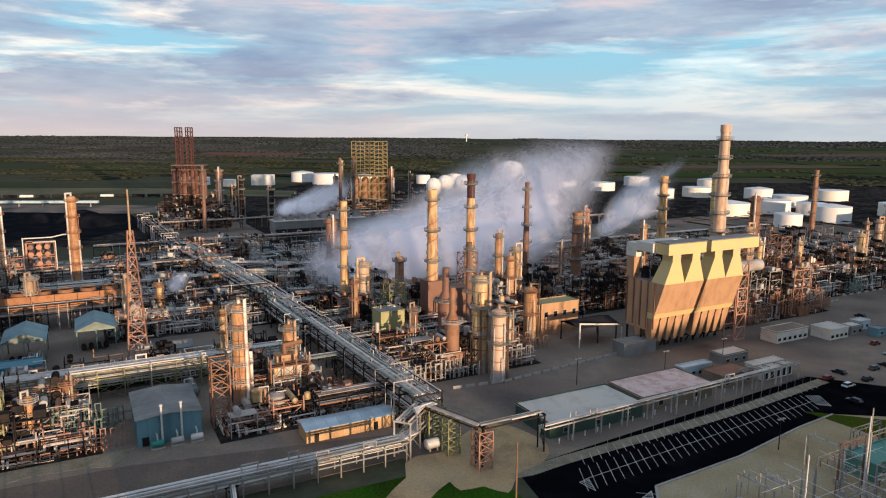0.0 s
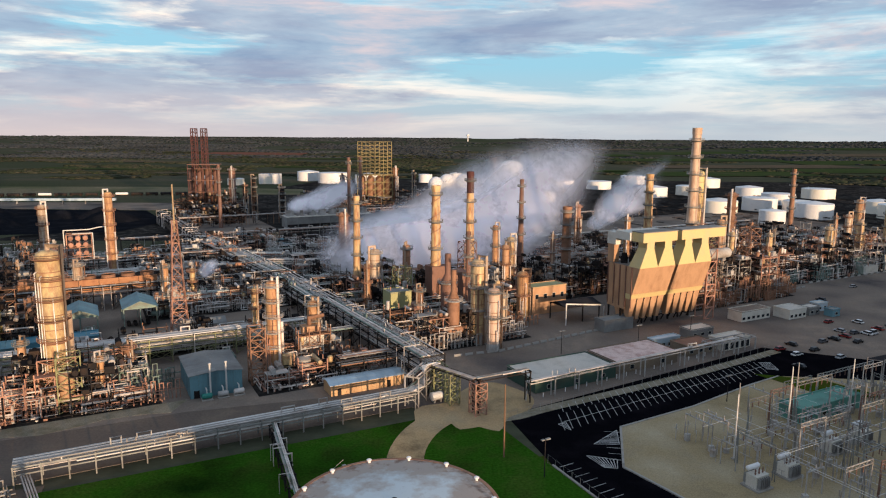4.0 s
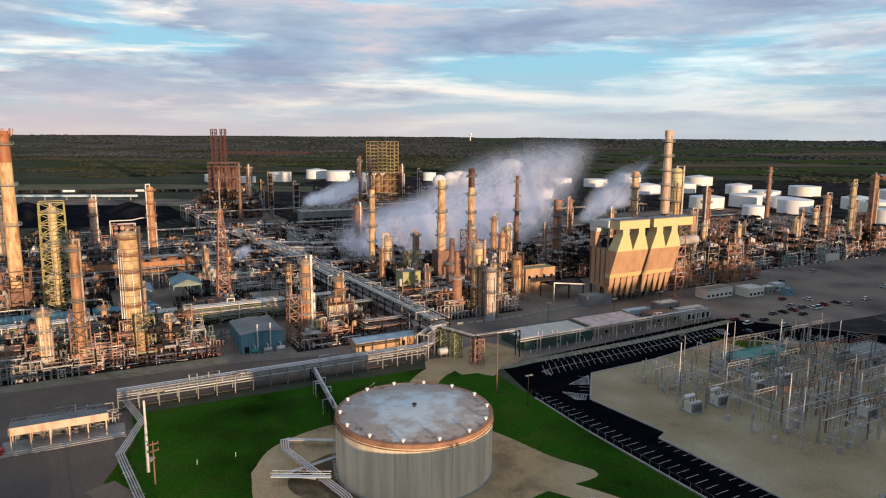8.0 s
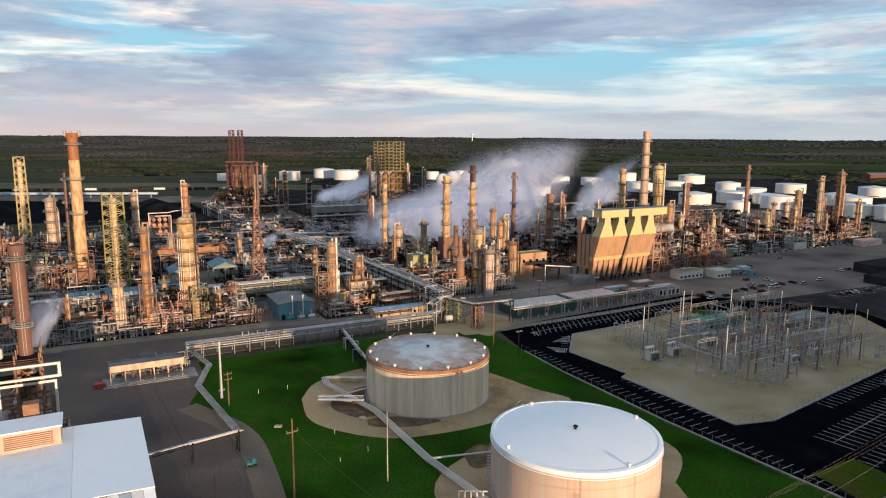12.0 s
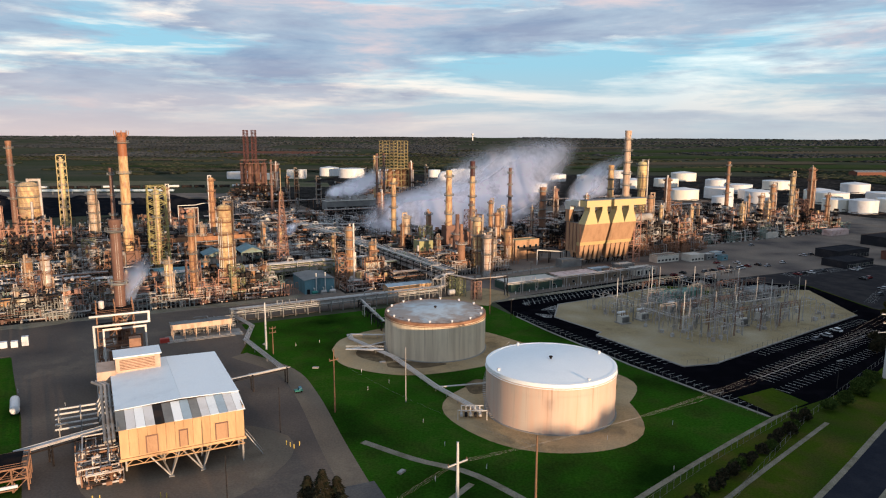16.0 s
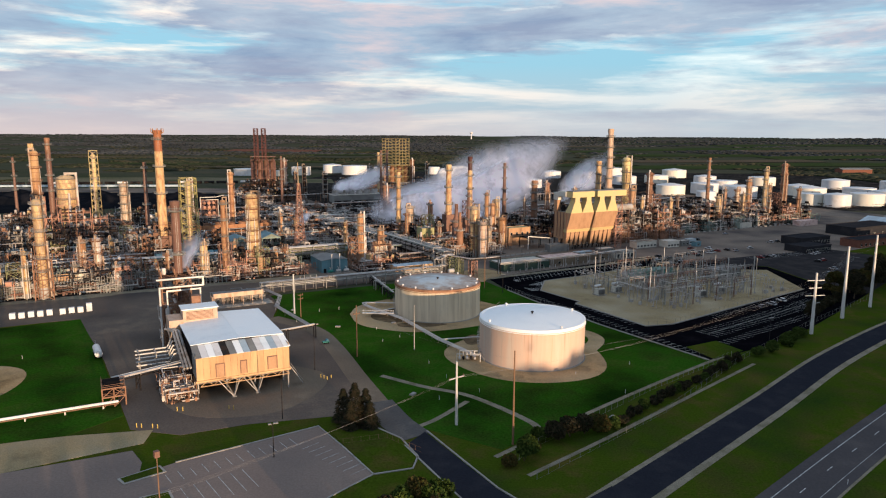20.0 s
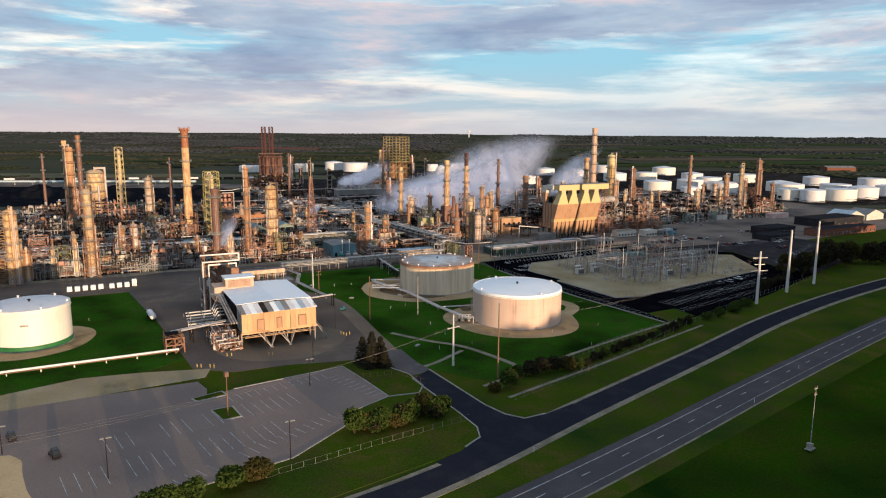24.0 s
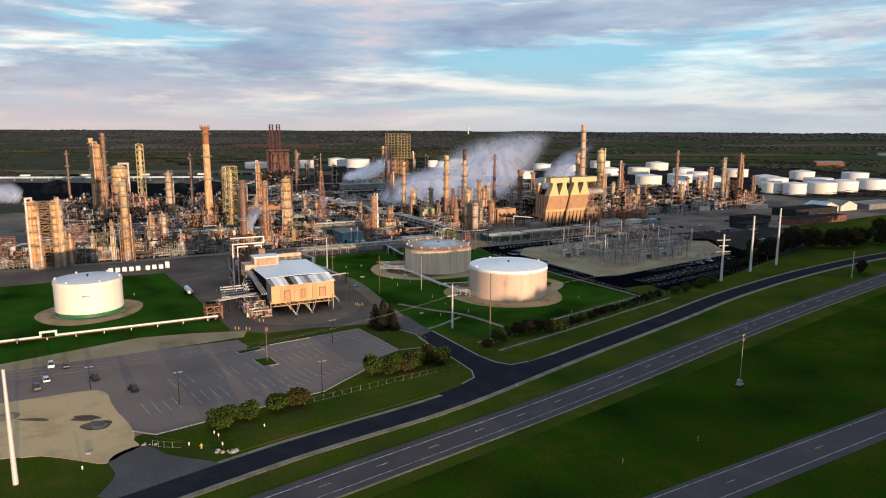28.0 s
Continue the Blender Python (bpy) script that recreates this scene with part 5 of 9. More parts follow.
def shed(m, w, d, h, wall, roof, label, ridge=1.2, category="shed", along="x", panels=True, name="shed", open_front=False, over=0.4, doors=()):
    """A gabled sheet-metal shed: walls of panels, two roof slopes of sheets. Local x: w, y: d."""
    t = thing(name, m, label, category)
    th = 0.12
    walls = (("x", 0, 0, w), ("x", d - th, 0, w), ("y", 0, th, d - th), ("y", w - th, th, d - th))
    if not open_front:
        for axis, o, a, b in walls:
            k = max(1, round((b - a) / 2.4)) if panels else 1
            for i in range(k):
                p, q = a + (b - a) * i / k, a + (b - a) * (i + 1) / k - 0.04
                s = Shape()
                if axis == "x":
                    s.box(p, o, 0, q, o + th, h)
                else:
                    s.box(o, p, 0, o + th, q, h)
                part("wall_panel", s, wall, t)
    else:
        for x in (0.2, w / 2, w - 0.2):
            for y in (0.2, d - 0.2):
                part("post", Shape().beam((x, y, 0), (x, y, h), 0.4), wall, t)
        part("eaves_beam", Shape().box(0, 0, h - 0.5, w, 0.25, h), wall, t)
        part("eaves_beam", Shape().box(0, d - 0.25, h - 0.5, w, d, h), wall, t)
    if ridge and along == "x":
        for x in (0.03, w - 0.03 - th):
            part("gable", Shape().loft([(x, 0, h), (x, d, h), (x, d / 2, h + ridge)], [(x + th, 0, h), (x + th, d, h), (x + th, d / 2, h + ridge)]), wall, t)
    elif ridge:
        for y in (0.03, d - 0.03 - th):
            part("gable", Shape().loft([(0, y, h), (w, y, h), (w / 2, y, h + ridge)], [(0, y + th, h), (w, y + th, h), (w / 2, y + th, h + ridge)]), wall, t)
    la, lb = (w, d) if along == "x" else (d, w)
    k = max(1, round(la / 3.0))
    for i in range(k):
        a, b = -over + (la + 2 * over) * i / k, -over + (la + 2 * over) * (i + 1) / k - 0.05
        for sgn in ((0, 1) if ridge else (0,)):
            if ridge:
                e, r_ = (-over, lb / 2) if sgn == 0 else (lb + over, lb / 2)
                ze = h - over * ridge / (lb / 2)
                quad = [(a, e, ze), (b, e, ze), (b, r_, h + ridge), (a, r_, h + ridge)]
            else:
                quad = [(a, -over, h), (b, -over, h), (b, lb + over, h), (a, lb + over, h)]
            if along != "x":
                quad = [(y, x, z) for x, y, z in quad]
            part("roof_sheet", Shape().loft(quad, [(x, y, z + 0.1) for x, y, z in quad]), roof, t)
    for (x, dw, dh) in doors:
        part("door", Shape().box(x, -0.06, 0.05, x + dw, -0.005, dh), M["dark"], t, "dark door")
    return t


def flat_box(m, w, d, h, wall, roof, label, name="building", category="building", windows=0, wh=(0.9, 2.0), parapet=0.3):
    """A flat-roofed block with a parapet and window openings along its near side."""
    t = thing(name, m, label, category)
    part("wall", Shape().box(0, 0, 0, w, d, h), wall, t)
    part("roof", Shape().box(-0.15, -0.15, h, w + 0.15, d + 0.15, h + 0.15), roof, t)
    s, z = Shape(), h + 0.15
    o, i = [(-0.15, -0.15), (w + 0.15, -0.15), (w + 0.15, d + 0.15), (-0.15, d + 0.15)], [(0.1, 0.1), (w - 0.1, 0.1), (w - 0.1, d - 0.1), (0.1, d - 0.1)]
    s.v += [(x, y, z + q) for q in (0, parapet) for ring in (o, i) for x, y in ring]
    for k in range(4):
        j = (k + 1) % 4
        s.face((k, j, 8 + j, 8 + k))
        s.face((4 + j, 4 + k, 12 + k, 12 + j))
        s.face((8 + k, 8 + j, 12 + j, 12 + k))
    part("parapet", s, wall, t)
    for i in range(windows):
        x = w * (i + 0.5) / windows
        ww = min(1.6, w / windows * 0.6)
        win = part("window", Shape().box(x - ww / 2 - 0.08, -0.07, wh[0] - 0.08, x + ww / 2 + 0.08, -0.004, wh[1] + 0.08), M["offwhite"], t, "pale window frame")
        part("pane", Shape().box(x - ww / 2, -0.09, wh[0], x + ww / 2, -0.071, wh[1]), M["glass"], win)
    return t


# ---- the process units ----
C, S_ = M["column"], M["steel"]
# west row of columns
column(on_site(-91, 52.3), 3.4, 44.5, C, "thick tan jacketed column with caged platforms", 5, 1)
column(on_site(-107.7, 43.5), 1.35, 42.5, C, "slender orange-tan column beside the process road", 3, 2)
column(on_site(-118.1, 46), 2.0, 21.0, C, "short tan vessel column", 2, 3)
column(on_site(-69.1, 229), 1.95, 47.0, C, "tall tan column with looped top pipe", 4, 4)
column(on_site(-146, 226.7), 3.0, 40.3, C, "grey-tan column between pipe racks", 4, 5)
column(on_site(-191.2, 36), 2.2, 47.0, C, "tall orange-lit column with ring platforms", 5, 6)
column(on_site(-199.6, 205), 2.5, 65.0, C, "very tall tan column above pipe racks", 5, 7)
column(on_site(-183.2, 242), 4.6, 46.2, C, "fat banded column with domed top", 4, 8, swell=(22, 6.4))
column(on_site(-174.8, 65.5), 2.0, 23.2, C, "short pale drum column", 2, 9)
column(on_site(-168.0, 66.5), 2.0, 23.4, M["jacket"], "short pale drum column", 2, 10)
column(on_site(-198.5, 39), 0.9, 23, C, "thin tan riser at the front of the unit", 2, 41)
column(on_site(-209, 40), 0.9, 17.5, C, "thin orange column at the front of the unit", 2, 11)
column(on_site(-99.6, 231.5), 1.8, 41.5, C, "slim orange column beside the coke yard", 3, 40)
column(on_site(-29.9, 46.2), 2.1, 31.2, C, "tan column beside the blue shed", 4, 12)
column(on_site(-28.7, 78), 1.2, 22.2, C, "slender tan column", 2, 13)
column(on_site(-13.6, 56.8), 1.9, 20.7, C, "tan column above a boxy heater", 2, 14)
column(on_site(31.9, 111.8), 2.5, 27.0, C, "ochre column in the central unit", 3, 15)
column(on_site(41.0, 177.4), 2.6, 36.7, M["rust"], "rusty column beside the steam", 4, 16)
column(on_site(46.8, 36), 2.3, 23.1, M["vessel"], "smooth tan upright vessel beside the yard road", 1, 17)
column(on_site(46.3, 46), 2.7, 32.0, C, "tan elevated vessel with bent pipes", 2, 18)
column(on_site(78.6, 64.2), 2.4, 21.3, C, "tan upright vessel", 1, 19)
column(on_site(229.7, 111), 2.7, 58.0, M["cream"], "cream column with domed top", 4, 20, swell=(36, 3.5))
column(on_site(301.7, 77), 2.2, 26.0, C, "short ochre column", 2, 21)
column(on_site(387.6, 80), 2.6, 52.1, M["rust"], "tall rusty column", 4, 22)
column(on_site(360.5, 78), 1.7, 47.9, C, "slender tan column", 4, 23)
column(on_site(367, 100), 2.2, 37.3, C, "tan column in the east unit", 4, 24)
column(on_site(340, 90), 1.8, 30, C, "tan column in the east unit", 3, 25)
column(on_site(333, 78), 2.0, 27, C, "tan column in the east unit", 3, 26)
column(on_site(374, 84), 1.4, 33, C, "thin tan column in the east unit", 3, 27)
column(on_site(247.4, 101.7), 2.4, 46.0, M["rust"], "rusty column behind the boiler house", 4, 28)
column(on_site(-52, 145), 1.6, 22, C, "tan column behind the canopies", 2, 29)
column(on_site(-85, 170), 2.0, 21, C, "tan column beside the orange duct", 2, 30)
column(on_site(-237.5, 33), 3.0, 38.0, M["ystack"], "twin ochre tower with cross-braced stair", 3, 32)
column(on_site(-226, 33), 3.0, 38.0, M["ystack"], "twin ochre tower with cross-braced stair", 3, 33)
column(on_site(-221, 36), 1.9, 17, C, "short orange vessel", 1, 34)
lattice(on_site(-231.7, 31.0), 11.5, 11.5, 37, 9, M["ochrerust"], "ochre braced stair tower between twin columns", "stair_tower", "stair tower")
column(on_site(96, 100), 1.8, 30, C, "tan column behind the steam", 3, 36)
column(on_site(200, 180), 2.0, 34, M["rust"], "rusty column in the far unit", 3, 37)

# stacks
stack(on_site(155.8, 47.1), 2.7, 1.8, 80.7, M["stacktan"], "tall tan chimney with rusty platforms", 5, M["stacktan"])
stack(on_site(-130.4, 120), 2.9, 2.2, 78.5, M["ystack"], "tall ochre chimney with rust-stained crown", 1, M["deeprust"], crown=True, base=(4.5, 15))
stack(on_site(-135.6, 164.5), 1.6, 1.0, 57.9, M["brown"], "slender brown chimney", 1)
stack(on_site(-193.4, 260.4), 2.2, 1.7, 72.9, M["brown"], "tall red-brown chimney", 2, M["rust"])
stack(on_site(-203, 240), 2.2, 1.6, 69, M["ystack"], "tall orange chimney", 2)
stack(on_site(75.3, 102.8), 2.3, 1.5, 60.8, M["ystack"], "ochre chimney with dark red tip", 2, M["maroon"])
stack(on_site(50.7, 89.2), 2.4, 1.7, 56.1, M["ystack"], "ochre chimney with spiral strakes", 1, spiral=True, base=(3.4, 22))
stack(on_site(123.4, 132), 1.9, 1.0, 54.4, M["brown"], "dark slender chimney", 2)
stack(on_site(27.1, 121), 2.0, 1.3, 50.0, M["ystack"], "ochre chimney beside the central rack", 2)
stack(on_site(126.5, 402), 2.0, 1.5, 55.5, M["ystack"], "pale far chimney", 1)
stack(on_site(137, 402), 1.5, 1.2, 58, M["brown"], "brown far chimney", 1)
stack(on_site(139.2, 113.3), 2.6, 2.2, 41.2, M["rust"], "rust-red chimney in the central unit", 2)
stack(on_site(246.1, 165), 3.0, 2.2, 52.8, M["ystack"], "orange-tan chimney behind the boiler house", 2)
stack(on_site(378.7, 156.7), 2.0, 1.4, 54.2, M["rust"], "thin rusty chimney", 2)
stack(on_site(58, 74), 1.2, 0.9, 38, M["brown"], "thin brown vent stack", 1)
stack(on_site(66, 120), 1.3, 1.0, 36, M["red"], "red and white vent stack", 1)
stack(on_site(20, 420), 1.6, 1.1, 52, M["brown"], "dark far vent stack", 1)
stack(on_site(-223, 350), 1.3, 0.9, 56, M["brown"], "thin dark far stack", 1)
stack(on_site(100, 330), 1.4, 1.1, 60, M["brown"], "red far chimney", 1)
stack(on_site(230, 330), 1.5, 1.2, 58, M["brown"], "brown far chimney", 1)
stack(on_site(-142.1, -57.8), 1.6, 1.6, 52.2, M["brown"], "plain brown vent stack behind the clad building", 0)

# flare and stair towers
lattice(on_site(-52.4, 96), 6.5, 1.6, 46, 11, M["redlead"], "slender pink-brown lattice flare tower", spike=13)
lattice(on_site(-115.6, 115.5), 10.5, 9.0, 50, 11, M["yellowsteel"], "yellow lattice tower round a column", "column_tower", "lattice tower", width=0.34)
column(on_site(-115.6, 115.5), 1.6, 48, M["cream"], "cream column inside a yellow lattice", 2, 38)
lattice(on_site(-163.7, 276.5), 7, 6, 63, 13, M["cream"], "pale cream lattice tower", "column_tower", "lattice tower", width=0.24)
column(on_site(-163.7, 276.5), 1.4, 60, M["cream"], "cream column inside a lattice", 2, 39)

# open structures full of exchangers, row by row
rng = random.Random(11)
ROWS = (
    (-300, 38, -100, 60, 8, 1, 7), (-300, 63, -100, 74, 9, 2, 4), (-114, 37, -66, 64, 11, 3, 5), (-30, 46, -6, 70, 9, 4, 3),
    (-240, 106, -96, 158, 15, 5, 6), (-240, 170, -90, 236, 14, 6, 8), (-60, 134, 2, 162, 9, 7, 4), (16, 44, 68, 70, 11, 8, 5),
    (16, 80, 104, 134, 13, 9, 8), (152, 44, 225, 82, 19, 10, 8), (226, 60, 410, 102, 14, 11, 10), (108, 88, 226, 136, 13, 12, 7),
    (16, 146, 110, 200, 11, 13, 6), (-62, 170, 2, 300, 9, 14, 6), (230, 112, 410, 180, 12, 15, 7), (-240, 250, -80, 320, 13, 16, 7),
    (16, 212, 200, 300, 11, 17, 7), (-30, 300, 60, 330, 9, 18, 2), (-96, 82, -8, 98, 7, 19, 3), (-38, 30, 4, 44, 5, 20, 2), (110, 146, 300, 200, 11, 21, 6),
)
for u0, v0, u1, v1, top, seed, count in ROWS:
    for k in range(count):
        w = rng.uniform(7, 15)
        d = min(rng.uniform(5, 10), v1 - v0)
        u = u0 + (u1 - u0 - w) * (k + rng.uniform(0.05, 0.95)) / count
        v = rng.uniform(v0, v1 - d)
        h = top * rng.uniform(0.6, 1.15)
        n = max(1, round(h / 4.2))
        mat = rng.choice((M["redlead"], S_, M["dark"], M["rust"], S_, M["ochregreen"], M["redlead"]))
        frame_tower(on_site(u, v), w, d, [h * (i + 1) / n for i in range(n)], mat, "open steel process structure with exchangers and decks", seed * 100 + k)
    area = (u1 - u0) * (v1 - v0)
    for j, mt in enumerate(("dark", "steel", "redlead" if v0 < 75 else "rust")):
        steelwork(u0, v0, u1, v1, top * 1.25, int(min(60, area / (110 if v0 < 150 else 170))) // (1 + j), 900 + seed * 10 + j, M[mt])
    # floor colour holds the shade under the pipes and frames
    slab("unit_floor", [site(u0 - 1, v0 - 1), site(u1 + 1, v0 - 1), site(u1 + 1, v1 + 1), site(u0 - 1, v1 + 1)], 0.06 + 0.001 * seed, M["unitfloor"], "stained concrete unit floor darkened for shade between equipment", "floor")
    for j, (mat, share, txt) in enumerate(((M["steel"] if seed < 3 else M["jacket"], 0.38, "pale jacketed process pipework"), (M["brown"] if seed < 3 else M["redlead"] if v0 < 75 or seed % 3 == 0 else M["galv"], 0.24, "rusty process pipework" if v0 < 75 or seed % 3 == 0 else "grey galvanised process pipework"), (M["dark"], 0.3, "dark process pipework and small equipment"))):
        dens = 0.26 if v0 < 75 else 0.10 if v0 < 190 else 0.055
        pipework(u0, v0, u1, v1, top * 0.9, int(min(900, area * dens * share * 0.8 + 30)), seed * 10 + j, mat, txt, 0.32 if mat != M["dark"] else 0.25)

# pipe racks
# pipes that climb from the low rack to the high bridge, and the braced towers under it
rl = thing("pipe_riser_loop", on_site(0, 0), "white pipes climbing from the low rack to the bridge", "pipe loop")
for k in range(7):
    y = 0.2 + 0.5 * k
    part("pipe", Shape().pipe([(-3.0, y - 0.4, 5.4), (2.2, y + 1.6, 5.4), (2.2 + 0.1 * k, y + 2.0, 10.0 + 0.05 * k), (6.4 + 0.35 * k, 7.6 - 0.2 * k, 10.0 + 0.05 * k), (6.9 + 0.35 * k, 5.0, 10.0 + 0.05 * k)], 0.17, 8), M["galv"] if k % 2 else M["jacket"], rl)
for u, v, w_, mt, txt in ((9.0, 7.0, 4.6, "ochregreen", "yellow-green"), (9.6, -1.4, 3.2, "ochregreen", "yellow-green"), (12.4, -11.2, 3.6, "redlead", "red-brown")):
    lattice(on_site(u, v), w_, w_, 9.3, 4, M[mt], txt + " braced support tower under the pipe bridge", "support_tower", "steel tower", width=0.26)
sv = thing("small_tank", on_site(6.2, 2.0), "small white lying tank at the foot of the pipe bridge", "tank")
part("barrel", Shape().drum((-1.6, 0, 1.8), (1.6, 0, 1.8), 1.25, 14), M["galv"], sv)
part("saddle", Shape().box(-1.2, -1.0, 0, -0.8, 1.0, 1.0), M["concrete"], sv)
part("saddle", Shape().box(0.8, -1.0, 0, 1.2, 1.0, 1.0), M["concrete"], sv)
rack(-99, 1.5, -2, 1.5, [3.4, 5.0], 4.6, 11, "long low pipe rack beside the process road", bay=5.5, seed=1, mat=M["oldsteel"], side=False, brace=False, pipe_mats=(M["jacket"], M["galv"], M["jacket"], M["galv"], M["steel"]))
rack(-2, 1.5, 7, 9.5, [5.0, 9.0], 4.2, 8, "short bend of the pipe rack", bay=5, seed=2, mat=M["steel"])
rack(5.5, 95, 3, 160, [5.0, 7.5, 9.5], 12, 16, "broad central pipe rack between the units", bay=8, seed=41, pipe_mats=(M["jacket"], M["galv"], M["jacket"], M["pipegreen"]))
rack(3, 160, -13, 312, [4.5, 7.0, 9.5], 14, 18, "broad central pipe rack bending towards the cokers", bay=9, seed=42, pipe_mats=(M["jacket"], M["galv"], M["jacket"], M["galv"], M["pipegreen"]))
rack(9, 10, 6, 95, [6.0, 9.0, 11.0], 8.5, 12, "wide central pipe rack running back through the works", bay=8, seed=3, pipe_mats=(M["jacket"], M["galv"], M["jacket"], M["steel"], M["jacket"], M["pipegreen"]))
rack(7, 7, 12.5, -9.8, [9.6], 2.6, 5, "high pipe bridge over the yard road", bay=17, seed=4)
rack(12.5, -10, 30, -10, [9.6], 2.6, 5, "high pipe bridge over the yard road", bay=17, seed=5)
rack(30, -10.3, 122, -7.5, [5.9], 1.9, 4, "long pipe rack beside the black car park", bay=9, seed=6, mat=M["steel"], brace=False, side=False, rmin=0.12, rmax=0.2, pipe_mats=(M["galv"], M["jacket"]))
rack(-150, 77, -8, 77, [4.5, 6.5, 8.5], 6.0, 9, "pipe rack with pale pipes behind the front units", bay=7, seed=7, mat=M["ochregreen"], pipe_mats=(M["jacket"], M["galv"], M["jacket"], M["steel"]))
rack(-240, 104, -142, 104, [6.5], 5.0, 6, "pipe rack through the west units", bay=8, seed=8)
rack(-150, 163, 6, 166, [7.0, 10.0], 6.0, 7, "pipe rack through the west units", bay=8, seed=9)
rack(-130, 241, 6, 243, [7.0, 10.0], 7.0, 8, "pipe rack through the back units", bay=9, seed=10)
rack(12, 75, 110, 75, [6.0, 8.5], 6.0, 7, "pipe rack through the central unit", bay=8, seed=11)
rack(12, 140, 230, 140, [7.0, 10], 6.0, 7, "pipe rack through the central unit", bay=8, seed=12)
rack(170, 85, 420, 85, [6.5, 9], 6.0, 7, "pipe rack through the east units", bay=9, seed=13)
rack(20, 205, 400, 205, [7, 10], 7.0, 8, "pipe rack through the back units", bay=9, seed=14)
rack(-60, 335, 420, 335, [7], 9.0, 9, "pipe rack at the back of the works", bay=10, seed=15)
rack(-14, 60, 9, 60, [8], 4.0, 6, "pipe rack branch to the central rack", bay=7, seed=16)
rack(-42, -0.5, -47, -40, [3.6], 2.2, 4, "low pipe rack across the lawn to the grey tank", bay=6, seed=17, rmin=0.14)
rack(-14, 30, 9, 30, [5.5, 8], 5.0, 6, "pipe rack branch beside the heater", bay=7, seed=18)

WEST, MID, EAST = "pale pipe rack among the west units", "pale pipe rack among the central units", "pale pipe rack among the east units"
for k, (u0, v0, u1, v1, lv, w_, n, lb) in enumerate((
        (-240, 90, -150, 90, (5, 7.5), 5, 7, WEST), (-236, 134, -100, 134, (6, 9), 5, 6, WEST), (-236, 152, -96, 152, (5,), 5, 8, WEST), (-100, 206, -4, 206, (5, 8), 6, 7, WEST), (-104, 226, -8, 222, (6,), 6, 8, WEST),
        (-110, 262, -14, 256, (5, 8), 7, 8, WEST), (-120, 292, -20, 286, (5,), 8, 9, WEST), (-17, 250, 42, 215.6, (8,), 6, 8, MID), (6, 206, 33, 192, (7, 9), 6, 8, MID), (12, 108, 110, 108, (6, 9), 5, 6, MID), (16, 166, 112, 166, (6,), 6, 8, MID),
        (16, 186, 220, 186, (5, 8), 6, 7, MID), (20, 236, 220, 236, (6,), 7, 8, MID), (20, 262, 240, 262, (5,), 8, 9, MID), (118, 112, 228, 112, (6, 9), 5, 6, MID), (232, 120, 412, 120, (6, 9), 6, 7, EAST), (232, 150, 412, 150, (6,), 7, 8, EAST), (236, 180, 412, 180, (5,), 8, 9, EAST),
        (-82, 100, -82, 116, (5,), 4, 5, WEST), (-58, 142, -10, 142, (6, 8), 5, 7, WEST), (-300, 76, -152, 76, (5, 7.5), 5, 8, WEST))):
    inner_rack(u0, v0, u1, v1, lv, w_, n, lb, 800 + k, pipe_mat=M["galv"] if k % 3 == 1 else M["jacket"], mat=M["redlead"] if k % 4 == 3 else M["oldsteel"])

# hairpin banks, lying drums and small tanks between the structures
for k, (u0, v0, u1, v1, n, h, mt) in enumerate((
        (-300, 36, -205, 44, 32, 5.5, "oldsteel"), (-190, 36, -118, 44, 30, 6.5, "oldsteel"), (-300, 40, -100, 52, 90, 8, "oldsteel"), (-114, 38, -66, 48, 14, 6, "redlead"), (-112, 44, -68, 62, 50, 8, "pipegreen"),
        (-300, 62, -180, 74, 60, 8, "pipegreen"), (-28, 44, -2, 56, 18, 6, "rust"), (-10, 22, 6, 34, 10, 4, "steel"), (18, 42, 66, 50, 14, 6, "steel"), (18, 52, 66, 68, 40, 8, "rust"),
        (150, 42, 225, 56, 70, 10, "rust"), (150, 46, 225, 76, 50, 13, "steel"), (230, 60, 408, 74, 80, 8, "pipegreen"), (230, 64, 408, 100, 110, 10, "rust"),
        (-240, 108, -140, 130, 60, 10, "rust"), (20, 82, 100, 100, 60, 9, "pipegreen"), (-60, 136, 0, 160, 40, 7, "jacket"), (110, 90, 220, 130, 60, 11, "rust"))):
    hairpins(u0, v0, u1, v1, n, h, 700 + k, M[mt], "clumps of upright pipe bends in a process unit")
rd = random.Random(33)
for k in range(34):
    u0, v0, u1, v1 = rd.choice(((-290, 42, -110, 72), (-110, 40, -70, 62), (-60, 136, 0, 160), (20, 46, 64, 68), (232, 62, 400, 98), (18, 84, 100, 130), (-230, 110, -100, 150), (-40, 62, -10, 72)))
    mt, word = rd.choice((("rust", "rusty"), ("column", "tan jacketed"), ("jacket", "pale jacketed"), ("pipegreen", "grey-green")))
    saddle_drum(rd.uniform(u0, u1), rd.uniform(v0, v1), rd.uniform(5, 11), rd.uniform(0.8, 1.7), rd.choice((0.9, 0.9, 4.5, 6.0)), M[mt], word + " lying pressure vessel on saddles", rd.choice((0, 90)))
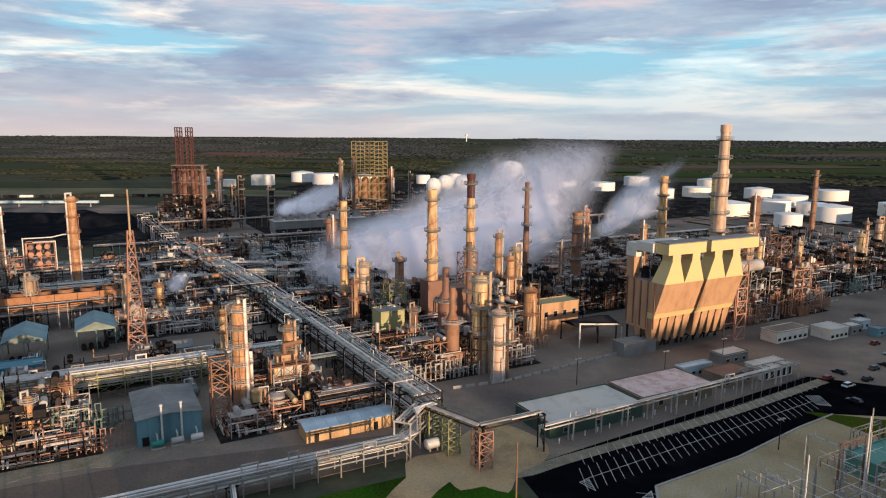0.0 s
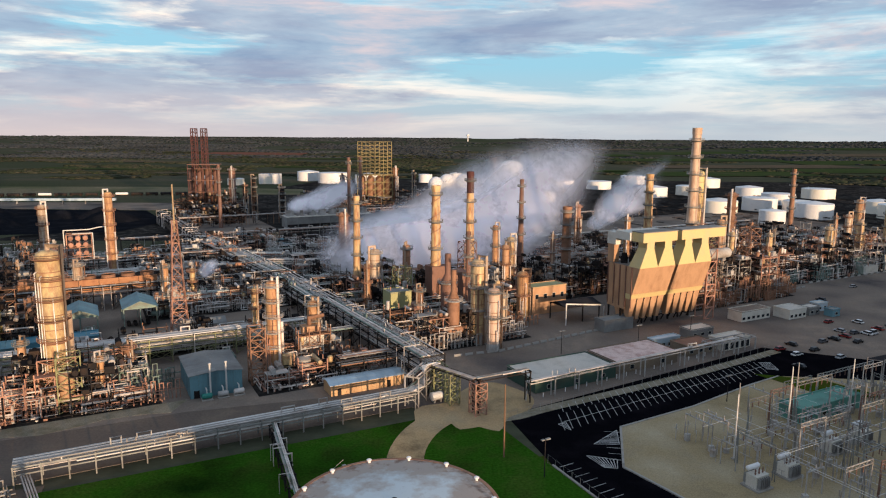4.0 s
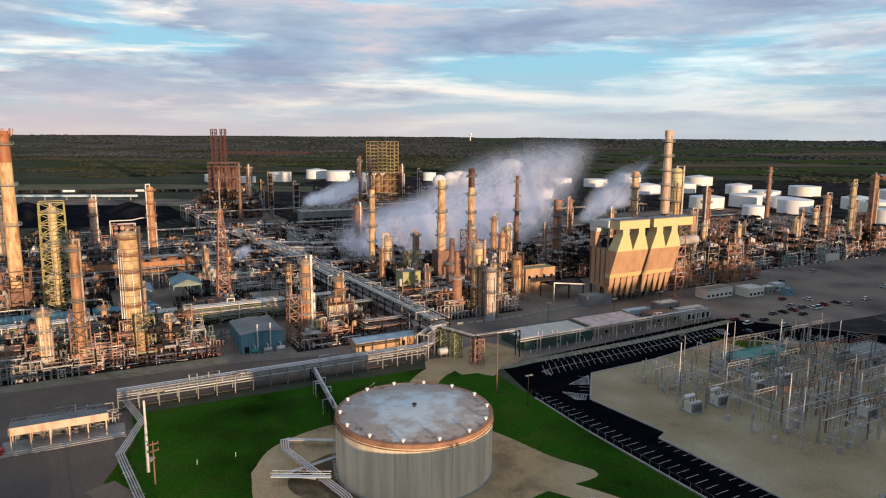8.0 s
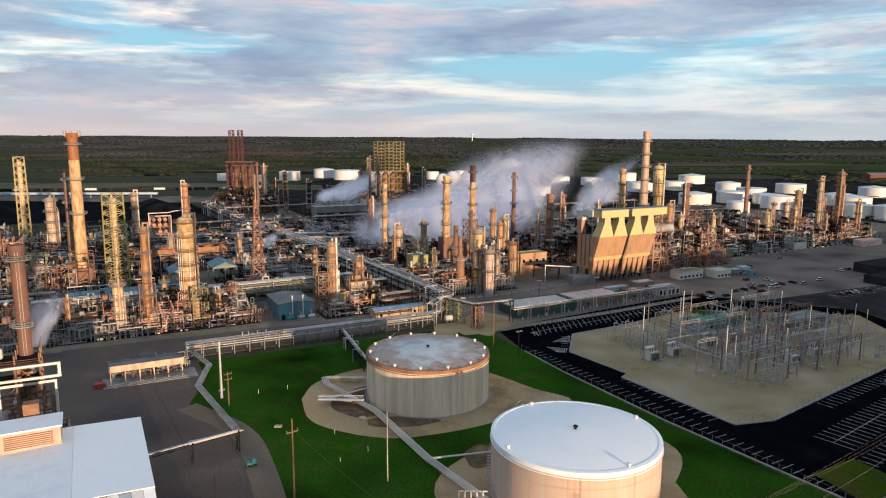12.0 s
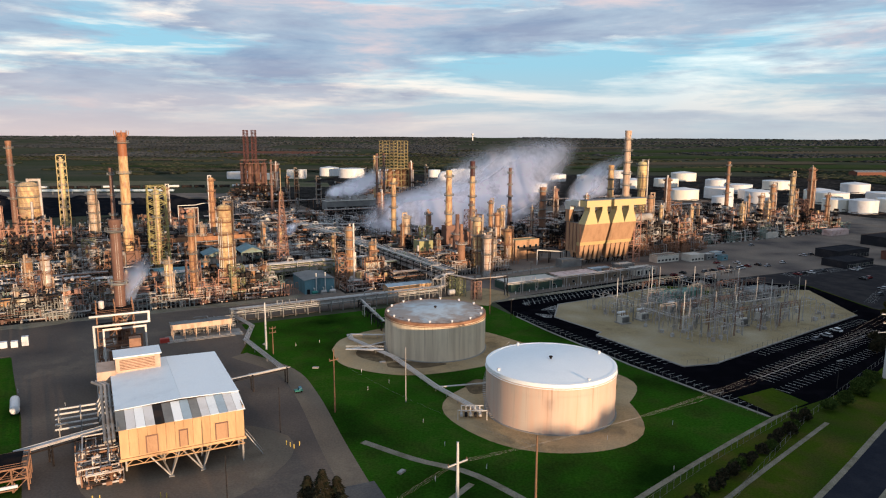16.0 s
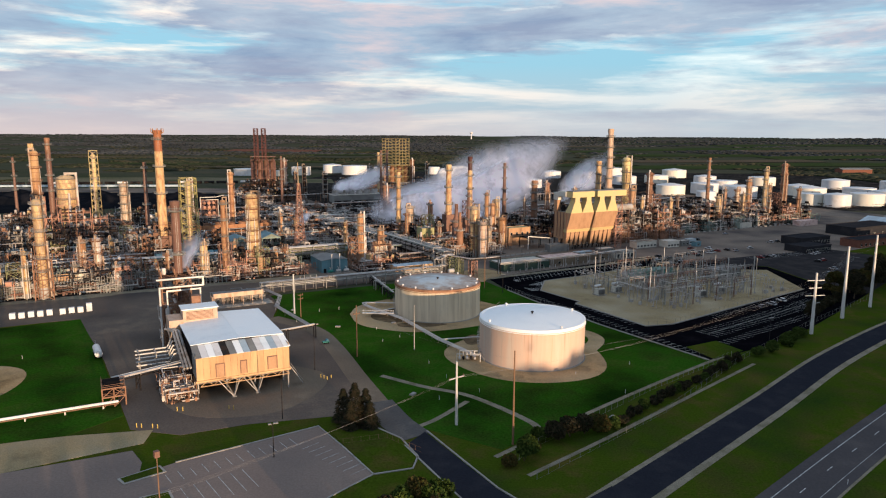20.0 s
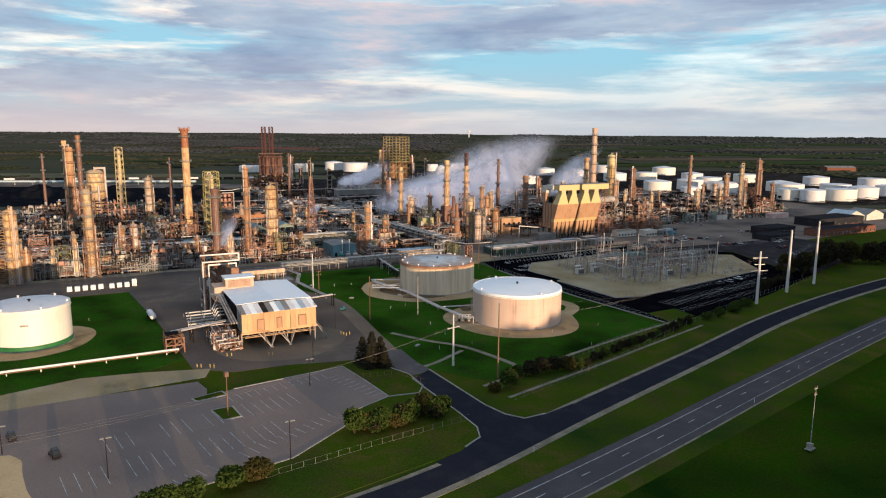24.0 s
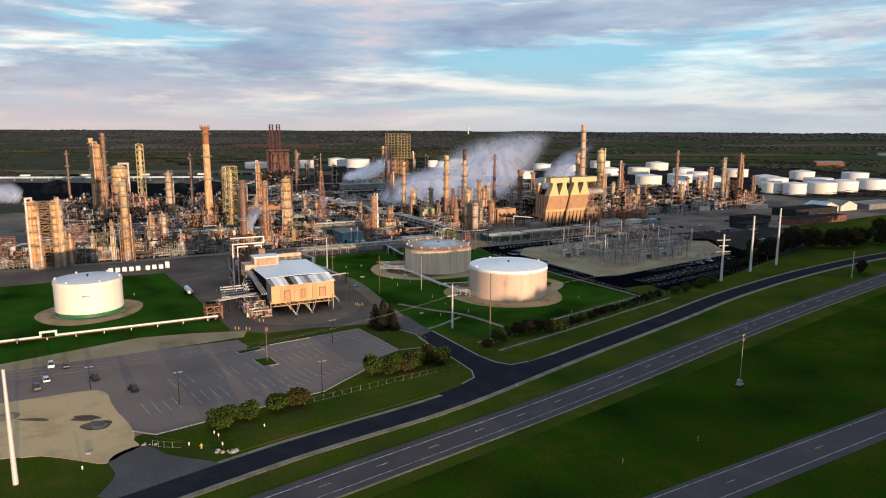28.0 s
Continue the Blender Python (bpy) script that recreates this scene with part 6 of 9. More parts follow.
for k in range(30):
    u0, v0, u1, v1 = rd.choice(((-290, 40, -110, 72), (-290, 38, -190, 50), (-110, 40, -70, 62), (20, 46, 64, 68), (232, 62, 400, 98), (18, 84, 100, 130), (-230, 110, -100, 150), (-40, 40, -6, 60)))
    mt, word = rd.choice((("rust", "rusty"), ("column", "tan jacketed"), ("jacket", "pale jacketed"), ("tan", "tan painted"), ("offwhite", "off-white")))
    small_tank(rd.uniform(u0, u1), rd.uniform(v0, v1), rd.uniform(1.2, 2.6), rd.uniform(5, 12), M[mt], word + " small upright tank among pipes")
small_tank(-22, 40, 2.3, 6.2, M["steel"], "grey upright tank beside the process road")
# more slender columns rising from the west and east units
for k, (u, v, r, h) in enumerate(((-178, 46, 0.8, 14), (-160, 42, 0.9, 13), (-136, 48, 0.9, 16), (-100, 58, 1.0, 18), (-80, 46, 1.0, 14), (-72, 58, 1.3, 13),
        (-160, 116, 1.2, 16), (-110, 200, 1.2, 18), (-40, 150, 1.2, 18), (30, 62, 1.2, 20), (60, 50, 1.0, 17), (88, 92, 1.6, 28), (100, 120, 1.4, 33), (42, 100, 1.7, 30), (22, 96, 1.2, 24),
        (190, 60, 1.8, 38), (206, 66, 1.3, 30), (217, 54, 1.1, 24), (240, 70, 1.5, 27), (262, 84, 1.2, 25), (284, 70, 1.6, 20), (318, 84, 1.1, 31), (352, 66, 1.3, 22), (396, 70, 1.4, 30), (168, 100, 1.6, 36), (128, 110, 1.2, 28))):
    column(on_site(u, v), r, h, M[("column", "rust", "column", "tan")[k % 4]], ("orange-tan", "rusty", "tan", "ochre")[k % 4] + " process column among crowded pipework", 2, 200 + k)
lattice(on_site(-36.5, 41.5), 4.6, 4.6, 18, 5, M["rust"], "rusty stair tower beside the tan column", "stair_tower", "stair tower", width=0.34)
for k, (u, v, w, h) in enumerate(((-252, 50, 7, 16), (-204, 52, 6, 15), (-176, 56, 8, 14), (-144, 44, 6, 13), (-88, 44, 6, 16), (178, 58, 8, 36), (214, 62, 7, 32), (196, 74, 8, 30), (376, 78, 6, 26), (330, 74, 6, 20), (36, 92, 6, 22), (70, 96, 6, 30), (-198, 140, 8, 22), (-150, 150, 7, 18))):
    lattice(on_site(u, v), w, w, h, max(4, int(h / 4)), M[("rust", "ochregreen", "brown")[k % 3]], ("rusty", "ochre green", "brown")[k % 3] + " braced platform tower beside a column", "platform_tower", "steel tower", width=0.3)

for k, (u, v, w_, d_, lv) in enumerate(((-186, 176, 17, 10, (5, 10, 15, 20, 25)), (-168, 184, 9, 9, (5, 10, 15, 20)), (-196, 190, 8, 8, (7, 14, 21)))):
    frame_tower(on_site(u, v), w_, d_, lv, M["redlead"], "rust-red process frame below the fat column", 940 + k, bay=4)
for k, (u, v, w_, h) in enumerate(((-183.2, 242, 13.5, 30), (-191.2, 36.5, 7.5, 19), (-107.7, 43.5, 6, 20), (-199.6, 205, 8, 34), (-130.4, 120, 10, 22), (-174, 60, 9, 17), (-91, 52.3, 9.5, 14), (-152, 46, 7, 15), (-99.6, 231.5, 7, 20), (-216, 60, 9, 20))):
    lattice(on_site(u, v), w_, w_, h, max(3, int(h / 4.5)), M[("redlead", "rust", "brown")[k % 3]], ("red-brown", "rusty", "dark brown")[k % 3] + " braced frame round the foot of a column", "column_frame", "steel frame", width=0.34)
flat_box(on_site(-190, 50), 9, 6, 7, M["orangeclad"], M["rust"], "small orange clad house among the front pipes", "pump_house", "building")
flat_box(on_site(-136, 54), 10, 6, 6, M["redlead"], M["rust"], "small red-brown house among the front pipes", "pump_house", "building")
# the long orange air cooler bank in the west unit
d = thing("air_cooler_bank", on_site(-109, 166), "long orange-brown air cooler bank on posts", "air cooler")
for i in range(7):
    x = i * 8.0
    part("cooler_panel", Shape().box(x, 0, 8.0, x + 7.8, 0.3, 13.4), M["orangerust"], d, "rust-orange side panel")
    part("cooler_post", Shape().beam((x + 0.4, 0.4, 0), (x + 0.4, 0.4, 8.0), 0.45), M["steel"], d)
    part("cooler_post", Shape().beam((x + 0.4, 7.6, 0), (x + 0.4, 7.6, 8.0), 0.45), M["steel"], d)
    part("fan_ring", Shape().lathe([(3.1, 13.3), (2.8, 13.9), (3.0, 14.6), (2.8, 14.6), (2.6, 13.9)], 18, x + 3.9, 4.2, cap=False), M["rust"], d)
part("cooler_deck", Shape().box(0, 0.35, 8.0, 55.8, 8, 13.2), M["dark"], d)
part("walkway", Shape().box(-0.5, -1.3, 7.7, 56, -0.05, 7.85).pipe([(-0.5, -1.3, 8.9), (56, -1.3, 8.9)], 0.06, 5), M["steel"], d)
d = thing("exchanger_stack", on_site(-96, 241), "rusty frame of stacked exchangers with round orange ends", "steel structure")
for x in (0, 6, 12, 18):
    for y in (0, 7):
        part("post", Shape().beam((x, y, 0), (x, y, 24 if x > 5 else 17), 0.4), M["redlead"], d)
for z in (6, 12, 17, 24):
    s = Shape()
    for y in (0, 7):
        s.beam((0 if z < 20 else 6, y, z), (18, y, z), 0.4)
    for x in (0, 6, 12, 18):
        if z < 20 or x > 5:
            s.beam((x, 0, z), (x, 7, z), 0.35)
    part("floor_framing", s, M["redlead"], d, kind="stuff")
for z in (14, 18.5, 22):
    for x in (8, 11.5, 15):
        part("exchanger", Shape().drum((x, -0.6, z), (x, 7.6, z), 1.25, 16, 0.2), M["redlead"], d, "orange-ended exchanger shell")
for z, x in ((14, 2), (14, 4.6)):
    part("exchanger", Shape().drum((x, -0.6, z), (x, 7.6, z), 1.1, 16, 0.2), M["redlead"], d, "orange-ended exchanger shell")
part("riser_pipe", Shape().pipe([(5, -0.6, 0.2), (5, -0.6, 26.5), (17, -0.6, 26.5), (22, -0.6, 27.5), (27, 0, 27.5)], 0.3, 8), M["galv"], d, "pale pipe looping over the frame")
part("riser_pipe", Shape().pipe([(18.6, -0.6, 0.2), (18.6, -0.6, 24.5), (9, -0.6, 24.5)], 0.24, 8), M["galv"], d)

# ---- boiler house with hoppers ----
b = thing("boiler_house", on_site(109.5, 31.5), "ochre clad boiler house with inverted funnels and ash hoppers", "boiler house")
DEEP = 15.5
for k in range(2):
    x0 = k * 20.6
    x1 = x0 + 19.0
    # the front leans out towards its top
    part("casing", Shape().loft([(x0, 1.4, 14.6), (x1, 1.4, 14.6), (x1, DEEP, 14.6), (x0, DEEP, 14.6)], [(x0, -2.4, 25.8), (x1, -2.4, 25.8), (x1, DEEP, 25.8), (x0, DEEP, 25.8)]), M["tan"], b, "tan sheet casing leaning out towards its top")
    part("casing_sill", Shape().loft([(x0 - 0.1, 2.4, 12.6), (x1 + 0.1, 2.4, 12.6), (x1 + 0.1, 5, 12.6), (x0 - 0.1, 5, 12.6)], [(x0 - 0.1, 1.1, 14.7), (x1 + 0.1, 1.1, 14.7), (x1 + 0.1, 5, 14.7), (x0 - 0.1, 5, 14.7)]), M["cream"], b, "pale lower girder")
    for j in range(2):
        a0 = x0 + 0.1 + j * 9.45
        a1 = a0 + 9.4
        mid = (a0 + a1) / 2
        lo = [(a0, -2.3, 25.8), (a1, -2.3, 25.8), (a1, 4.0, 25.8), (a0, 4.0, 25.8)]
        hi = [(mid - 1.9, -2.6, 33.6), (mid + 1.9, -2.6, 33.6), (mid + 1.9, 2.2, 33.6), (mid - 1.9, 2.2, 33.6)]
        part("funnel", Shape().loft(lo, hi), M["cream"], b, "cream inverted funnel")
        part("funnel_neck", Shape().box(mid - 1.9, -2.6, 33.6, mid + 1.9, 2.2, 36.0), M["cream"], b)
    for j in range(5):
        a0 = x0 + 0.2 + j * 3.74
        mid = a0 + 1.8
        for row in (0, 1):
            y0 = 2.4 + row * 5.4
            lo = [(mid - 0.7, y0 + 1.8, 3.4), (mid + 0.7, y0 + 1.8, 3.4), (mid + 0.7, y0 + 3.4, 3.4), (mid - 0.7, y0 + 3.4, 3.4)]
            hi = [(a0, y0, 12.6), (a0 + 3.6, y0, 12.6), (a0 + 3.6, y0 + 5.2, 12.6), (a0, y0 + 5.2, 12.6)]
            part("ash_hopper", Shape().loft(lo, hi), M["tan"], b, "tapered ash hopper")
        part("hopper_brace", Shape().beam((mid + 1.85, 2.3, 12.5), (mid + 0.2, 7.6, 0.4), 0.42), M["dark"], b, "raking dark strut")
    part("top_duct", Shape().box(x0 + 0.6, -2.8, 36.0, x1 - 0.3 + k * 7, 3.4, 39.8), M["cream"], b, "cream box duct across the roof")
    part("duct_ridge", Shape().box(x0 + 0.4, -3.0, 39.8, x1 - 0.1 + k * 7, 3.6, 40.15), M["greyroof"], b)
    for x in (x0 + 0.4, x0 + 6.5, x0 + 12.4, x1 - 0.4):
        for y in (8, DEEP - 0.5):
            part("leg", Shape().beam((x, y, 0), (x, y, 12.8), 0.55), M["dark"], b)
    part("roof_deck", Shape().box(x0, 4.2, 25.85, x1, DEEP, 26.2), M["greyroof"], b)
    for j in range(4):
        part("roof_fan", Shape().lathe([(1.5, 26.2), (1.5, 28.4), (1.1, 29.0), (1.1, 30.2)], 14, x0 + 2.6 + j * 4.6, 9.5), M["dark"], b, "dark roof fan")
for j in range(5):
    part("side_rib", Shape().box(-0.35, 1.6 + j * 3.4, 9, -0.02, 2.0 + j * 3.4, 25.6), M["brown"], b)
part("side_wall", Shape().box(-0.08, 5.2, 8, -0.01, DEEP, 14.6), M["tan"], b)
part("roof_rail", Shape().pipe([(0, 4.4, 27.4), (0, DEEP, 27.4), (39.6, DEEP, 27.4)], 0.09, 5).pipe([(0, 4.4, 26.8), (0, DEEP, 26.8), (39.6, DEEP, 26.8)], 0.08, 5), M["dark"], b)
part("return_duct", Shape().box(-0.5, 11.5, 33.5, 3.5, DEEP + 1, 38.5).box(-0.5, 3.5, 36.2, 3.4, 11.6, 39.4).box(3.6, 12, 36.2, 24, DEEP + 0.6, 38.6), M["offwhite"], b, "weathered pale duct round the roof")
part("duct_leg", Shape().box(-0.5, 12.2, 26.2, 2.2, DEEP + 0.4, 33.6), M["tan"], b)
part("catwalk", Shape().box(-0.5, 6.2, 3.0, 40.2, 7.4, 3.2).pipe([(-0.5, 6.2, 4.2), (40.2, 6.2, 4.2)], 0.06, 5), M["dark"], b)
part("cross_duct", Shape().drum((41.5, 5, 27), (58, 5, 27), 2.2), M["steel"], b, "grey round flue duct")
s = Shape()
for i in range(6):
    # rusty stair bay against the end wall
    s.beam((40.2, 0, i * 5), (45.5, 0, i * 5), 0.4).beam((40.2, 5, i * 5), (45.5, 5, i * 5), 0.4).beam((40.4, 0, i * 5), (45.3, 0, i * 5 + 5), 0.3)
for x in (40.2, 45.5):
    for y in (0, 5):
        s.beam((x, y, 0), (x, y, 30), 0.45)
part("stair_bay", s, M["redlead"], b, "red-brown stair bay", kind="stuff")

# ---- cokers and far plant ----
def coker(m, w, d, base_h, top_h, mat, label, seed, drums=4, derricks=2):
    t = thing("coker_structure", m, label, "coker")
    for i in range(drums):
        x = w * (i + 0.5) / drums
        part("coke_drum", Shape().lathe([(0.6, 6), (w / drums * 0.42, 14), (w / drums * 0.42, base_h - 3), (0.8, base_h)], 18, x, d / 2), M["rust"], t, "rusty coke drum")
    for x in [w * i / 4 for i in range(5)]:
        for y in (0, d):
            part("post", Shape().beam((x, y, 0), (x, y, base_h), 0.8), mat, t)
    for z in [base_h * k / 5 for k in range(1, 6)]:
        s = Shape()
        for y in (0, d):
            s.beam((0, y, z), (w, y, z), 0.7)
        for i in range(5):
            s.beam((w * i / 4, 0, z), (w * i / 4, d, z), 0.6)
        for i in range(4):
            s.beam((w * i / 4, 0, z - base_h / 5), (w * (i + 1) / 4, 0, z), 0.45)
        part("floor_framing", s, mat, t, kind="stuff")
    part("top_deck", Shape().box(-1, -1, base_h, w + 1, d + 1, base_h + 0.8), mat, t)
    for k in range(derricks):
        x0, x1 = w * k / derricks + 0.6, w * (k + 1) / derricks - 0.6
        s = Shape()
        n = 9
        for x in (x0, x0 * 0.75 + x1 * 0.25, (x0 + x1) / 2, x0 * 0.25 + x1 * 0.75, x1):
            for y in (1, d - 1):
                s.beam((x, y, base_h), (x, y, top_h), 0.42)
        for i in range(1, n + 1):
            z = base_h + (top_h - base_h) * i / n
            z0 = base_h + (top_h - base_h) * (i - 1) / n
            for y in (1, d - 1):
                s.beam((x0, y, z), (x1, y, z), 0.34)
                s.beam((x0, y, z0), ((x0 + x1) / 2, y, z), 0.24)
                s.beam((x1, y, z0), ((x0 + x1) / 2, y, z), 0.24)
            for x in (x0, x1):
                s.beam((x, 1, z), (x, d - 1, z), 0.5)
        part("derrick", s, mat, t, "open lattice drilling derrick", kind="stuff")
    return t


coker(pose(-88, 690, 0, 0, 0, 6), 36, 14, 36, 70, M["lattice"], "coker with ochre lattice derricks", 1)


def twin_derrick():
    t = thing("coker_structure", pose(-238, 634, 0, 0, 0, 8), "dark coker with tall maroon twin derrick", "coker")
    for x0 in (0.5, 9.6):
        s = Shape()
        for x in (x0, x0 + 4.2):
            for y in (1, 9):
                s.beam((x, y, 44), (x, y, 82), 0.85)
        n = 10
        for k in range(1, n + 1):
            za, zb = 44 + 38 * (k - 1) / n, 44 + 38 * k / n
            for y in (1, 9):
                s.beam((x0, y, zb), (x0 + 4.2, y, zb), 0.6)
                s.beam((x0, y, za), (x0 + 4.2, y, zb), 0.3)
            for x in (x0, x0 + 4.2):
                s.beam((x, 1, zb), (x, 9, zb), 0.55)
        part("derrick", s, M["maroon"], t, "dense maroon lattice derrick", kind="stuff")
    for i in range(4):
        part("coke_drum", Shape().lathe([(1, 5), (3.4, 12), (3.4, 42), (1, 46)], 18, -1 + i * 7.5, 6), M["brown"], t, "brown coke drum")
    for z in (12, 22, 33, 44, 48):
        part("deck", Shape().box(-4, -2, z, 25, 14, z + 0.7), M["brown"], t)
    for x in (-3.5, 3, 10, 17, 24):
        part("post", Shape().beam((x, -1.5, 0), (x, -1.5, 48), 0.6), M["maroon"], t)
    s = Shape()
    for za, zb in ((0, 12), (12, 22), (22, 33), (33, 44)):
        for xa, xb in ((-3.5, 10), (10, 24)):
            s.beam((xa, -1.5, za), (xb, -1.5, zb), 0.45)
    part("bracing", s, M["maroon"], t, kind="stuff")
    return t


twin_derrick()
for k, (x, y, r, h, mt) in enumerate(((-205, 650, 3.2, 45, "brown"), (-190, 640, 2, 30, "dark"), (-170, 600, 2, 40, "dark"), (-150, 620, 2.5, 30, "dark"), (-50, 700, 3, 44, "rust"), (-30, 690, 2, 40, "dark"), (-105, 700, 2.5, 36, "dark"))):
    column(pose(x, y, 0), r, h, M[mt], "dark far process column", 3, 60 + k)
for k, (u0, v0, u1, v1, top) in enumerate(((-4, 492, 60, 545, 16), (110, 470, 260, 540, 16), (0, 442, 46, 480, 10))):
    for j, mt in enumerate(("dark", "steel", "redlead" if v0 < 75 else "rust")):
        pipework(u0, v0, u1, v1, top, 330, 300 + k * 10 + j, M[mt], "dark far process pipework", 0.6)
    for j in range(6):
        u = u0 + (u1 - u0 - 12) * j / 6 + rng.uniform(0, 6)
        frame_tower(on_site(u, rng.uniform(v0, v1 - 12)), rng.uniform(10, 18), 10, [top * 0.4, top * 0.8, top * 1.2], M["dark"], "dark far steel structure", 400 + k * 10 + j)

# cooling tower row with fan shrouds
ct = thing("cooling_tower", on_site(62, 369), "long grey cooling tower with a row of fan shrouds", "cooling tower")
for i in range(8):
    part("cell_wall", Shape().box(i * 9, 0, 3, i * 9 + 8.9, 16, 12), M["greyroof"], ct)
    part("louvre_bay", Shape().box(i * 9 + 0.3, -0.3, 0.5, i * 9 + 8.6, -0.02, 6.0), M["dark"], ct)
    part("fan_shroud", Shape().lathe([(3.8, 12), (3.2, 13.5), (3.5, 16.5), (3.2, 16.5), (3.0, 13.5)], 20, i * 9 + 4.5, 8, cap=False), M["steel"], ct, "round fan shroud")
part("deck_edge", Shape().box(-0.3, -0.5, 11.6, 72.3, 16.5, 12.05), M["paleroof"], ct)
part("basin", Shape().box(-0.5, -1, 0, 72.5, 17, 0.5), M["concrete"], ct)


# ---- clad building on stilts beside the lawn ----
def stilt_building():
    t = thing("treatment_building", on_site(-146.5, -128), "ochre clad building on steel stilts with striped sheet roof", "building")
    w, d, z0, z1 = 27.0, 8.2, 6.5, 13.3
    n = 14
    for i in range(n):
        a, b = w * i / n, w * (i + 1) / n - 0.05
        part("wall_panel", Shape().box(a, 0, z0, b, 0.15, z1), M["orangeclad"], t)
    for i in range(6):
        a, b = 0.15 + (d - 0.15) * i / 6, 0.15 + (d - 0.15) * (i + 1) / 6 - 0.05
        part("wall_panel", Shape().box(0, a, z0, 0.15, b, z1 + 0.9), M["greyroof"], t)
        part("wall_panel", Shape().box(w - 0.15, a, z0, w, b, z1 + 0.9), M["orangeclad"], t)
    part("floor", Shape().box(0.2, 0.2, z0, w - 0.2, d, z0 + 0.4), M["steel"], t)
    part("sill_beam", Shape().box(-0.3, -0.3, z0 - 0.6, w + 0.3, 0.3, z0 - 0.02), M["orangeclad"], t)
    tones = [M["greyroof"], M["white"], M["cleanwhite"], M["white"], M["dark"], M["greyroof"], M["cleanwhite"], M["bluegrey"], M["greyroof"], M["white"], M["paleblue"], M["bluegrey"], M["white"], M["cleanwhite"]]
    k = len(tones)
    for i in range(k):
        a, b = -0.4 + (w + 0.8) * i / k, -0.4 + (w + 0.8) * (i + 1) / k - 0.06
        lo = [(a, -0.4, z1), (b, -0.4, z1), (b, d - 0.4, z1 + 1.65), (a, d - 0.4, z1 + 1.65)]
        part("roof_sheet", Shape().loft(lo, [(x, y, z + 0.12) for x, y, z in lo]), tones[i], t, "sheet of an odd colour")
    for x, ww in ((5.5, 2.2), (12.5, 1.6), (20.5, 2.6)):
        dr = part("loading_door", Shape().box(x, -0.08, z0 + 0.4, x + ww, -0.005, z0 + 4.2), M["tan"], t, "darker sheet door")
        part("door_frame", Shape().box(x - 0.2, -0.12, z0 + 4.2, x + ww + 0.2, -0.004, z0 + 4.5), M["brown"], dr)
        for jx in (x - 0.2, x + ww):
            part("door_jamb", Shape().box(jx, -0.14, z0 + 0.4, jx + 0.22, -0.003, z0 + 4.5), M["brown"], dr)
    # rear hall with the large pale roof
    y0, y1, zr = d + 0.2, 42.0, 15.0
    for i in range(9):
        a, b = y0 + (y1 - y0) * i / 9, y0 + (y1 - y0) * (i + 1) / 9 - 0.05
        part("hall_panel", Shape().box(0, a, 0.1, 0.2, b, zr), M["dark"], t)
        part("hall_panel", Shape().box(w - 0.2, a, 0.1, w, b, zr), M["brick"], t)
    part("hall_back", Shape().box(0, y1, 0.1, w, y1 + 0.2, zr), M["greyroof"], t)
    part("hall_front", Shape().box(0.2, y0 - 0.1, z0, w - 0.2, y0 + 0.1, zr), M["brick"], t)
    for i in range(5):
        for s0, tone in ((0, M["cleanwhite"]), (1, M["paleblue"])):
            x0, x1 = (w * 0.52, w + 0.4) if s0 == 0 else (-0.4, w * 0.52 - 0.04)
            a, b = y0 - 1.0 + (y1 - y0 + 1.4) * i / 5, y0 - 1.0 + (y1 - y0 + 1.4) * (i + 1) / 5 - 0.03
            ridge, eave = zr + 0.55, zr + 0.12
            za, zb = (ridge, eave) if s0 == 0 else (eave, ridge)
            lo = [(x0, a, za), (x1, a, zb), (x1, b, zb), (x0, b, za)]
            part("roof_sheet", Shape().loft(lo, [(x, y, z + 0.14) for x, y, z in lo]), tone, t, "large pale roof sheet")
    pent = part("penthouse", Shape().box(1.0, 34.2, zr + 0.3, 12, 41, zr + 4.4), M["vessel"], t, "weathered tan roof penthouse")
    for i in range(7):
        part("louvre_slat", Shape().box(2.0, 34.06, zr + 1.0 + 0.42 * i, 10.6, 34.19, zr + 1.18 + 0.42 * i), M["rust"], pent)
    part("penthouse_roof", Shape().box(0.6, 33.8, zr + 4.4, 12.4, 41.4, zr + 4.7), M["paleblue"], pent)
    part("low_annex", Shape().box(-3.5, 33, zr - 4.0, 0.9, 42, zr + 1.6), M["vessel"], t, "tan annex below the penthouse")
    part("roof_vent", Shape().box(5, 42.4, zr - 1, 8, 45, zr + 7), M["rust"], t, "rusty roof vent box")
    # two splayed strut groups under the floor truss, straight posts behind
    for x in (10.2, 17.2):
        for dx, y in ((-4.4, 0.6), (2.2, 0.6), (-2.6, 5.5), (2.6, 5.5)):
            part("strut", Shape().beam((x, 0.2, 0.2), (x + dx, y, z0 - 0.5), 0.3), M["steel"], t, "splayed steel strut")
        part("column_foot", Shape().box(x - 0.6, -0.4, 0, x + 0.6, 0.8, 0.35), M["concrete"], t)
    for x in (1.2, 9.5, 18.0, 26.8):
        part("post", Shape().beam((x, 7.5, 0), (x, 7.5, z0), 0.4), M["steel"], t)
    part("post", Shape().beam((26.6, 0.6, 0), (26.6, 0.6, z0), 0.4), M["steel"], t)
    s = Shape()
    for i in range(14):
        s.beam((1 + i * 1.86, 0.4, z0 - (0.5 if i % 2 else 2.0)), (2.86 + i * 1.86, 0.4, z0 - (2.0 if i % 2 else 0.5)), 0.16)
    s.beam((1, 0.4, z0 - 2.0), (27, 0.4, z0 - 2.0), 0.22)
    part("floor_truss", s, M["orangeclad"], t, "ochre floor truss", kind="stuff")
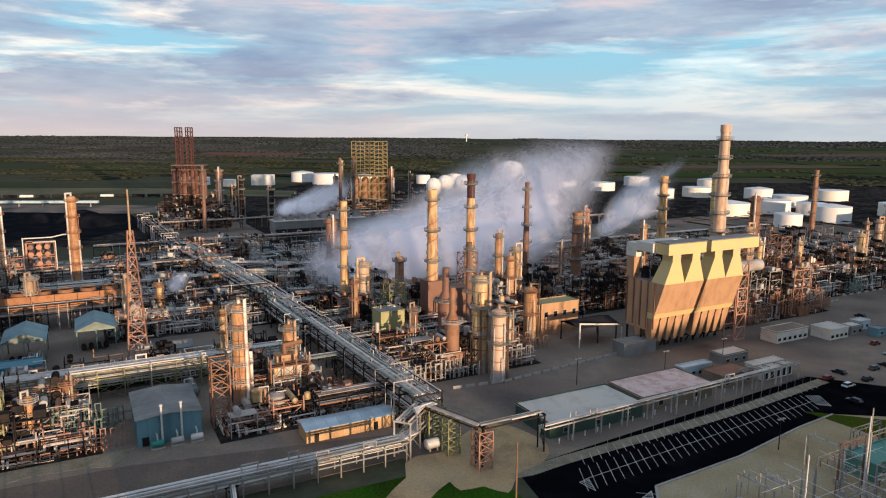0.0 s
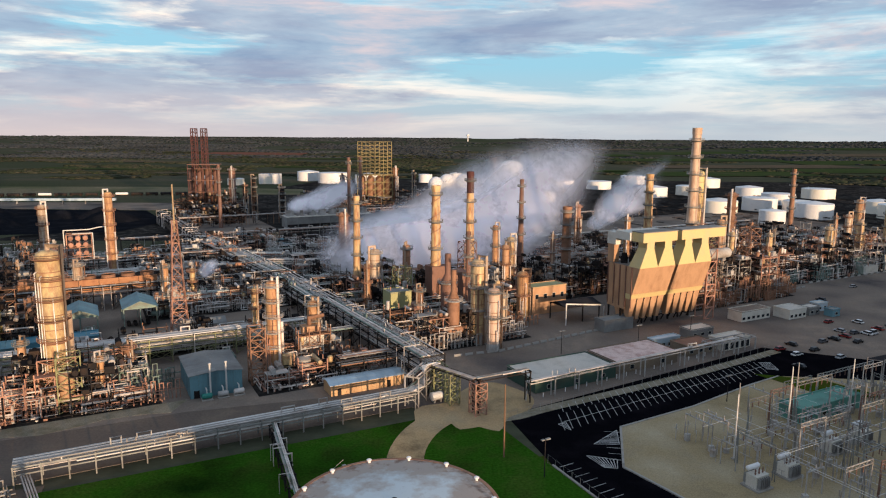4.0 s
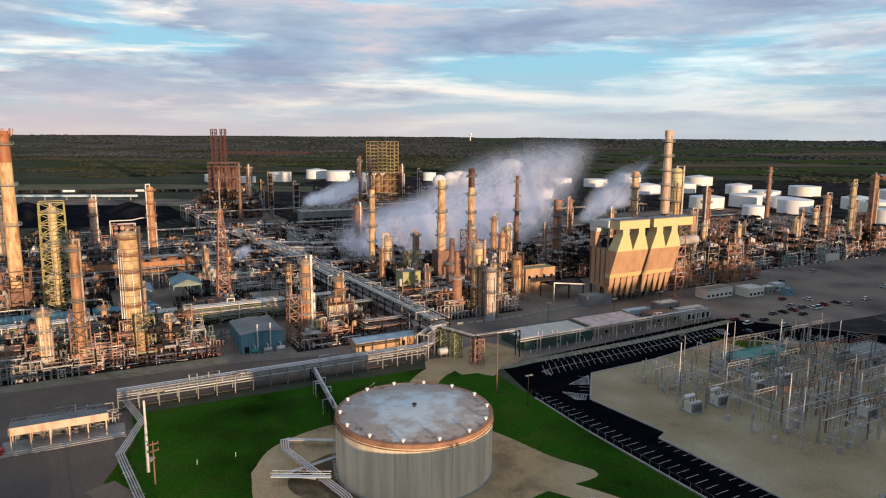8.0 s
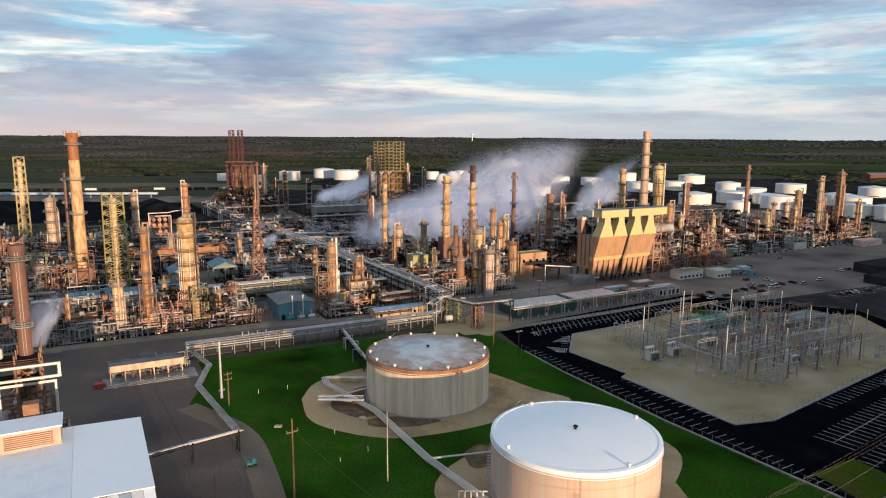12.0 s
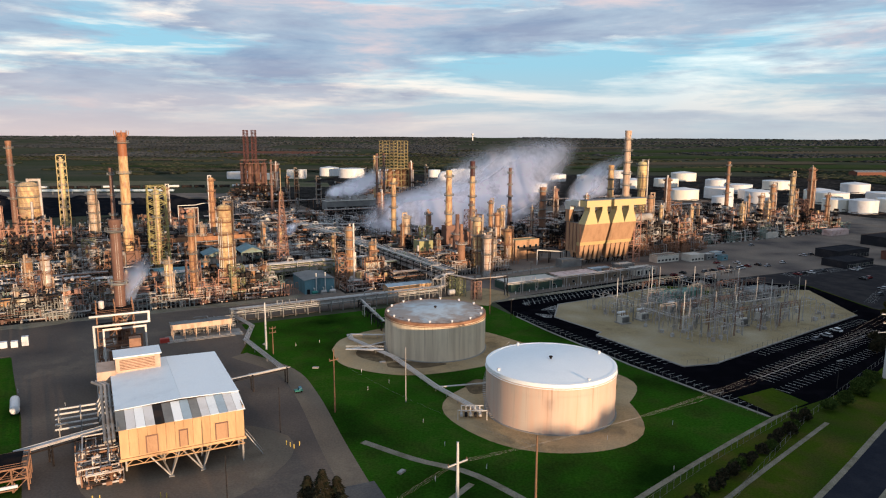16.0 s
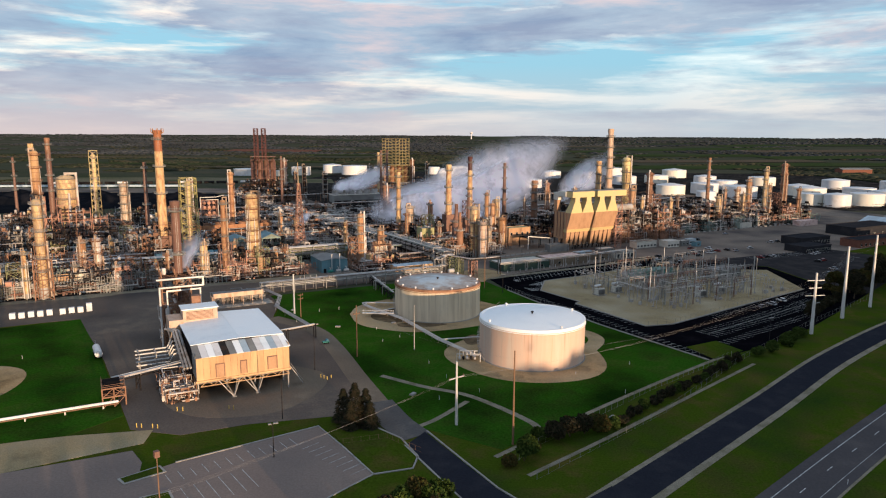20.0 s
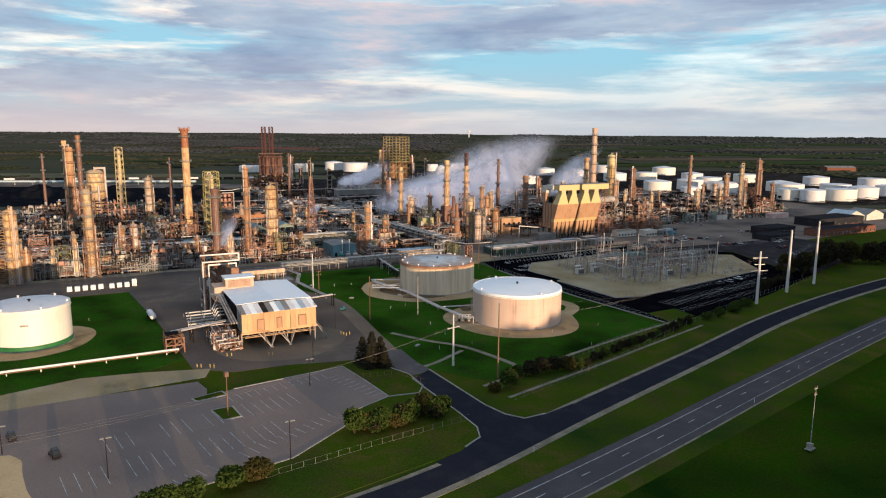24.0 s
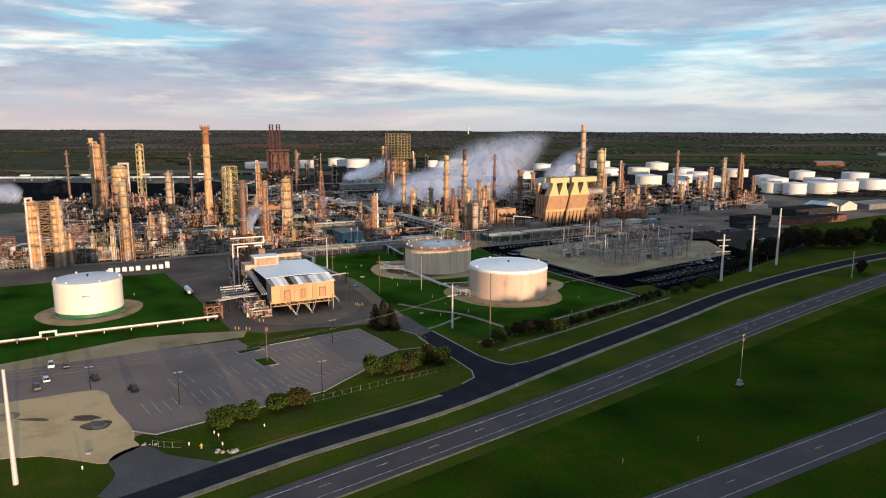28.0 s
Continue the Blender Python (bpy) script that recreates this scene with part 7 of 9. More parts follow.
    for z in (2.4, 4.8):
        part("brace_rail", Shape().beam((1, 9, z), (27, 9, z), 0.2), M["steel"], t)
    part("stair", Shape().beam((w + 0.5, 2, z0), (w + 4.5, 2, 0.2), 0.9, 0.2).pipe([(w + 0.5, 1.6, z0 + 1), (w + 4.5, 1.6, 1.2)], 0.05, 5), M["steel"], t)
    for k2 in range(3):
        part("chute_pipe", Shape().pipe([(-1.0 - k2 * 0.9, 4, 9.5), (-1.0 - k2 * 0.9, 30, 14.0), (-3.0 - k2 * 0.9, 34, 14.0)], 0.36, 8), M["steel"], t)
    for k2 in range(5):
        # manifold of pale pipes behind the chute
        part("side_pipe", Shape().pipe([(-14, 33 + k2 * 1.5, 3 + k2 * 0.8), (-4, 33 + k2 * 1.5, 3 + k2 * 0.8), (-2.5, 33 + k2 * 1.5, 5.5 + k2), (-0.2, 33 + k2 * 1.5, 5.5 + k2)], 0.26, 7), M["galv"], t)
    for x in (-13, -8, -4):
        part("pipe_stand", Shape().beam((x, 32.4, 0), (x, 32.4, 6.4), 0.25).beam((x, 39.6, 0), (x, 39.6, 6.4), 0.25).beam((x, 32.4, 6.4), (x, 39.6, 6.4), 0.25), M["steel"], t)
    return t


stilt_building()
frame_tower(on_site(-149, -66), 10, 9, [5, 10, 15, 20, 25], M["rust"], "rusty open tower with pale pipes behind the clad building", 901)
loops = thing("pipe_loop", on_site(-150, -68), "tall pale pipe loop behind the clad building", "pipework")
part("loop_pipe", Shape().pipe([(0, 0, 0), (0, 0, 22), (15, 0, 22), (15, 0, 25), (-1, 0, 25)], 0.35, 8), M["galv"], loops)
part("loop_pipe", Shape().pipe([(2.5, 1, 0), (2.5, 1, 20.5), (14, 1, 20.5), (14, 1, 0)], 0.3, 8), M["galv"], loops)
pipework(-150, -66, -134, -54, 18, 90, 902, M["rust"], "rusty pipe thicket under the brown stack", 0.3)
pipework(-150, -66, -134, -54, 14, 60, 903, M["jacket"], "pale pipe thicket under the brown stack", 0.3)
pipework(-156, -126, -146, -105, 6.0, 60, 904, M["jacket"], "pale pipes beside the clad building", 0.25)
pipework(-156, -126, -146, -105, 6.0, 50, 905, M["rust"], "rusty pipes beside the clad building", 0.25)
rack(-147, -104, -168, -111, [5.0], 3.0, 5, "pipe bridge from the clad building", bay=7, seed=21, pipe_mats=(M["galv"], M["jacket"]))
frame_tower(on_site(-171, -120), 6, 9, [3, 5.5], M["rust"], "rusty pipe support frame", 906, gear=False, bay=3)
line = thing("ground_pipeline", on_site(-167, -120.5, 0, 180), "white pipeline on low supports across the lawn", "pipeline")
part("pipe", Shape().pipe([(0, 0, 1.6), (58, 0, 1.6), (58, 0, 3.2), (63, 0, 3.2), (63, 0, 1.6), (230, 0, 1.6)], 0.42, 10), M["white"], line)
part("pipe", Shape().pipe([(0, 0.9, 1.3), (230, 0.9, 1.3)], 0.14, 8), M["rust"], line)
for i in range(24):
    part("pipe_support", Shape().beam((4 + i * 9.5, 0, 0), (4 + i * 9.5, 0, 1.25), 0.3), M["galv"], line)
rack(-119.2, -84.5, -97, -80, [5.0], 1.6, 4, "pipe bridge over the west pavement", bay=12, seed=22, pipe_mats=(M["galv"], M["jacket"]))
zig = thing("ground_pipeline", on_site(-97.8, 1.5), "zigzag bundle of grey pipes along the lawn edge", "pipeline")
for k in range(4):
    o = k * 0.55
    pts = [(0 + o, 0, 2.2), (3 + o, -17.5, 2.2), (-3.2 + o, -36, 2.2), (1.0 + o, -74, 2.2), (0.4 + o, -81.5, 5.0), (-11, -82.3 - o, 5.0)]
    part("pipe", Shape().pipe(pts, 0.17, 7), M["jacket"], zig)
for a in ((0.8, -4), (3.5, -16), (1.4, -22), (-2.4, -34), (-1.4, -46), (0.2, -58), (1.4, -70)):
    part("pipe_support", Shape().beam((a[0] - 0.9, a[1], 1.85), (a[0] + 1.3, a[1], 1.85), 0.2).beam((a[0], a[1], 0), (a[0], a[1], 1.85), 0.2), M["steel"], zig)

# pipes round the two lawn tanks
tp = thing("tank_pipeline", pose(0, 0, 0), "pale pipe run with footbridge between the tanks", "pipeline")
runs = [[(-24, 98), (-40.5, 98.5), (-39, 93), (-21, 71.5), (-5.8, 43.5), (7.5, 24)], [(-24.5, 90), (-36, 80.5), (-28, 79)]]
for k in range(4):
    pts = [(x + k * 0.5, y + k * 0.35, 1.5) for x, y in runs[0]]
    part("pipe", Shape().pipe(pts, 0.16, 7), M["galv"] if k % 2 else M["jacket"], tp)
for k in range(3):
    part("pipe", Shape().pipe([(x, y + k * 0.5, 1.4) for x, y in runs[1]], 0.14, 7), M["galv"], tp)
part("pipe", Shape().pipe([(-5.8, 43.5, 1.3), (12, 48, 1.3)], 0.25, 8), M["galv"], tp)
for i in range(len(runs[0]) - 1):
    a, b = Vector(runs[0][i]), Vector(runs[0][i + 1])
    k = max(1, int((b - a).length / 5))
    for j in range(k):
        p = a.lerp(b, j / k)
        part("pipe_support", Shape().beam((p.x + 0.7, p.y + 0.5, 0), (p.x + 0.7, p.y + 0.5, 1.3), 0.22), M["steel"], tp)
part("walkway", Shape().box(-38, 78.5, 1.9, -24.5, 79.6, 2.05).pipe([(-38, 78.5, 3), (-24.5, 78.5, 3)], 0.06, 5).pipe([(-38, 79.6, 3), (-24.5, 79.6, 3)], 0.06, 5), M["white"], tp, "white railed walkway")
man = thing("pump_manifold", pose(5.5, 23, 0.09), "cluster of pumps and valves beside the pale tank", "pump station")
for k in range(5):
    part("pump", Shape().drum((k * 1.3 - 3, 0, 0.9), (k * 1.3 - 3, 1.6, 0.9), 0.45, 10), M["dark"] if k % 2 else M["steel"], man)
    part("valve_pipe", Shape().pipe([(k * 1.3 - 3, 1.6, 0.9), (k * 1.3 - 3, 3.0, 0.9), (k * 1.3 - 3, 3.0, 2.6), (k * 1.3 - 2, 3.0, 2.6)], 0.16, 7), M["galv"], man)
part("gantry_frame", Shape().beam((-4, -1, 0), (-4, -1, 2.8), 0.2).beam((4, -1, 0), (4, -1, 2.8), 0.2).beam((-4, -1, 2.8), (4, -1, 2.8), 0.2), M["galv"], man)

# ---- sheds and cabins of the process area ----
blue = shed(on_site(-57.3, 36.0), 15.0, 21.0, 7.0, M["teal"], M["greyroof"], "blue-grey sheet metal compressor shed with grey roof", 0.8, along="y", doors=((1.0, 1.6, 2.4),))
for x in (5.6, 10.2):
    part("exhaust_pipe", Shape().pipe([(x, -0.8, 1.0), (x, -0.8, 10.0)], 0.26, 8).lathe([(0.26, 9.9), (0.42, 10.1), (0.42, 10.5)], 8, x, -0.8), M["galv"], blue, "pale exhaust pipe")
for k, mt in enumerate((M["tealbright"], M["steel"], M["jacket"])):
    c = thing("compressor_skid", on_site(-54.6 + k * 4.6, 32.6), ("turquoise" if k == 0 else "grey") + " compressor skid in front of the blue shed", "compressor")
    part("base", Shape().box(0, 0, 0, 3.2, 2.4, 0.3), M["concrete"], c)
    part("cylinder", Shape().drum((0.3, 1.2, 1.2), (2.9, 1.2, 1.2), 0.8, 12), mt, c)
    part("pipe", Shape().pipe([(1.6, 1.2, 2.0), (1.6, 1.2, 3.0), (1.6, 3.2, 3.0)], 0.2, 7), M["galv"], c)
shed(on_site(-20, 19.4), 24, 7, 3.4, M["orangeclad"], M["bluegrey"], "long tan shed with pale blue roof beside the rack", 0.7, doors=((2, 1.2, 2.2), (18, 1.2, 2.2)))
for u, v in ((-91.5, 118), (-70, 124)):
    c = shed(on_site(u, v), 12.5, 18, 8.5, M["pipegreen"], M["teal"], "open pump canopy with teal gabled roof and pale green posts", 2.6, along="y", open_front=True, name="canopy", category="canopy")
    for k in range(4):
        part("pump_set", Shape().drum((2 + k * 2.4, 3, 1.2), (2 + k * 2.4, 7, 1.2), 0.8, 10), M["dark"], c, "dark pump set under the roof")
shed(on_site(-45, 100), 10, 9, 5, M["greyroof"], M["greyroof"], "grey gabled pump shelter", 1.4, open_front=True, name="canopy", category="canopy")
shed(on_site(-137, 97), 32, 9, 5.5, M["teal"], M["teal"], "long teal sheet-roofed shed among pipes", 1.4)
flat_box(on_site(-103.5, 99), 24, 8, 5.5, M["blue"], M["blue"], "bright blue container building", "cabin", "cabin")
h = thing("fired_heater", on_site(-20, 50), "boxy tan fired heater on legs", "heater")
part("firebox", Shape().box(0, 0, 4, 8, 7, 10.5), M["offwhite"], h)
part("convection_box", Shape().box(1.2, 1.5, 10.5, 6.8, 5.5, 13.0), M["tan"], h)
part("flue", Shape().pipe([(4, 3.5, 13), (4, 3.5, 15.5), (9.5, 5, 15.5)], 0.7, 10), M["rust"], h)
frame_tower(on_site(-21.5, 47.5), 11, 3.0, [4, 7.5, 11], M["rust"], "rusty access frame before the heater", 931, gear=False, bay=4)
for x in (0.4, 4.5, 8.6):
    for y in (0.4, 7.6):
        part("leg", Shape().beam((x, y, 0), (x, y, 4), 0.4), M["rust"], h)
part("burner_platform", Shape().box(-0.8, -1.2, 3.7, 9.8, 9.2, 3.9), M["steel"], h)
flat_box(on_site(24, 76), 9, 8, 15, M["olive"], M["greyroof"], "pale yellow-green box building in the central unit", "substation_house", "building")
flat_box(on_site(16, 47), 7, 5, 3.5, M["teal"], M["paleroof"], "small teal switch room", "cabin", "cabin", 2)
lo = thing("crude_heater", on_site(58, 84), "rust-brown box heater below the ochre chimney", "heater")
part("firebox", Shape().box(-4, -4, 3, 4, 4, 20), M["brown"], lo)
for x in (-3.6, 3.6):
    for y in (-3.6, 3.6):
        part("leg", Shape().beam((x, y, 0), (x, y, 3), 0.5), M["steel"], lo)
for u, v, w_, d_, h_, mt, lb in ((42, 62, 6, 6, 21, "brown", "brown clad furnace beside the upright vessels"), (38, 50, 5, 5, 17, "rust", "rusty cylindrical-looking furnace box")):
    q = thing("furnace", on_site(u, v), lb, "furnace")
    part("casing", Shape().lathe([(w_ * 0.46, 0), (w_ * 0.46, h_), (w_ * 0.2, h_ + 3), (w_ * 0.2, h_ + 11)], 20), M[mt], q)
    part("platform", ring_deck(h_ - 0.5, w_ * 0.46, w_ * 0.46 + 1.2), M["steel"], q)
ds = shed(on_site(92, 52), 18, 11, 7, M["dark"], M["darkroof"], "dark open-sided shed with white pipe frame", 1.5, open_front=True, name="canopy", category="canopy")
part("pipe_frame", Shape().pipe([(-1, -1.5, 0), (-1, -1.5, 9), (19, -1.5, 6.5), (19, -1.5, 0)], 0.3, 8), M["galv"], ds, "pale pipe arch")
flat_box(on_site(98, 35), 15, 6, 4.5, M["greyroof"], M["greyroof"], "grey equipment enclosure beside the boiler house", "cabin", "cabin")
flat_box(on_site(88, 70), 18, 8, 12, M["tan"], M["olive"], "ochre control house with green roof", "control_house", "building", 4, (7, 9))

for x, y, w_, d_, h_, wall, roof, lb in ((-152, 474, 12, 6, 5, "teal", "bluegrey", "pale teal site cabin with grey roof"), (-137, 462, 14, 6, 5.5, "tealbright", "teal", "turquoise site cabin near the cooling tower"), (-121, 452, 13, 6, 5, "teal", "teal", "teal site cabin near the cooling tower"), (-112, 436, 10, 5, 4.5, "teal", "bluegrey", "small pale teal site cabin"), (-160, 452, 9, 5, 4, "greenroof", "greenroof", "green site cabin beside the rack")):
    flat_box(pose(x, y, 0.05, 0, 0, -18), w_, d_, h_, M[wall], M[roof], lb, "site_cabin", "cabin", 3)
rs = random.Random(61)
stock = Shape()
for k in range(34):
    x, y, a, l = rs.uniform(-104, -82), rs.uniform(428, 446), rs.uniform(0, 3.14), rs.uniform(4, 9)
    stock.beam((x, y, rs.uniform(0.3, 2.2)), (x + l * math.cos(a), y + l * math.sin(a), rs.uniform(0.3, 4.5)), 0.3)
tagged(part("pipe_stock", stock, M["red"]), "heap of red painted steel sections in the yard", "steel stock", kind="stuff")
stock = Shape()
for k in range(40):
    x, y, a, l = rs.uniform(-134, -104), rs.uniform(405, 432), rs.choice((0.1, 0.3, 1.7)), rs.uniform(3, 8)
    stock.beam((x, y, 0.4), (x + l * math.cos(a), y + l * math.sin(a), rs.uniform(0.4, 1.6)), 0.5)
tagged(part("pipe_stock", stock, M["galv"]), "laid-out pale pipe lengths in the yard", "steel stock", kind="stuff")

# long low buildings beside the black car park
flat_box(on_site(35.5, -6.2), 31.5, 15.5, 3.9, M["greendark"], M["paleroof"], "low building with pale flat roof and dark green wall", "workshop", "building", 3, (1.0, 2.2))
pb = flat_box(on_site(69, -4.2), 27.5, 14.6, 4.0, M["packed"], M["pinkroof"], "low brown building with patchy pink roof", "workshop", "building", 2, (1.0, 2.4))
flat_box(on_site(99, 9.5), 13, 3.2, 3.6, M["bluegrey"], M["bluegrey"], "blue-grey container office beside the frames", "cabin", "cabin", 4)
flat_box(on_site(122, 13), 12, 6, 3.4, M["greyroof"], M["paleroof"], "low grey store with pale roof", "cabin", "cabin", 3)
flat_box(on_site(104, -1.5), 14, 8, 3.6, M["packed"], M["brown"], "low shelter with a rusty brown flat roof", "shelter", "shelter", 3)
flat_box(on_site(121, -3), 14, 7, 3.8, M["offwhite"], M["paleroof"], "low pale shelter with open bays", "shelter", "shelter", 5, (0.4, 2.8))
frame_tower(on_site(112, -6), 22, 5, [4.6], M["steel"], "open steel loading frame over pipes", 908, gear=False, bay=5)
flat_box(on_site(160, 21), 18, 7, 4.2, M["offwhite"], M["yard"], "cream trailer office with dusty brown roof", "trailer", "cabin", 6)
flat_box(on_site(182, 14.5), 11, 8, 4.0, M["offwhite"], M["paleroof"], "cream trailer office with pale flat roof", "trailer", "cabin", 4)
flat_box(on_site(196, 15), 7, 5, 3.4, M["greyroof"], M["paleroof"], "grey cabin with pale roof", "trailer", "cabin", 2)
flat_box(on_site(206, 18), 7, 4, 3.4, M["bluegrey"], M["paleroof"], "pale grey cabin with pale roof", "trailer", "cabin", 2)
flat_box(on_site(203, 9), 5, 4, 3.0, M["teal"], M["greyroof"], "small teal cabin with grey roof", "trailer", "cabin", 1)

# truck loading shelter with cream roof
sh = thing("loading_shelter", on_site(-124, -16.5), "loading shelter with cream sheet fascia beside the road", "shelter")
part("roof", Shape().box(0, 0, 5.6, 22, 5, 5.9), M["greyroof"], sh)
part("fascia", Shape().box(-0.2, -0.2, 4.2, 22.2, -0.05, 6.2), M["stacktan"], sh, "cream fascia panels")
for i in range(6):
    for y in (0.3, 4.7):
        part("post", Shape().beam((0.3 + i * 4.25, y, 0), (0.3 + i * 4.25, y, 5.6), 0.3), M["stacktan"], sh)
part("slab", Shape().box(-2, -3, 0, 26, 6.5, 0.2), M["concrete"], sh)
part("railing", Shape().pipe([(-1.5, -2.8, 1.1), (25.5, -2.8, 1.1)], 0.06, 5).pipe([(-1.5, -2.8, 0.6), (25.5, -2.8, 0.6)], 0.05, 5), M["galv"], sh)
part("red_skid", Shape().box(-4.5, -1.5, 0, -1.2, 0.6, 1.6), M["red"], sh, "small red skid")
pipework(-124, -12, -98, -3, 5.5, 70, 909, M["steel"], "grey pipes behind the loading shelter", 0.2)

# white containers in a row and at the lawn edge
for k in range(9):
    u = -203 + k * 3.4 + (1.5 if k > 4 else 0)
    c = thing("waste_skip", on_site(u, 0.6 if k % 2 else 1.2), "white box container beside the process road", "container", "white containers")
    part("body", Shape().box(0, 0, 0.15, 2.2, 2.0, 2.4 if k != 8 else 3.6), M["white"], c)
    part("skid", Shape().box(0.1, -0.1, 0, 2.1, 2.1, 0.15), M["dark"], c)
tr = thing("tank_trailer", pose(-121.5, 22, 0.07, 0, 0, 122), "white tank trailer parked at the lawn edge", "trailer")
part("barrel", Shape().drum((0, 0, 2.0), (9, 0, 2.0), 1.25, 14), M["white"], tr)
for x in (1.5, 7.0, 8.2):
    for y in (-0.95, 0.95):
        part("wheel", Shape().drum((x, y - 0.15, 0.5), (x, y + 0.15, 0.5), 0.5, 12, 0.05), M["rubber"], tr)


# ---- switchyard ----
def gantry(m, w, h, mat, label, legs=2):
    t = thing("switchyard_gantry", m, label, "gantry", "switchyard gantries")
    for i in range(legs):
        x = w * i / (legs - 1)
        part("leg", Shape().beam((x - 0.35, 0, 0), (x, 0, h), 0.18).beam((x + 0.35, 0, 0), (x, 0, h), 0.18), mat, t)
    s = Shape()
    for z in (h, h - 0.9):
        s.beam((0, 0, z), (w, 0, z), 0.16)
    k = int(w / 1.2)
    for i in range(k):
        s.beam((w * i / k, 0, h - 0.9 * (i % 2)), (w * (i + 1) / k, 0, h - 0.9 * ((i + 1) % 2)), 0.09)
    part("truss", s, mat, t, kind="stuff")
    for i in range(int(w / 2.4)):
        x = 1.2 + i * 2.4
        part("insulator", Shape().lathe([(0.09, h - 2.3), (0.16, h - 2.1), (0.09, h - 1.9), (0.16, h - 1.7), (0.09, h - 1.5), (0.14, h - 1.3), (0.05, h - 0.9)], 8, x, 0), M["brown"], t)
    return t


rng = random.Random(77)
# rows of gantries across the yard, bay after bay, in two blocks
for row, (v, lo, hi, hh) in enumerate(((-50, 84, 132, 8.5), (-58, 62, 134, 11.5), (-66, 60, 136, 8.0), (-75, 56, 138, 12.0), (-84, 54, 138, 9.0), (-93, 48, 138, 11.0), (-101, 50, 132, 8.0), (-108, 52, 116, 10.0))):
    u = lo + rng.uniform(0, 5)
    while u < hi - 8:
        w_ = rng.choice((9, 12, 15))
        if rng.random() < 0.8:
            gantry(on_site(u, v + rng.uniform(-1, 1), 0.24), min(w_, hi - u), hh + rng.uniform(-1, 1), M[("oldsteel", "oldsteel", "brown", "steel")[int(rng.random() * 4)]], "grey and brown steel switchyard gantry with insulators")
        u += w_ + rng.uniform(0.5, 4)
for k in range(12):
    gantry(on_site(52 + k * 7.4, rng.uniform(-108, -70), 0.24, 90), rng.choice((10, 14)), rng.uniform(7, 11), M["oldsteel"], "grey steel switchyard gantry with insulators")
for k in range(22):
    u, v = 52 + (k % 11) * 8 + rng.uniform(-2, 2), (-64 if k < 11 else -98) + rng.uniform(-9, 9)
    if v < -95 and u < 52:
        continue
    mt = thing("lightning_mast", on_site(u, v, 0.24), "tall slim switchyard mast", "mast", "switchyard masts")
    hh = rng.uniform(13, 20)
    part("shaft", Shape().lathe([(0.22, 0), (0.12, hh)], 8), M["steel"] if k % 3 else M["galv"], mt)
    part("footing", Shape().box(-0.5, -0.5, -0.1, 0.5, 0.5, 0.25), M["concrete"], mt)
for k, (x, y) in enumerate(((71.8, 122.2), (81.3, 127.6), (98, 140), (109, 146), (120, 120), (132, 128))):
    t = thing("transformer", pose(x, y, 0.24, 0, 0, 28), "pale grey power transformer with white conservator tank", "transformer", "transformers")
    part("tank", Shape().box(-2, -1.4, 0.4, 2, 1.4, 3.2), M["offwhite"], t)
    part("conservator", Shape().drum((-1.9, 1.2, 4.3), (1.6, 1.2, 4.3), 0.55, 12), M["white"], t)
    for y2 in (-2.2, 1.5):
        for i in range(6):
            part("radiator_fin", Shape().box(-1.8 + i * 0.62, y2, 0.7, -1.62 + i * 0.62, y2 + 0.7, 2.9), M["greyroof"], t)
    for i in range(3):
        part("bushing", Shape().lathe([(0.12, 3.2), (0.22, 3.5), (0.12, 3.8), (0.2, 4.1), (0.06, 4.6)], 8, -1.2 + i * 1.2, -0.3), M["brown"], t)
    part("plinth", Shape().box(-2.5, -2.4, 0, 2.5, 2.4, 0.4), M["concrete"], t)
sw = Shape()
for k in range(300):
    u, v = rng.uniform(48, 140), rng.uniform(-112, -48)
    if v < -80 and u < 50:
        continue
    hh = rng.uniform(1.5, 5)
    x, y = u - 48, v + 108
    sw.beam((x, y, 0), (x, y, hh), 0.13)
    if k % 2:
        l = rng.uniform(1.5, 5)
        if k % 4 == 1:
            sw.beam((x - l / 2, y, hh), (x + l / 2, y, hh), 0.1)
        else:
            sw.beam((x, y - l / 2, hh), (x, y + l / 2, hh), 0.1)
    if k % 3 == 0:
        sw.lathe([(0.1, hh), (0.2, hh + 0.3), (0.1, hh + 0.6), (0.2, hh + 0.9), (0.05, hh + 1.2)], 6, x, y)
    if k % 7 == 0:
        sw.box(x - 0.6, y - 0.5, 0, x + 0.6, y + 0.5, rng.uniform(1, 2))
tagged_at(part("switchgear", sw, M["steel"]), on_site(48, -108, 0.24), "thicket of grey switchgear posts, insulators and bars", "switchgear", kind="stuff")
bus = Shape()
for k in range(70):
    u, v, l, z = rng.uniform(0, 72), rng.uniform(0, 56), rng.uniform(10, 26), rng.uniform(4, 9)
    if k % 3:
        bus.pipe([(u, v, z), (u + l, v, z)], 0.06, 5)
    else:
        bus.pipe([(u, v, z), (u, min(58, v + l), z)], 0.06, 5)
tagged_at(part("busbars", bus, M["galv"]), on_site(48, -108, 0.24), "pale aluminium busbars over the switchyard", "busbar", kind="stuff")
rb = random.Random(52)
bus = Shape()
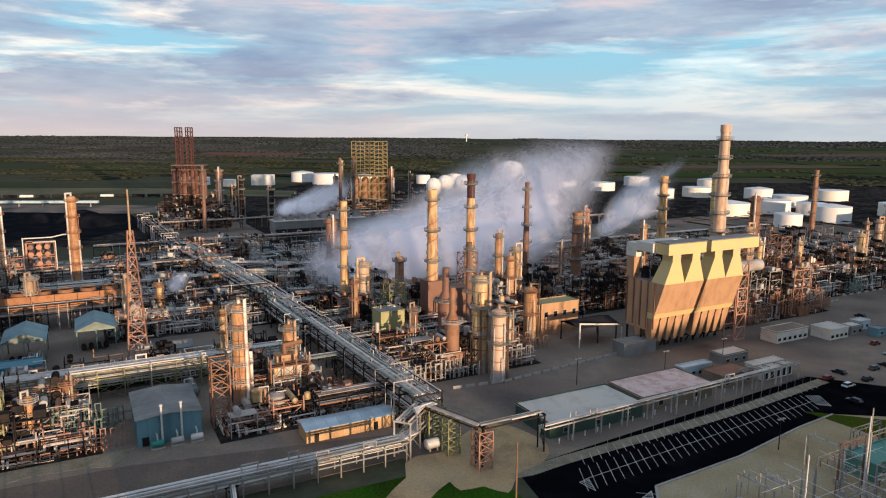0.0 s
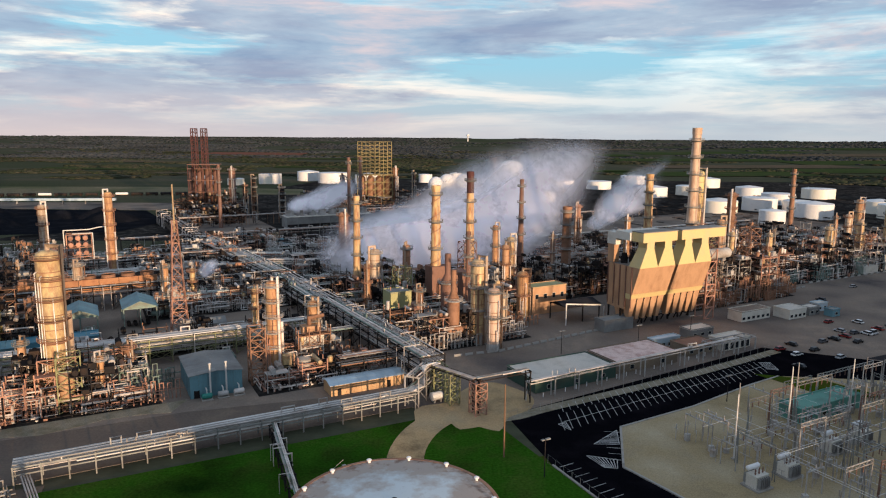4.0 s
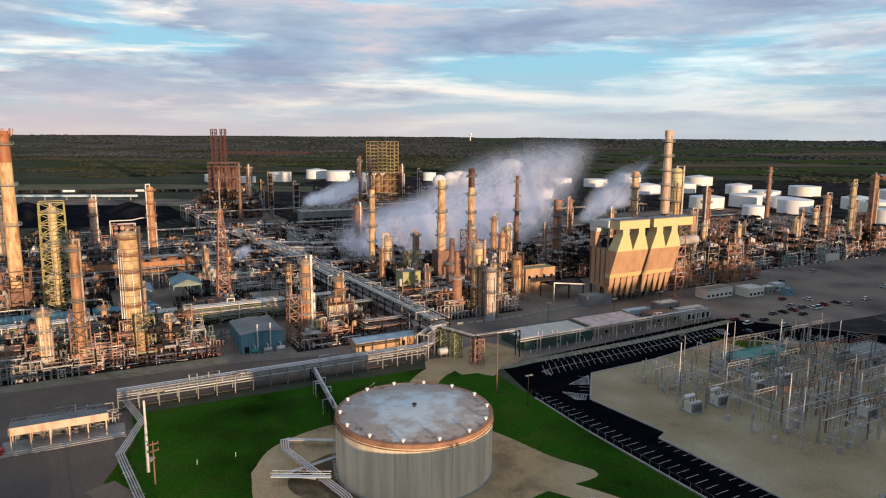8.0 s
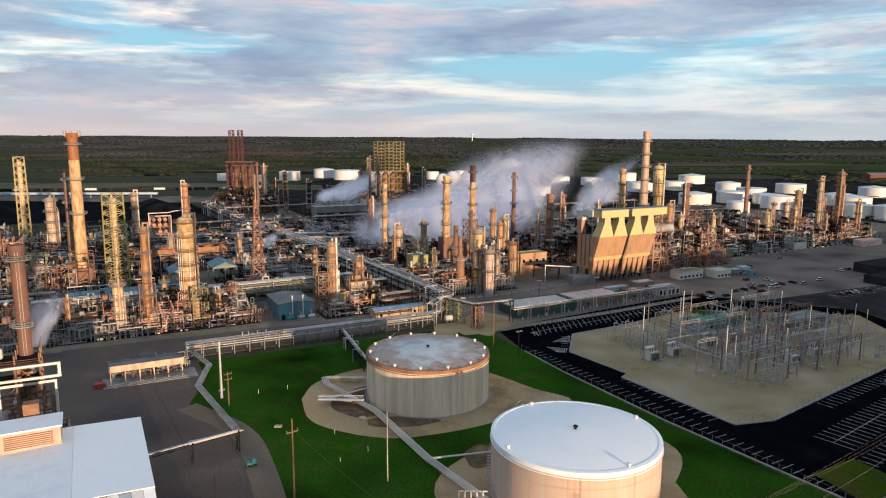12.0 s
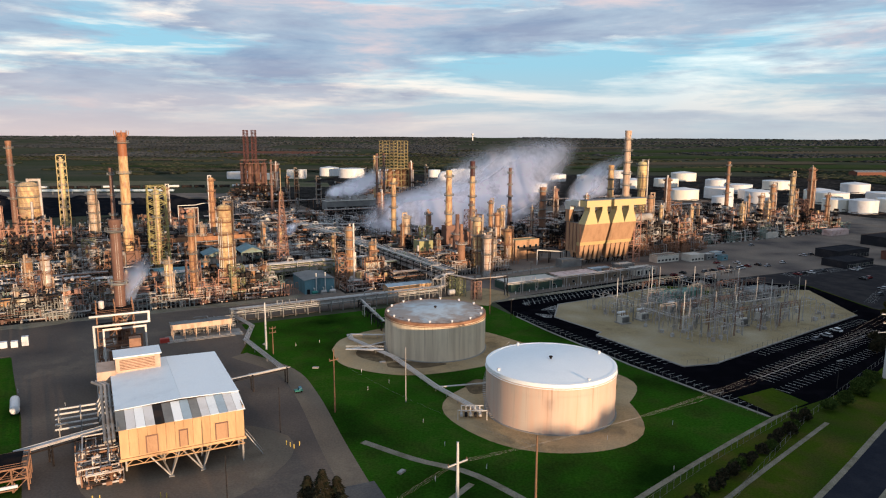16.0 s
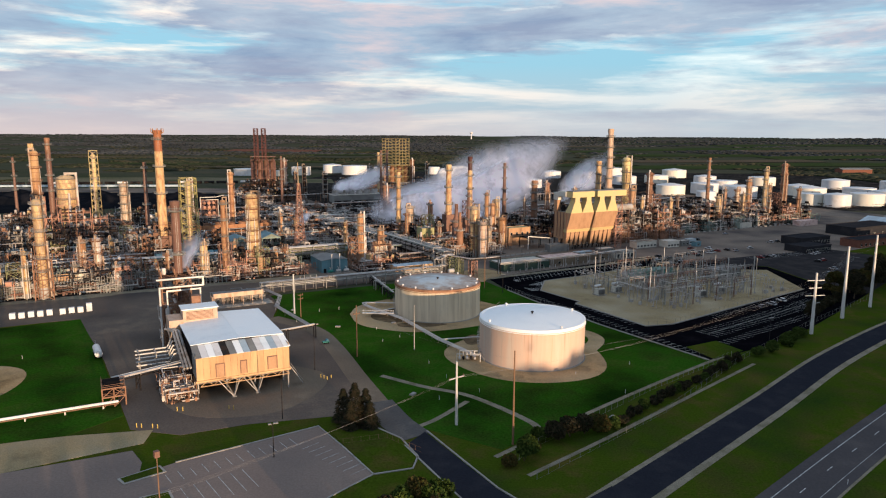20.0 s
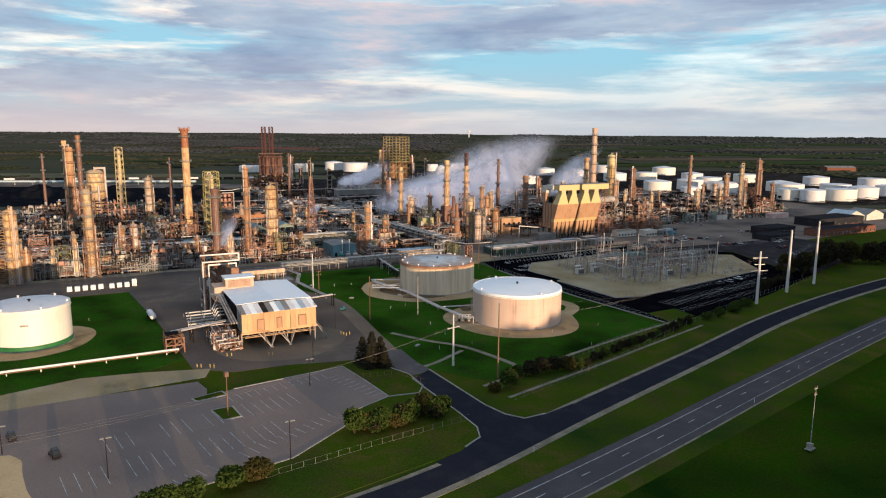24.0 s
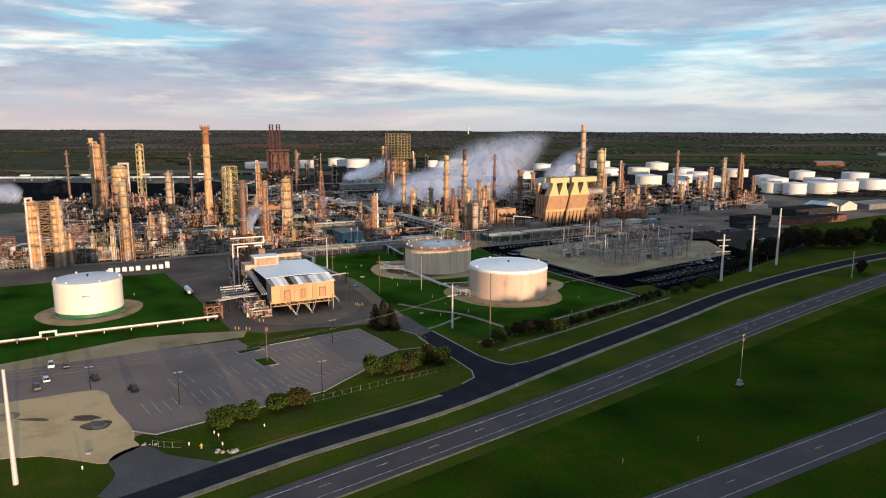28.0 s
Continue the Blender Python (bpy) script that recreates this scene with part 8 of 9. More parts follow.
for k in range(80):
    a, b = rb.random(), rb.random()
    x, y = 62 + a * 40 + b * 66, 136 - a * 44 + b * 44
    h, w, an = rb.uniform(3.5, 9), rb.uniform(3, 9), radians(rb.choice((28, 118)))
    c_, s_ = math.cos(an), math.sin(an)
    bus.beam((x, y, 0.25), (x, y, h), 0.22)
    bus.beam((x + w * c_, y + w * s_, 0.25), (x + w * c_, y + w * s_, h), 0.22)
    bus.beam((x, y, h), (x + w * c_, y + w * s_, h), 0.26)
    for j in range(3):
        q = w * (j + 0.5) / 3
        bus.lathe([(0.14, h), (0.22, h + 0.4), (0.14, h + 0.8), (0.06, h + 1.2)], 6, x + q * c_, y + q * s_)
    if rb.random() < 0.4:
        bus.box(x - 0.6, y - 0.5, 0.25, x + 0.6, y + 0.5, rb.uniform(1.2, 2.4))
tagged(part("busbar_framework", bus, M["steel"]), "crowded brown-grey busbar supports with insulators", "switchgear", kind="stuff")
flat_box(on_site(86, -58, 0.24), 26, 7, 4.0, M["greenroof"], M["greenroof"], "long green control house at the switchyard", "control_house", "building", 4)
flat_box(on_site(126, -75, 0.24), 20, 10, 4.5, M["greyroof"], M["greyroof"], "grey switch house with pale roof", "control_house", "building", 4)


# ---- fences, barriers, bollards ----
def fence(pts, h=2.2, gap=3.0, label="wire mesh fence on thin steel posts", mat=None, z=0.06):
    t = thing("fence", pose(0, 0, 0), label, "fence")
    mat = mat or M["oldsteel"]
    posts, rail = Shape(), Shape()
    for a, b in zip(pts, pts[1:]):
        a, b = Vector(a), Vector(b)
        k = max(1, int((b - a).length / gap))
        for i in range(k):
            p = a.lerp(b, i / k)
            posts.lathe([(0.045, z), (0.045, z + h)], 5, p.x, p.y)
        for zz in (0.15, h - 0.05):
            rail.beam((a.x, a.y, z + zz), (b.x, b.y, z + zz), 0.025)
    part("fence_post_row", posts, mat, t, kind="stuff")
    part("fence_wire", rail, mat, t, kind="stuff")
    return t


fence([(27, 133), (38, 110), (60, 69), (88, 25)])
fence([(98, 29), (60, -4), (19, -44), (14, -52)])
fence([(18.7, -59), (60, -20), (99, 24.5), (150, 74), (200, 118)], 1.9, 4.0)
fence([(-42, -106), (-20, -90), (5, -73)], 1.6)
fence([(19, 158), (75, 193), (122, 222)], 2.2, 4.0)
fence([(80, 67.5), (92, 71), (178, 137)], 2.2, 3.5, z=0.25)
fence([(-30, -42), (-17, -38), (-8, -46)], 1.4, 2.0, "orange-brown gate barrier rails", M["rust"])
fence([(-74.2, -132.4), (-71, -133.2), (-66.7, -133.4)], 1.6, 1.6, "steel farm gate beside the drive", M["steel"])
jb = Shape().prism([(-1.5, -0.3), (1.5, -0.3), (1.5, 0.3), (-1.5, 0.3)], 0, 0.25).loft([(-1.5, -0.25, 0.25), (1.5, -0.25, 0.25), (1.5, 0.25, 0.25), (-1.5, 0.25, 0.25)], [(-1.5, -0.1, 0.85), (1.5, -0.1, 0.85), (1.5, 0.1, 0.85), (-1.5, 0.1, 0.85)]).mesh("road_barrier", M["concrete"])


def barriers(a, b, gap=4.0):
    a, b = Vector(a), Vector(b)
    k = max(1, int((b - a).length / gap))
    turn = math.degrees(math.atan2(b.y - a.y, b.x - a.x))
    for i in range(k):
        p = a.lerp(b, i / k)
        ob = part("road_barrier", jb, None)
        tagged_at(ob, on_site(p.x, p.y, 0.05, turn), "pale concrete road barrier", "barrier", "concrete road barriers")


barriers((32, 35.5), (49, 33.5))
barriers((49, 33.5), (101, 39))
barriers((186, 50), (250, 53))
barriers((260, 58), (400, 58), 6)
bol = Shape().lathe([(0.12, 0), (0.12, 1.1), (0.02, 1.2)], 8).mesh("bollard", M["yellow"])
for x, y in ((-77.5, -21.5), (-76, -21.3), (-63.4, -20), (-62, -20.2), (-84, -32.5), (-82.6, -32.7), (-79.6, -32.8), (-78.2, -33), (-41, 5), (-39.8, 4), (-38.8, 5.6), (-42.2, 6)):
    tagged_at(part("bollard", bol, None), pose(x, y, 0.06), "short yellow steel bollard", "bollard", "yellow bollards")


# ---- poles, lamps and wires ----
def pole(x, y, h, r, mat, label, arms=(), lamp=False, name="utility_pole", turn=40.0, z=0.05, box=False):
    t = thing(name, pose(x, y, z, 0, 0, turn), label, "pole" if not lamp else "street lamp")
    part("shaft", Shape().lathe([(r, 0), (r * 0.55, h)], 12), mat, t)
    for az, aw in arms:
        part("crossarm", Shape().beam((-aw, 0, az), (aw, 0, az), 0.22, 0.26), mat, t)
        for s in (-0.92, 0.92):
            part("insulator", Shape().lathe([(0.08, az + 0.1), (0.15, az + 0.3), (0.08, az + 0.5), (0.04, az + 0.65)], 6, aw * s, 0), M["brown"], t)
    if lamp:
        for s in (-1, 1):
            part("lamp_head", Shape().box(s * 0.2 - 0.1, -0.3, h, s * 1.2 + 0.1, 0.3, h + 0.25), M["greyroof"], t)
    if box:
        part("transformer_can", Shape().drum((0.5, 0, h * 0.72), (0.5, 0, h * 0.72 + 1.2), 0.4, 10), M["galv"], t)
    return t


WHITE = "tall white tapered steel power pole"
pole(0.8, -29.4, 17.7, 0.42, M["galv"], WHITE + " with short arm", ((13.2, 2.6),))
pole(141, 58, 24.5, 0.7, M["galv"], WHITE + " with three arms", ((21.5, 3.6), (18.5, 2.6), (15.5, 4.2)), turn=10)
pole(166.5, 82, 31.0, 0.75, M["galv"], WHITE + " beside the frontage road", ())
pole(190.2, 101.7, 33.0, 0.7, M["galv"], WHITE + " beside the dark trees", ((29, 1.6), (25, 1.6)))
pole(-96.6, -151, 26.5, 0.6, M["galv"], WHITE + " beside the dirt lot", ())
pole(-68, 84.2, 17.5, 0.45, M["galv"], WHITE + " at the lawn edge", ())
pole(14.9, -41, 24.5, 0.3, M["wood"], "tall slim brown wooden pole by the hedge", ())
pole(-33.3, 26.8, 18.5, 0.25, M["wood"], "wooden pole with crossarm on the lawn", ((15.5, 1.4),))
pole(-64, 78.5, 10.3, 0.22, M["wood"], "short wooden pole with crossarms", ((9.6, 1.2), (8.0, 1.2)))
pole(16.8, 136, 18.5, 0.24, M["wood"], "slim wooden pole on the lawn", ())
pole(-13.7, 34.8, 16.8, 0.18, M["steel"], "slim grey pole beside the pipeline", ())
fp = pole(88.4, -90.2, 16.0, 0.12, M["steel"], "slim grey pole with aerial in the crop field", ((16.2, 0.7), (14.6, 0.6)))
part("equipment_frame", Shape().box(-1.3, -0.8, 0.5, 1.3, 0.8, 0.7).box(-1.0, -0.5, 0.7, -0.2, 0.5, 2.2).box(0.3, -0.4, 0.7, 0.9, 0.4, 1.8), M["steel"], fp)
pole(213, 65.7, 14, 0.2, M["galv"], "pale roadside lamp pole", (), lamp=True, name="street_lamp")
for x, y, h_ in ((-77.4, -106.6, 9.6), (-38.5, -97, 9.7), (-46.7, -26.4, 13), (-43.4, -48.9, 8.5), (44, 216, 8.4), (25.2, 126.2, 9), (85.2, 171.8, 8), (-45.5, 13.2, 12.6), (-108.5, -95.4, 7), (120, 48, 9), (150, 72, 9), (97, 236, 9), (73, 222, 9)):
    pole(x, y, h_, 0.14, M["dark"], "slim dark area lamp post", (), lamp=h_ < 10, name="lamp_post", turn=28)
sp = pole(-61.3, -72, 12.5, 0.16, M["wood"], "brown lamp post on the car park island", (), name="lamp_post")
part("lamp_box", Shape().box(-0.5, -0.5, 11.4, 0.5, 0.5, 12.7), M["brown"], sp, "rusty floodlight box")


def wire(a, b, sag, r=0.010):
    a, b = Vector(a), Vector(b)
    pts = [tuple(a.lerp(b, k / 10) - Vector((0, 0, sag * 4 * (k / 10) * (1 - k / 10)))) for k in range(11)]
    ob = part("overhead_wire", Shape().pipe(pts, r, 4), M["steel"])
    return tagged(ob, "thin grey sagging overhead wire", "wire", "overhead wires")


for s in (-2.4, 0, 2.4):
    wire((0.8 + s * 0.77, -29.4 + s * 0.64, 13.5), (141 + s, 58, 21.6), 5)
    wire((0.8 + s * 0.77, -29.4 + s * 0.64, 13.5), (-96.6, -151, 25 + s * 0.3), 4)
wire((14.9, -41, 23.5), (141, 58, 18.6), 4)
wire((14.9, -41, 22.5), (-33, 26.8, 15.8), 2)
for s in (-1, 1):
    wire((141, 58, 22 + s), (166.5, 82, 29 + s), 1)
    wire((166.5, 82, 29 + s), (190.2, 101.7, 29 + s), 1)

# ---- cars ----
PAINTS = [material("car_paint_" + nme, c, 0.3, 0.2, size=0.3, grain=0.02) for nme, c in (("white", (0.75, 0.75, 0.75)), ("black", (0.015, 0.015, 0.018)), ("silver", (0.42, 0.43, 0.45)), ("red", (0.25, 0.02, 0.02)), ("blue", (0.04, 0.09, 0.2)), ("grey", (0.10, 0.10, 0.11)))]
NAMES = ("white", "black", "silver", "dark red", "blue", "dark grey")


def car(x, y, turn, tone, tall=False, z=0.09):
    t = thing("parked_car", pose(x, y, z, 0, 0, turn), NAMES[tone] + (" parked van" if tall else " parked car") + " on the asphalt", "van" if tall else "car", "parked cars")
    h1, h2 = (1.1, 2.1) if tall else (0.85, 1.48)
    side = [(-2.25, 0.35), (2.25, 0.35), (2.3, h1 * 0.75), (1.3, h1), (-2.2, h1), (-2.3, h1 * 0.7)]
    body = Shape().loft([(a, -0.9, b) for a, b in side], [(a, 0.9, b) for a, b in side])
    part("body", body, PAINTS[tone], t)
    cab = [(-2.0, h1), (1.2, h1), (0.5, h2), (-1.6, h2)]
    part("cabin", Shape().loft([(a, -0.8 + (b - h1) * 0.15, b) for a, b in cab], [(a, 0.8 - (b - h1) * 0.15, b) for a, b in cab]), M["glass"], t, "dark glazed cabin")
    part("roof", Shape().box(-1.55, -0.68, h2, 0.45, 0.68, h2 + 0.05), PAINTS[tone], t)
    for a in (-1.4, 1.45):
        for b in (-0.85, 0.85):
            part("wheel", Shape().drum((a, b - 0.1, 0.33), (a, b + 0.1, 0.33), 0.33, 10, 0.05), M["rubber"], t)
    return t


spots = ((128, 215.8), (122.2, 203), (142, 213), (158.3, 239), (159.4, 232), (169.2, 243), (146, 232), (152, 235.4), (163.6, 260), (160.6, 246.5), (165, 244), (175.8, 260), (172, 243), (186, 254), (190.6, 251), (178, 250), (137.4, 221.6), (231, 289), (238, 292.6), (132, 228), (125, 222), (147, 104.6), (140.6, 99.3), (155, 112), (205, 262), (182, 300), (215, 330), (196, 226), (201, 228.5), (206, 231), (216, 236), (226, 214), (231, 217), (222, 190), (212, 176), (236, 240), (241, 243))
for k, (x, y) in enumerate(spots):
    car(x, y, 28 + 90 * (k % 2) + (k * 7 % 5), (0, 1, 2, 3, 1, 0, 5, 1, 3, 2, 5, 0)[k % 12], k in (12,))
for k, (x, y, tn, tl) in enumerate(((-131.4, -75.9, 0, True), (-126.6, -75.8, 1, False), (-125.8, -88.6, 0, False), (-124.6, -95.6, 5, True), (-111.5, -87, 1, True), (-95.3, -96.2, 1, True), (-150, -92, 2, False), (-141, -96, 1, False))):
    car(x, y, 120 + k * 3, tn, tl)
ut = thing("utility_cart", pose(-47, 42, 0.06, 0, 0, 30), "small turquoise utility cart on the pavement", "cart")
part("tray", Shape().box(-1.2, -0.7, 0.4, 1.2, 0.7, 0.9), M["tealbright"], ut)
part("seat_box", Shape().box(0.1, -0.6, 0.9, 0.9, 0.6, 1.6), M["blue"], ut)
for a in (-0.8, 0.8):
    for b in (-0.65, 0.65):
        part("wheel", Shape().drum((a, b - 0.08, 0.28), (a, b + 0.08, 0.28), 0.28, 8, 0.05), M["rubber"], ut)


# ---- shrubs and trees ----
def crown_mesh(name, blobs, leaf, count, seed, mat):
    """A crown of many small leaf clumps on the skins of several rounded masses, with gaps."""
    r = np.random.default_rng(seed)
    b = np.asarray(blobs, float)
    pick = r.integers(0, len(b), count)
    d = r.normal(size=(count, 3))
    d /= np.linalg.norm(d, axis=1, keepdims=True)
    rad = r.uniform(0.62, 1.08, (count, 1))
    c = b[pick, :3] + d * b[pick, 3:6] * rad
    c = c[c[:, 2] > 0.15]
    k = len(c)
    a = r.normal(size=(k, 3))
    a /= np.linalg.norm(a, axis=1, keepdims=True)
    e = np.cross(a, r.normal(size=(k, 3)))
    e /= np.linalg.norm(e, axis=1, keepdims=True)
    f = np.cross(a, e)
    s = leaf * r.uniform(0.5, 1.3, (k, 1))
    v = np.stack([c + e * s, c + f * s * 0.7 + a * s * 0.3, c - e * s, c - f * s * 0.7 + a * s * 0.3], 1).reshape(-1, 3)
    i = np.arange(k)[:, None] * 4
    tris = np.concatenate([i + [0, 1, 2], i + [0, 2, 3]])
    return fast_mesh(name, v, tris, mat)


def shrub(x, y, r, h, seed, mat, label="rounded green shrub on the grass bank", name="shrub", group="roadside shrubs"):
    rg = random.Random(seed)
    t = thing(name, pose(x, y, 0.1, 0, 0, rg.uniform(0, 360)), label, "shrub" if h < 6 else "tree", group)
    s = Shape()
    for k in range(4):
        a = k * 1.6 + rg.uniform(0, 1)
        s.beam((0, 0, 0), (r * 0.5 * math.cos(a), r * 0.5 * math.sin(a), h * 0.6), 0.12)
    part("stem_cluster", s, M["bark"], t, kind="stuff")
    blobs = [(rg.uniform(-0.5, 0.5) * r, rg.uniform(-0.5, 0.5) * r, h * rg.uniform(0.35, 0.68), r * rg.uniform(0.45, 0.7), r * rg.uniform(0.45, 0.7), h * rg.uniform(0.25, 0.36)) for _ in range(7)]
    part("crown", crown_mesh("crown", blobs, 0.22 + 0.03 * h, int(600 + 150 * r * r), seed, mat), None, t)
    return t


def tree(x, y, h, seed, mat, label, spread=0.44):
    rg = random.Random(seed)
    t = thing("tree", pose(x, y, 0.05, 0, 0, rg.uniform(0, 360)), label, "tree", "broadleaf trees")
    part("trunk", Shape().lathe([(h * 0.028, 0), (h * 0.02, h * 0.4), (h * 0.006, h * 0.85)], 8), M["bark"], t)
    blobs, limbs = [], Shape()
    for k in range(10):
        a, z = k * 2.4 + rg.uniform(0, 0.6), h * rg.uniform(0.26, 0.86)
        q = h * spread * rg.uniform(0.3, 0.75) * (1.25 - z / h)
        limbs.beam((0, 0, z * 0.65), (q * math.cos(a), q * math.sin(a), z), 0.18)
        blobs.append((q * math.cos(a), q * math.sin(a), z, h * spread * 0.45, h * spread * 0.45, h * 0.14))
    part("limb_cluster", limbs, M["bark"], t, kind="stuff")
    part("crown", crown_mesh("crown", blobs, 0.3 + 0.015 * h, 3000, seed, mat), None, t)
    return t


def spruce(x, y, h, seed):
    rg = np.random.default_rng(seed)
    t = thing("spruce_tree", pose(x, y, 0.05), "dark shaggy spruce tree by the gate", "tree", "spruce trees")
    part("trunk", Shape().lathe([(h * 0.025, 0), (0.04, h * 0.98)], 8), M["bark"], t)
    k = 2600
    z = h * (0.06 + 0.92 * rg.random(k) ** 1.3)
    tier = (np.sin(z / h * 38 + seed) * 0.22 + 0.95) * (1 + 0.35 * np.sin(3 * z + seed) * rg.random(k))
    rr = (1 - z / h) ** 0.8 * h * 0.33 * tier * np.sqrt(rg.uniform(0.25, 1, k))
    a = rg.uniform(0, 6.283, k)
    c = np.stack([rr * np.cos(a), rr * np.sin(a), z - rr * 0.25], 1)
    out = np.stack([np.cos(a), np.sin(a), -0.35 + 0 * a], 1)
    side = np.stack([-np.sin(a), np.cos(a), 0 * a], 1)
    s = 0.45 * rg.uniform(0.6, 1.3, (k, 1))
    v = np.stack([c - side * s * 0.6, c + out * s * 1.3, c + side * s * 0.6], 1).reshape(-1, 3)
    part("needles", fast_mesh("needles", v, np.arange(3 * k).reshape(-1, 3), M["needle"]), None, t)
    return t


for k, (x, y, h_) in enumerate(((-29.8, -27.5, 9.5), (-26.4, -29.5, 12), (-23.6, -28.5, 10), (-22.2, -31.5, 7.5), (-27.2, -32.4, 8))):
    spruce(x, y, h_, 40 + k)
rng = random.Random(5)
for k, (x, y, r_) in enumerate(((-60.5, -121, 4.2), (-54.5, -117, 3.8), (-48.5, -110.5, 3.8), (-43.2, -106.5, 4.0))):
    shrub(x, y, r_, 5.2, 100 + k, M["leaf"] if k < 3 else M["autumn"])
for k in range(13):
    t_ = k / 12
    x, y = -25.5 + 24 * t_ + rng.uniform(-1.2, 1.2), -83.5 + 14.5 * t_ + rng.uniform(-2.2, 2.2)
    shrub(x, y, rng.uniform(2.4, 3.4), rng.uniform(4.0, 7.0), 120 + k, (M["leaf"], M["autumn"], M["needle"], M["leaf"])[k % 4], "dense overgrown shrub beside the car park")
for k, (x, y, r_, h_, mt) in enumerate(((13, -52.5, 1.8, 3.0, "autumn"), (16.8, -50, 3.3, 6.5, "leaf"), (22.4, -38.7, 2.4, 4.2, "leaf"), (26, -38.5, 2.9, 5.0, "needle"), (30, -36.5, 3.2, 6.0, "needle"), (34.2, -34.5, 2.8, 5.2, "needle"), (38.5, -33.5, 2.8, 5.0, "autumn"), (20, -45, 2.0, 3.0, "autumn"))):
    shrub(x, y, r_, h_, 140 + k, M[mt], "overgrown dark shrub at the fence corner", group="hedge along the fence")
for k in range(19):
    t_ = k / 18
    x, y = 42.6 + 55 * t_ + rng.uniform(-0.6, 0.6), -30.7 + 54 * t_ + rng.uniform(-0.6, 0.6)
    shrub(x, y, rng.uniform(1.4, 2.3), rng.uniform(2.4, 4.2), 160 + k, M["needle"] if k % 4 else M["leaf"], "clipped dark hedge shrub along the fence", group="hedge along the fence")
for k in range(5):
    shrub(108 + k * 7 + rng.uniform(-2, 2), 30 + k * 6 + rng.uniform(-2, 2), rng.uniform(2.2, 3.2), rng.uniform(3, 4.5), 200 + k, M["leaf"], "scrubby shrub beside the car park")
for k in range(36):
    x, y = 186 + k * 4.6 + rng.uniform(-4, 4), 116 + k * 2.8 + rng.uniform(-8, 16)
    tree(x, y, rng.uniform(10, 16), 230 + k, M["needle"] if k % 3 else M["autumn"], "dark evergreen tree beside the offices" if k % 3 else "russet tree beside the offices")
tree(225, 78, 8, 300, M["needle"], "lone dark tree on the verge")
for k in range(8):
    shrub(152 + k * 4 + rng.uniform(-2, 2), 84 + k * 4 + rng.uniform(-3, 3), 3.0, rng.uniform(3.5, 5.5), 310 + k, M["needle"], "dark scrub below the power poles")

# small white marker posts and valve boxes on the lawns and verges
mk = Shape().lathe([(0.06, 0), (0.06, 1.2), (0.02, 1.3)], 6).mesh("marker_post", M["white"])
for x, y in ((-58, 88), (-50, 92), (-38, 84), (-30, 60), (-26, 44), (-20, 50), (-8, 20), (-2, 6), (8, -6), (60, 20), (40, 10), (52, -6), (33, 84), (48, 58), (-112, 30), (-132, 40), (-148, 22), (-4, -12),
             (20, -92), (62, -128), (40, -140), (88, -60), (116, -30)):
    tagged_at(part("marker_post", mk, None), pose(x, y, 0.05), "thin white marker post in the grass", "marker post", "white marker posts")
for k, (x, y) in enumerate(((-46, 64), (-24, 70), (44, -24), (-12, -8), (-70, 90), (-88, -136))):
    vb = thing("valve_box", pose(x, y, 0.05, 0, 0, 20 * k), "low pale concrete valve box in the grass", "valve box", "valve boxes")
    part("box", Shape().box(-1.0, -0.6, 0, 1.0, 0.6, 0.4), M["concrete"], vb)
    part("lid", Shape().box(-0.8, -0.45, 0.4, 0.8, 0.45, 0.47), M["steel"], vb)


# low white posts along the bare strip beside the black car park
gp = Shape().lathe([(0.14, 0), (0.14, 1.3), (0.05, 1.4)], 8).mesh("edge_post", M["white"])
for k in range(18):
    f = k / 17
    tagged_at(part("edge_post", gp, None), pose(31.8 + 63.0 * f, 174.9 + 39.8 * f, 0.05), "short white post beside the black car park", "post", "white edge posts")
# boulders, a hydrant and short posts beside the gate apron
ro = random.Random(77)
for x, y, s_, n_ in ((-54.9, -135.0, 1.0, 11), (-75.2, -131.6, 0.7, 5)):
    for i in range(n_):
        r_ = s_ * ro.uniform(0.35, 0.75)
        prof = [(r_ * 1.0, 0), (r_ * ro.uniform(0.9, 1.15), r_ * 0.35), (r_ * ro.uniform(0.55, 0.8), r_ * 0.75), (r_ * 0.15, r_ * 0.9)]
        tagged_at(part("boulder", Shape().lathe(prof, 7), M["concrete"]), pose(x + ro.uniform(-2.4, 2.4) * s_, y + ro.uniform(-0.9, 0.9) * s_, 0.12, ro.uniform(-9, 9), ro.uniform(-9, 9), ro.uniform(0, 360)), "pale grey boulder at the road edge", "boulder", "boulders beside the drive")
hy = thing("hydrant", pose(-61.7, -133.5, 0.13), "yellow fire hydrant in the rough grass", "hydrant")
part("barrel", Shape().lathe([(0.28, 0), (0.28, 0.1), (0.18, 0.12), (0.18, 0.85), (0.26, 0.87), (0.26, 0.95), (0.16, 1.15), (0.04, 1.25)], 12), M["yellow"], hy)
part("outlet", Shape().drum((-0.4, 0, 0.62), (0.4, 0, 0.62), 0.11, 8), M["yellow"], hy)
for x, y in ((-64.7, -133.5), (-49.0, -122.7), (-60.7, -127.0), (-59.1, -128.5), (-56.5, -133.4), (-84.5, -145.8)):
    p_ = thing("guard_post", pose(x, y, 0.13), "short white and black guard post in the grass", "post", "guard posts beside the drive")
    part("shaft", Shape().lathe([(0.16, 0), (0.16, 0.8)], 8), M["dark"], p_)
    part("cap", Shape().lathe([(0.17, 0.8), (0.17, 1.5), (0.06, 1.6)], 8), M["white"], p_, "white painted cap")

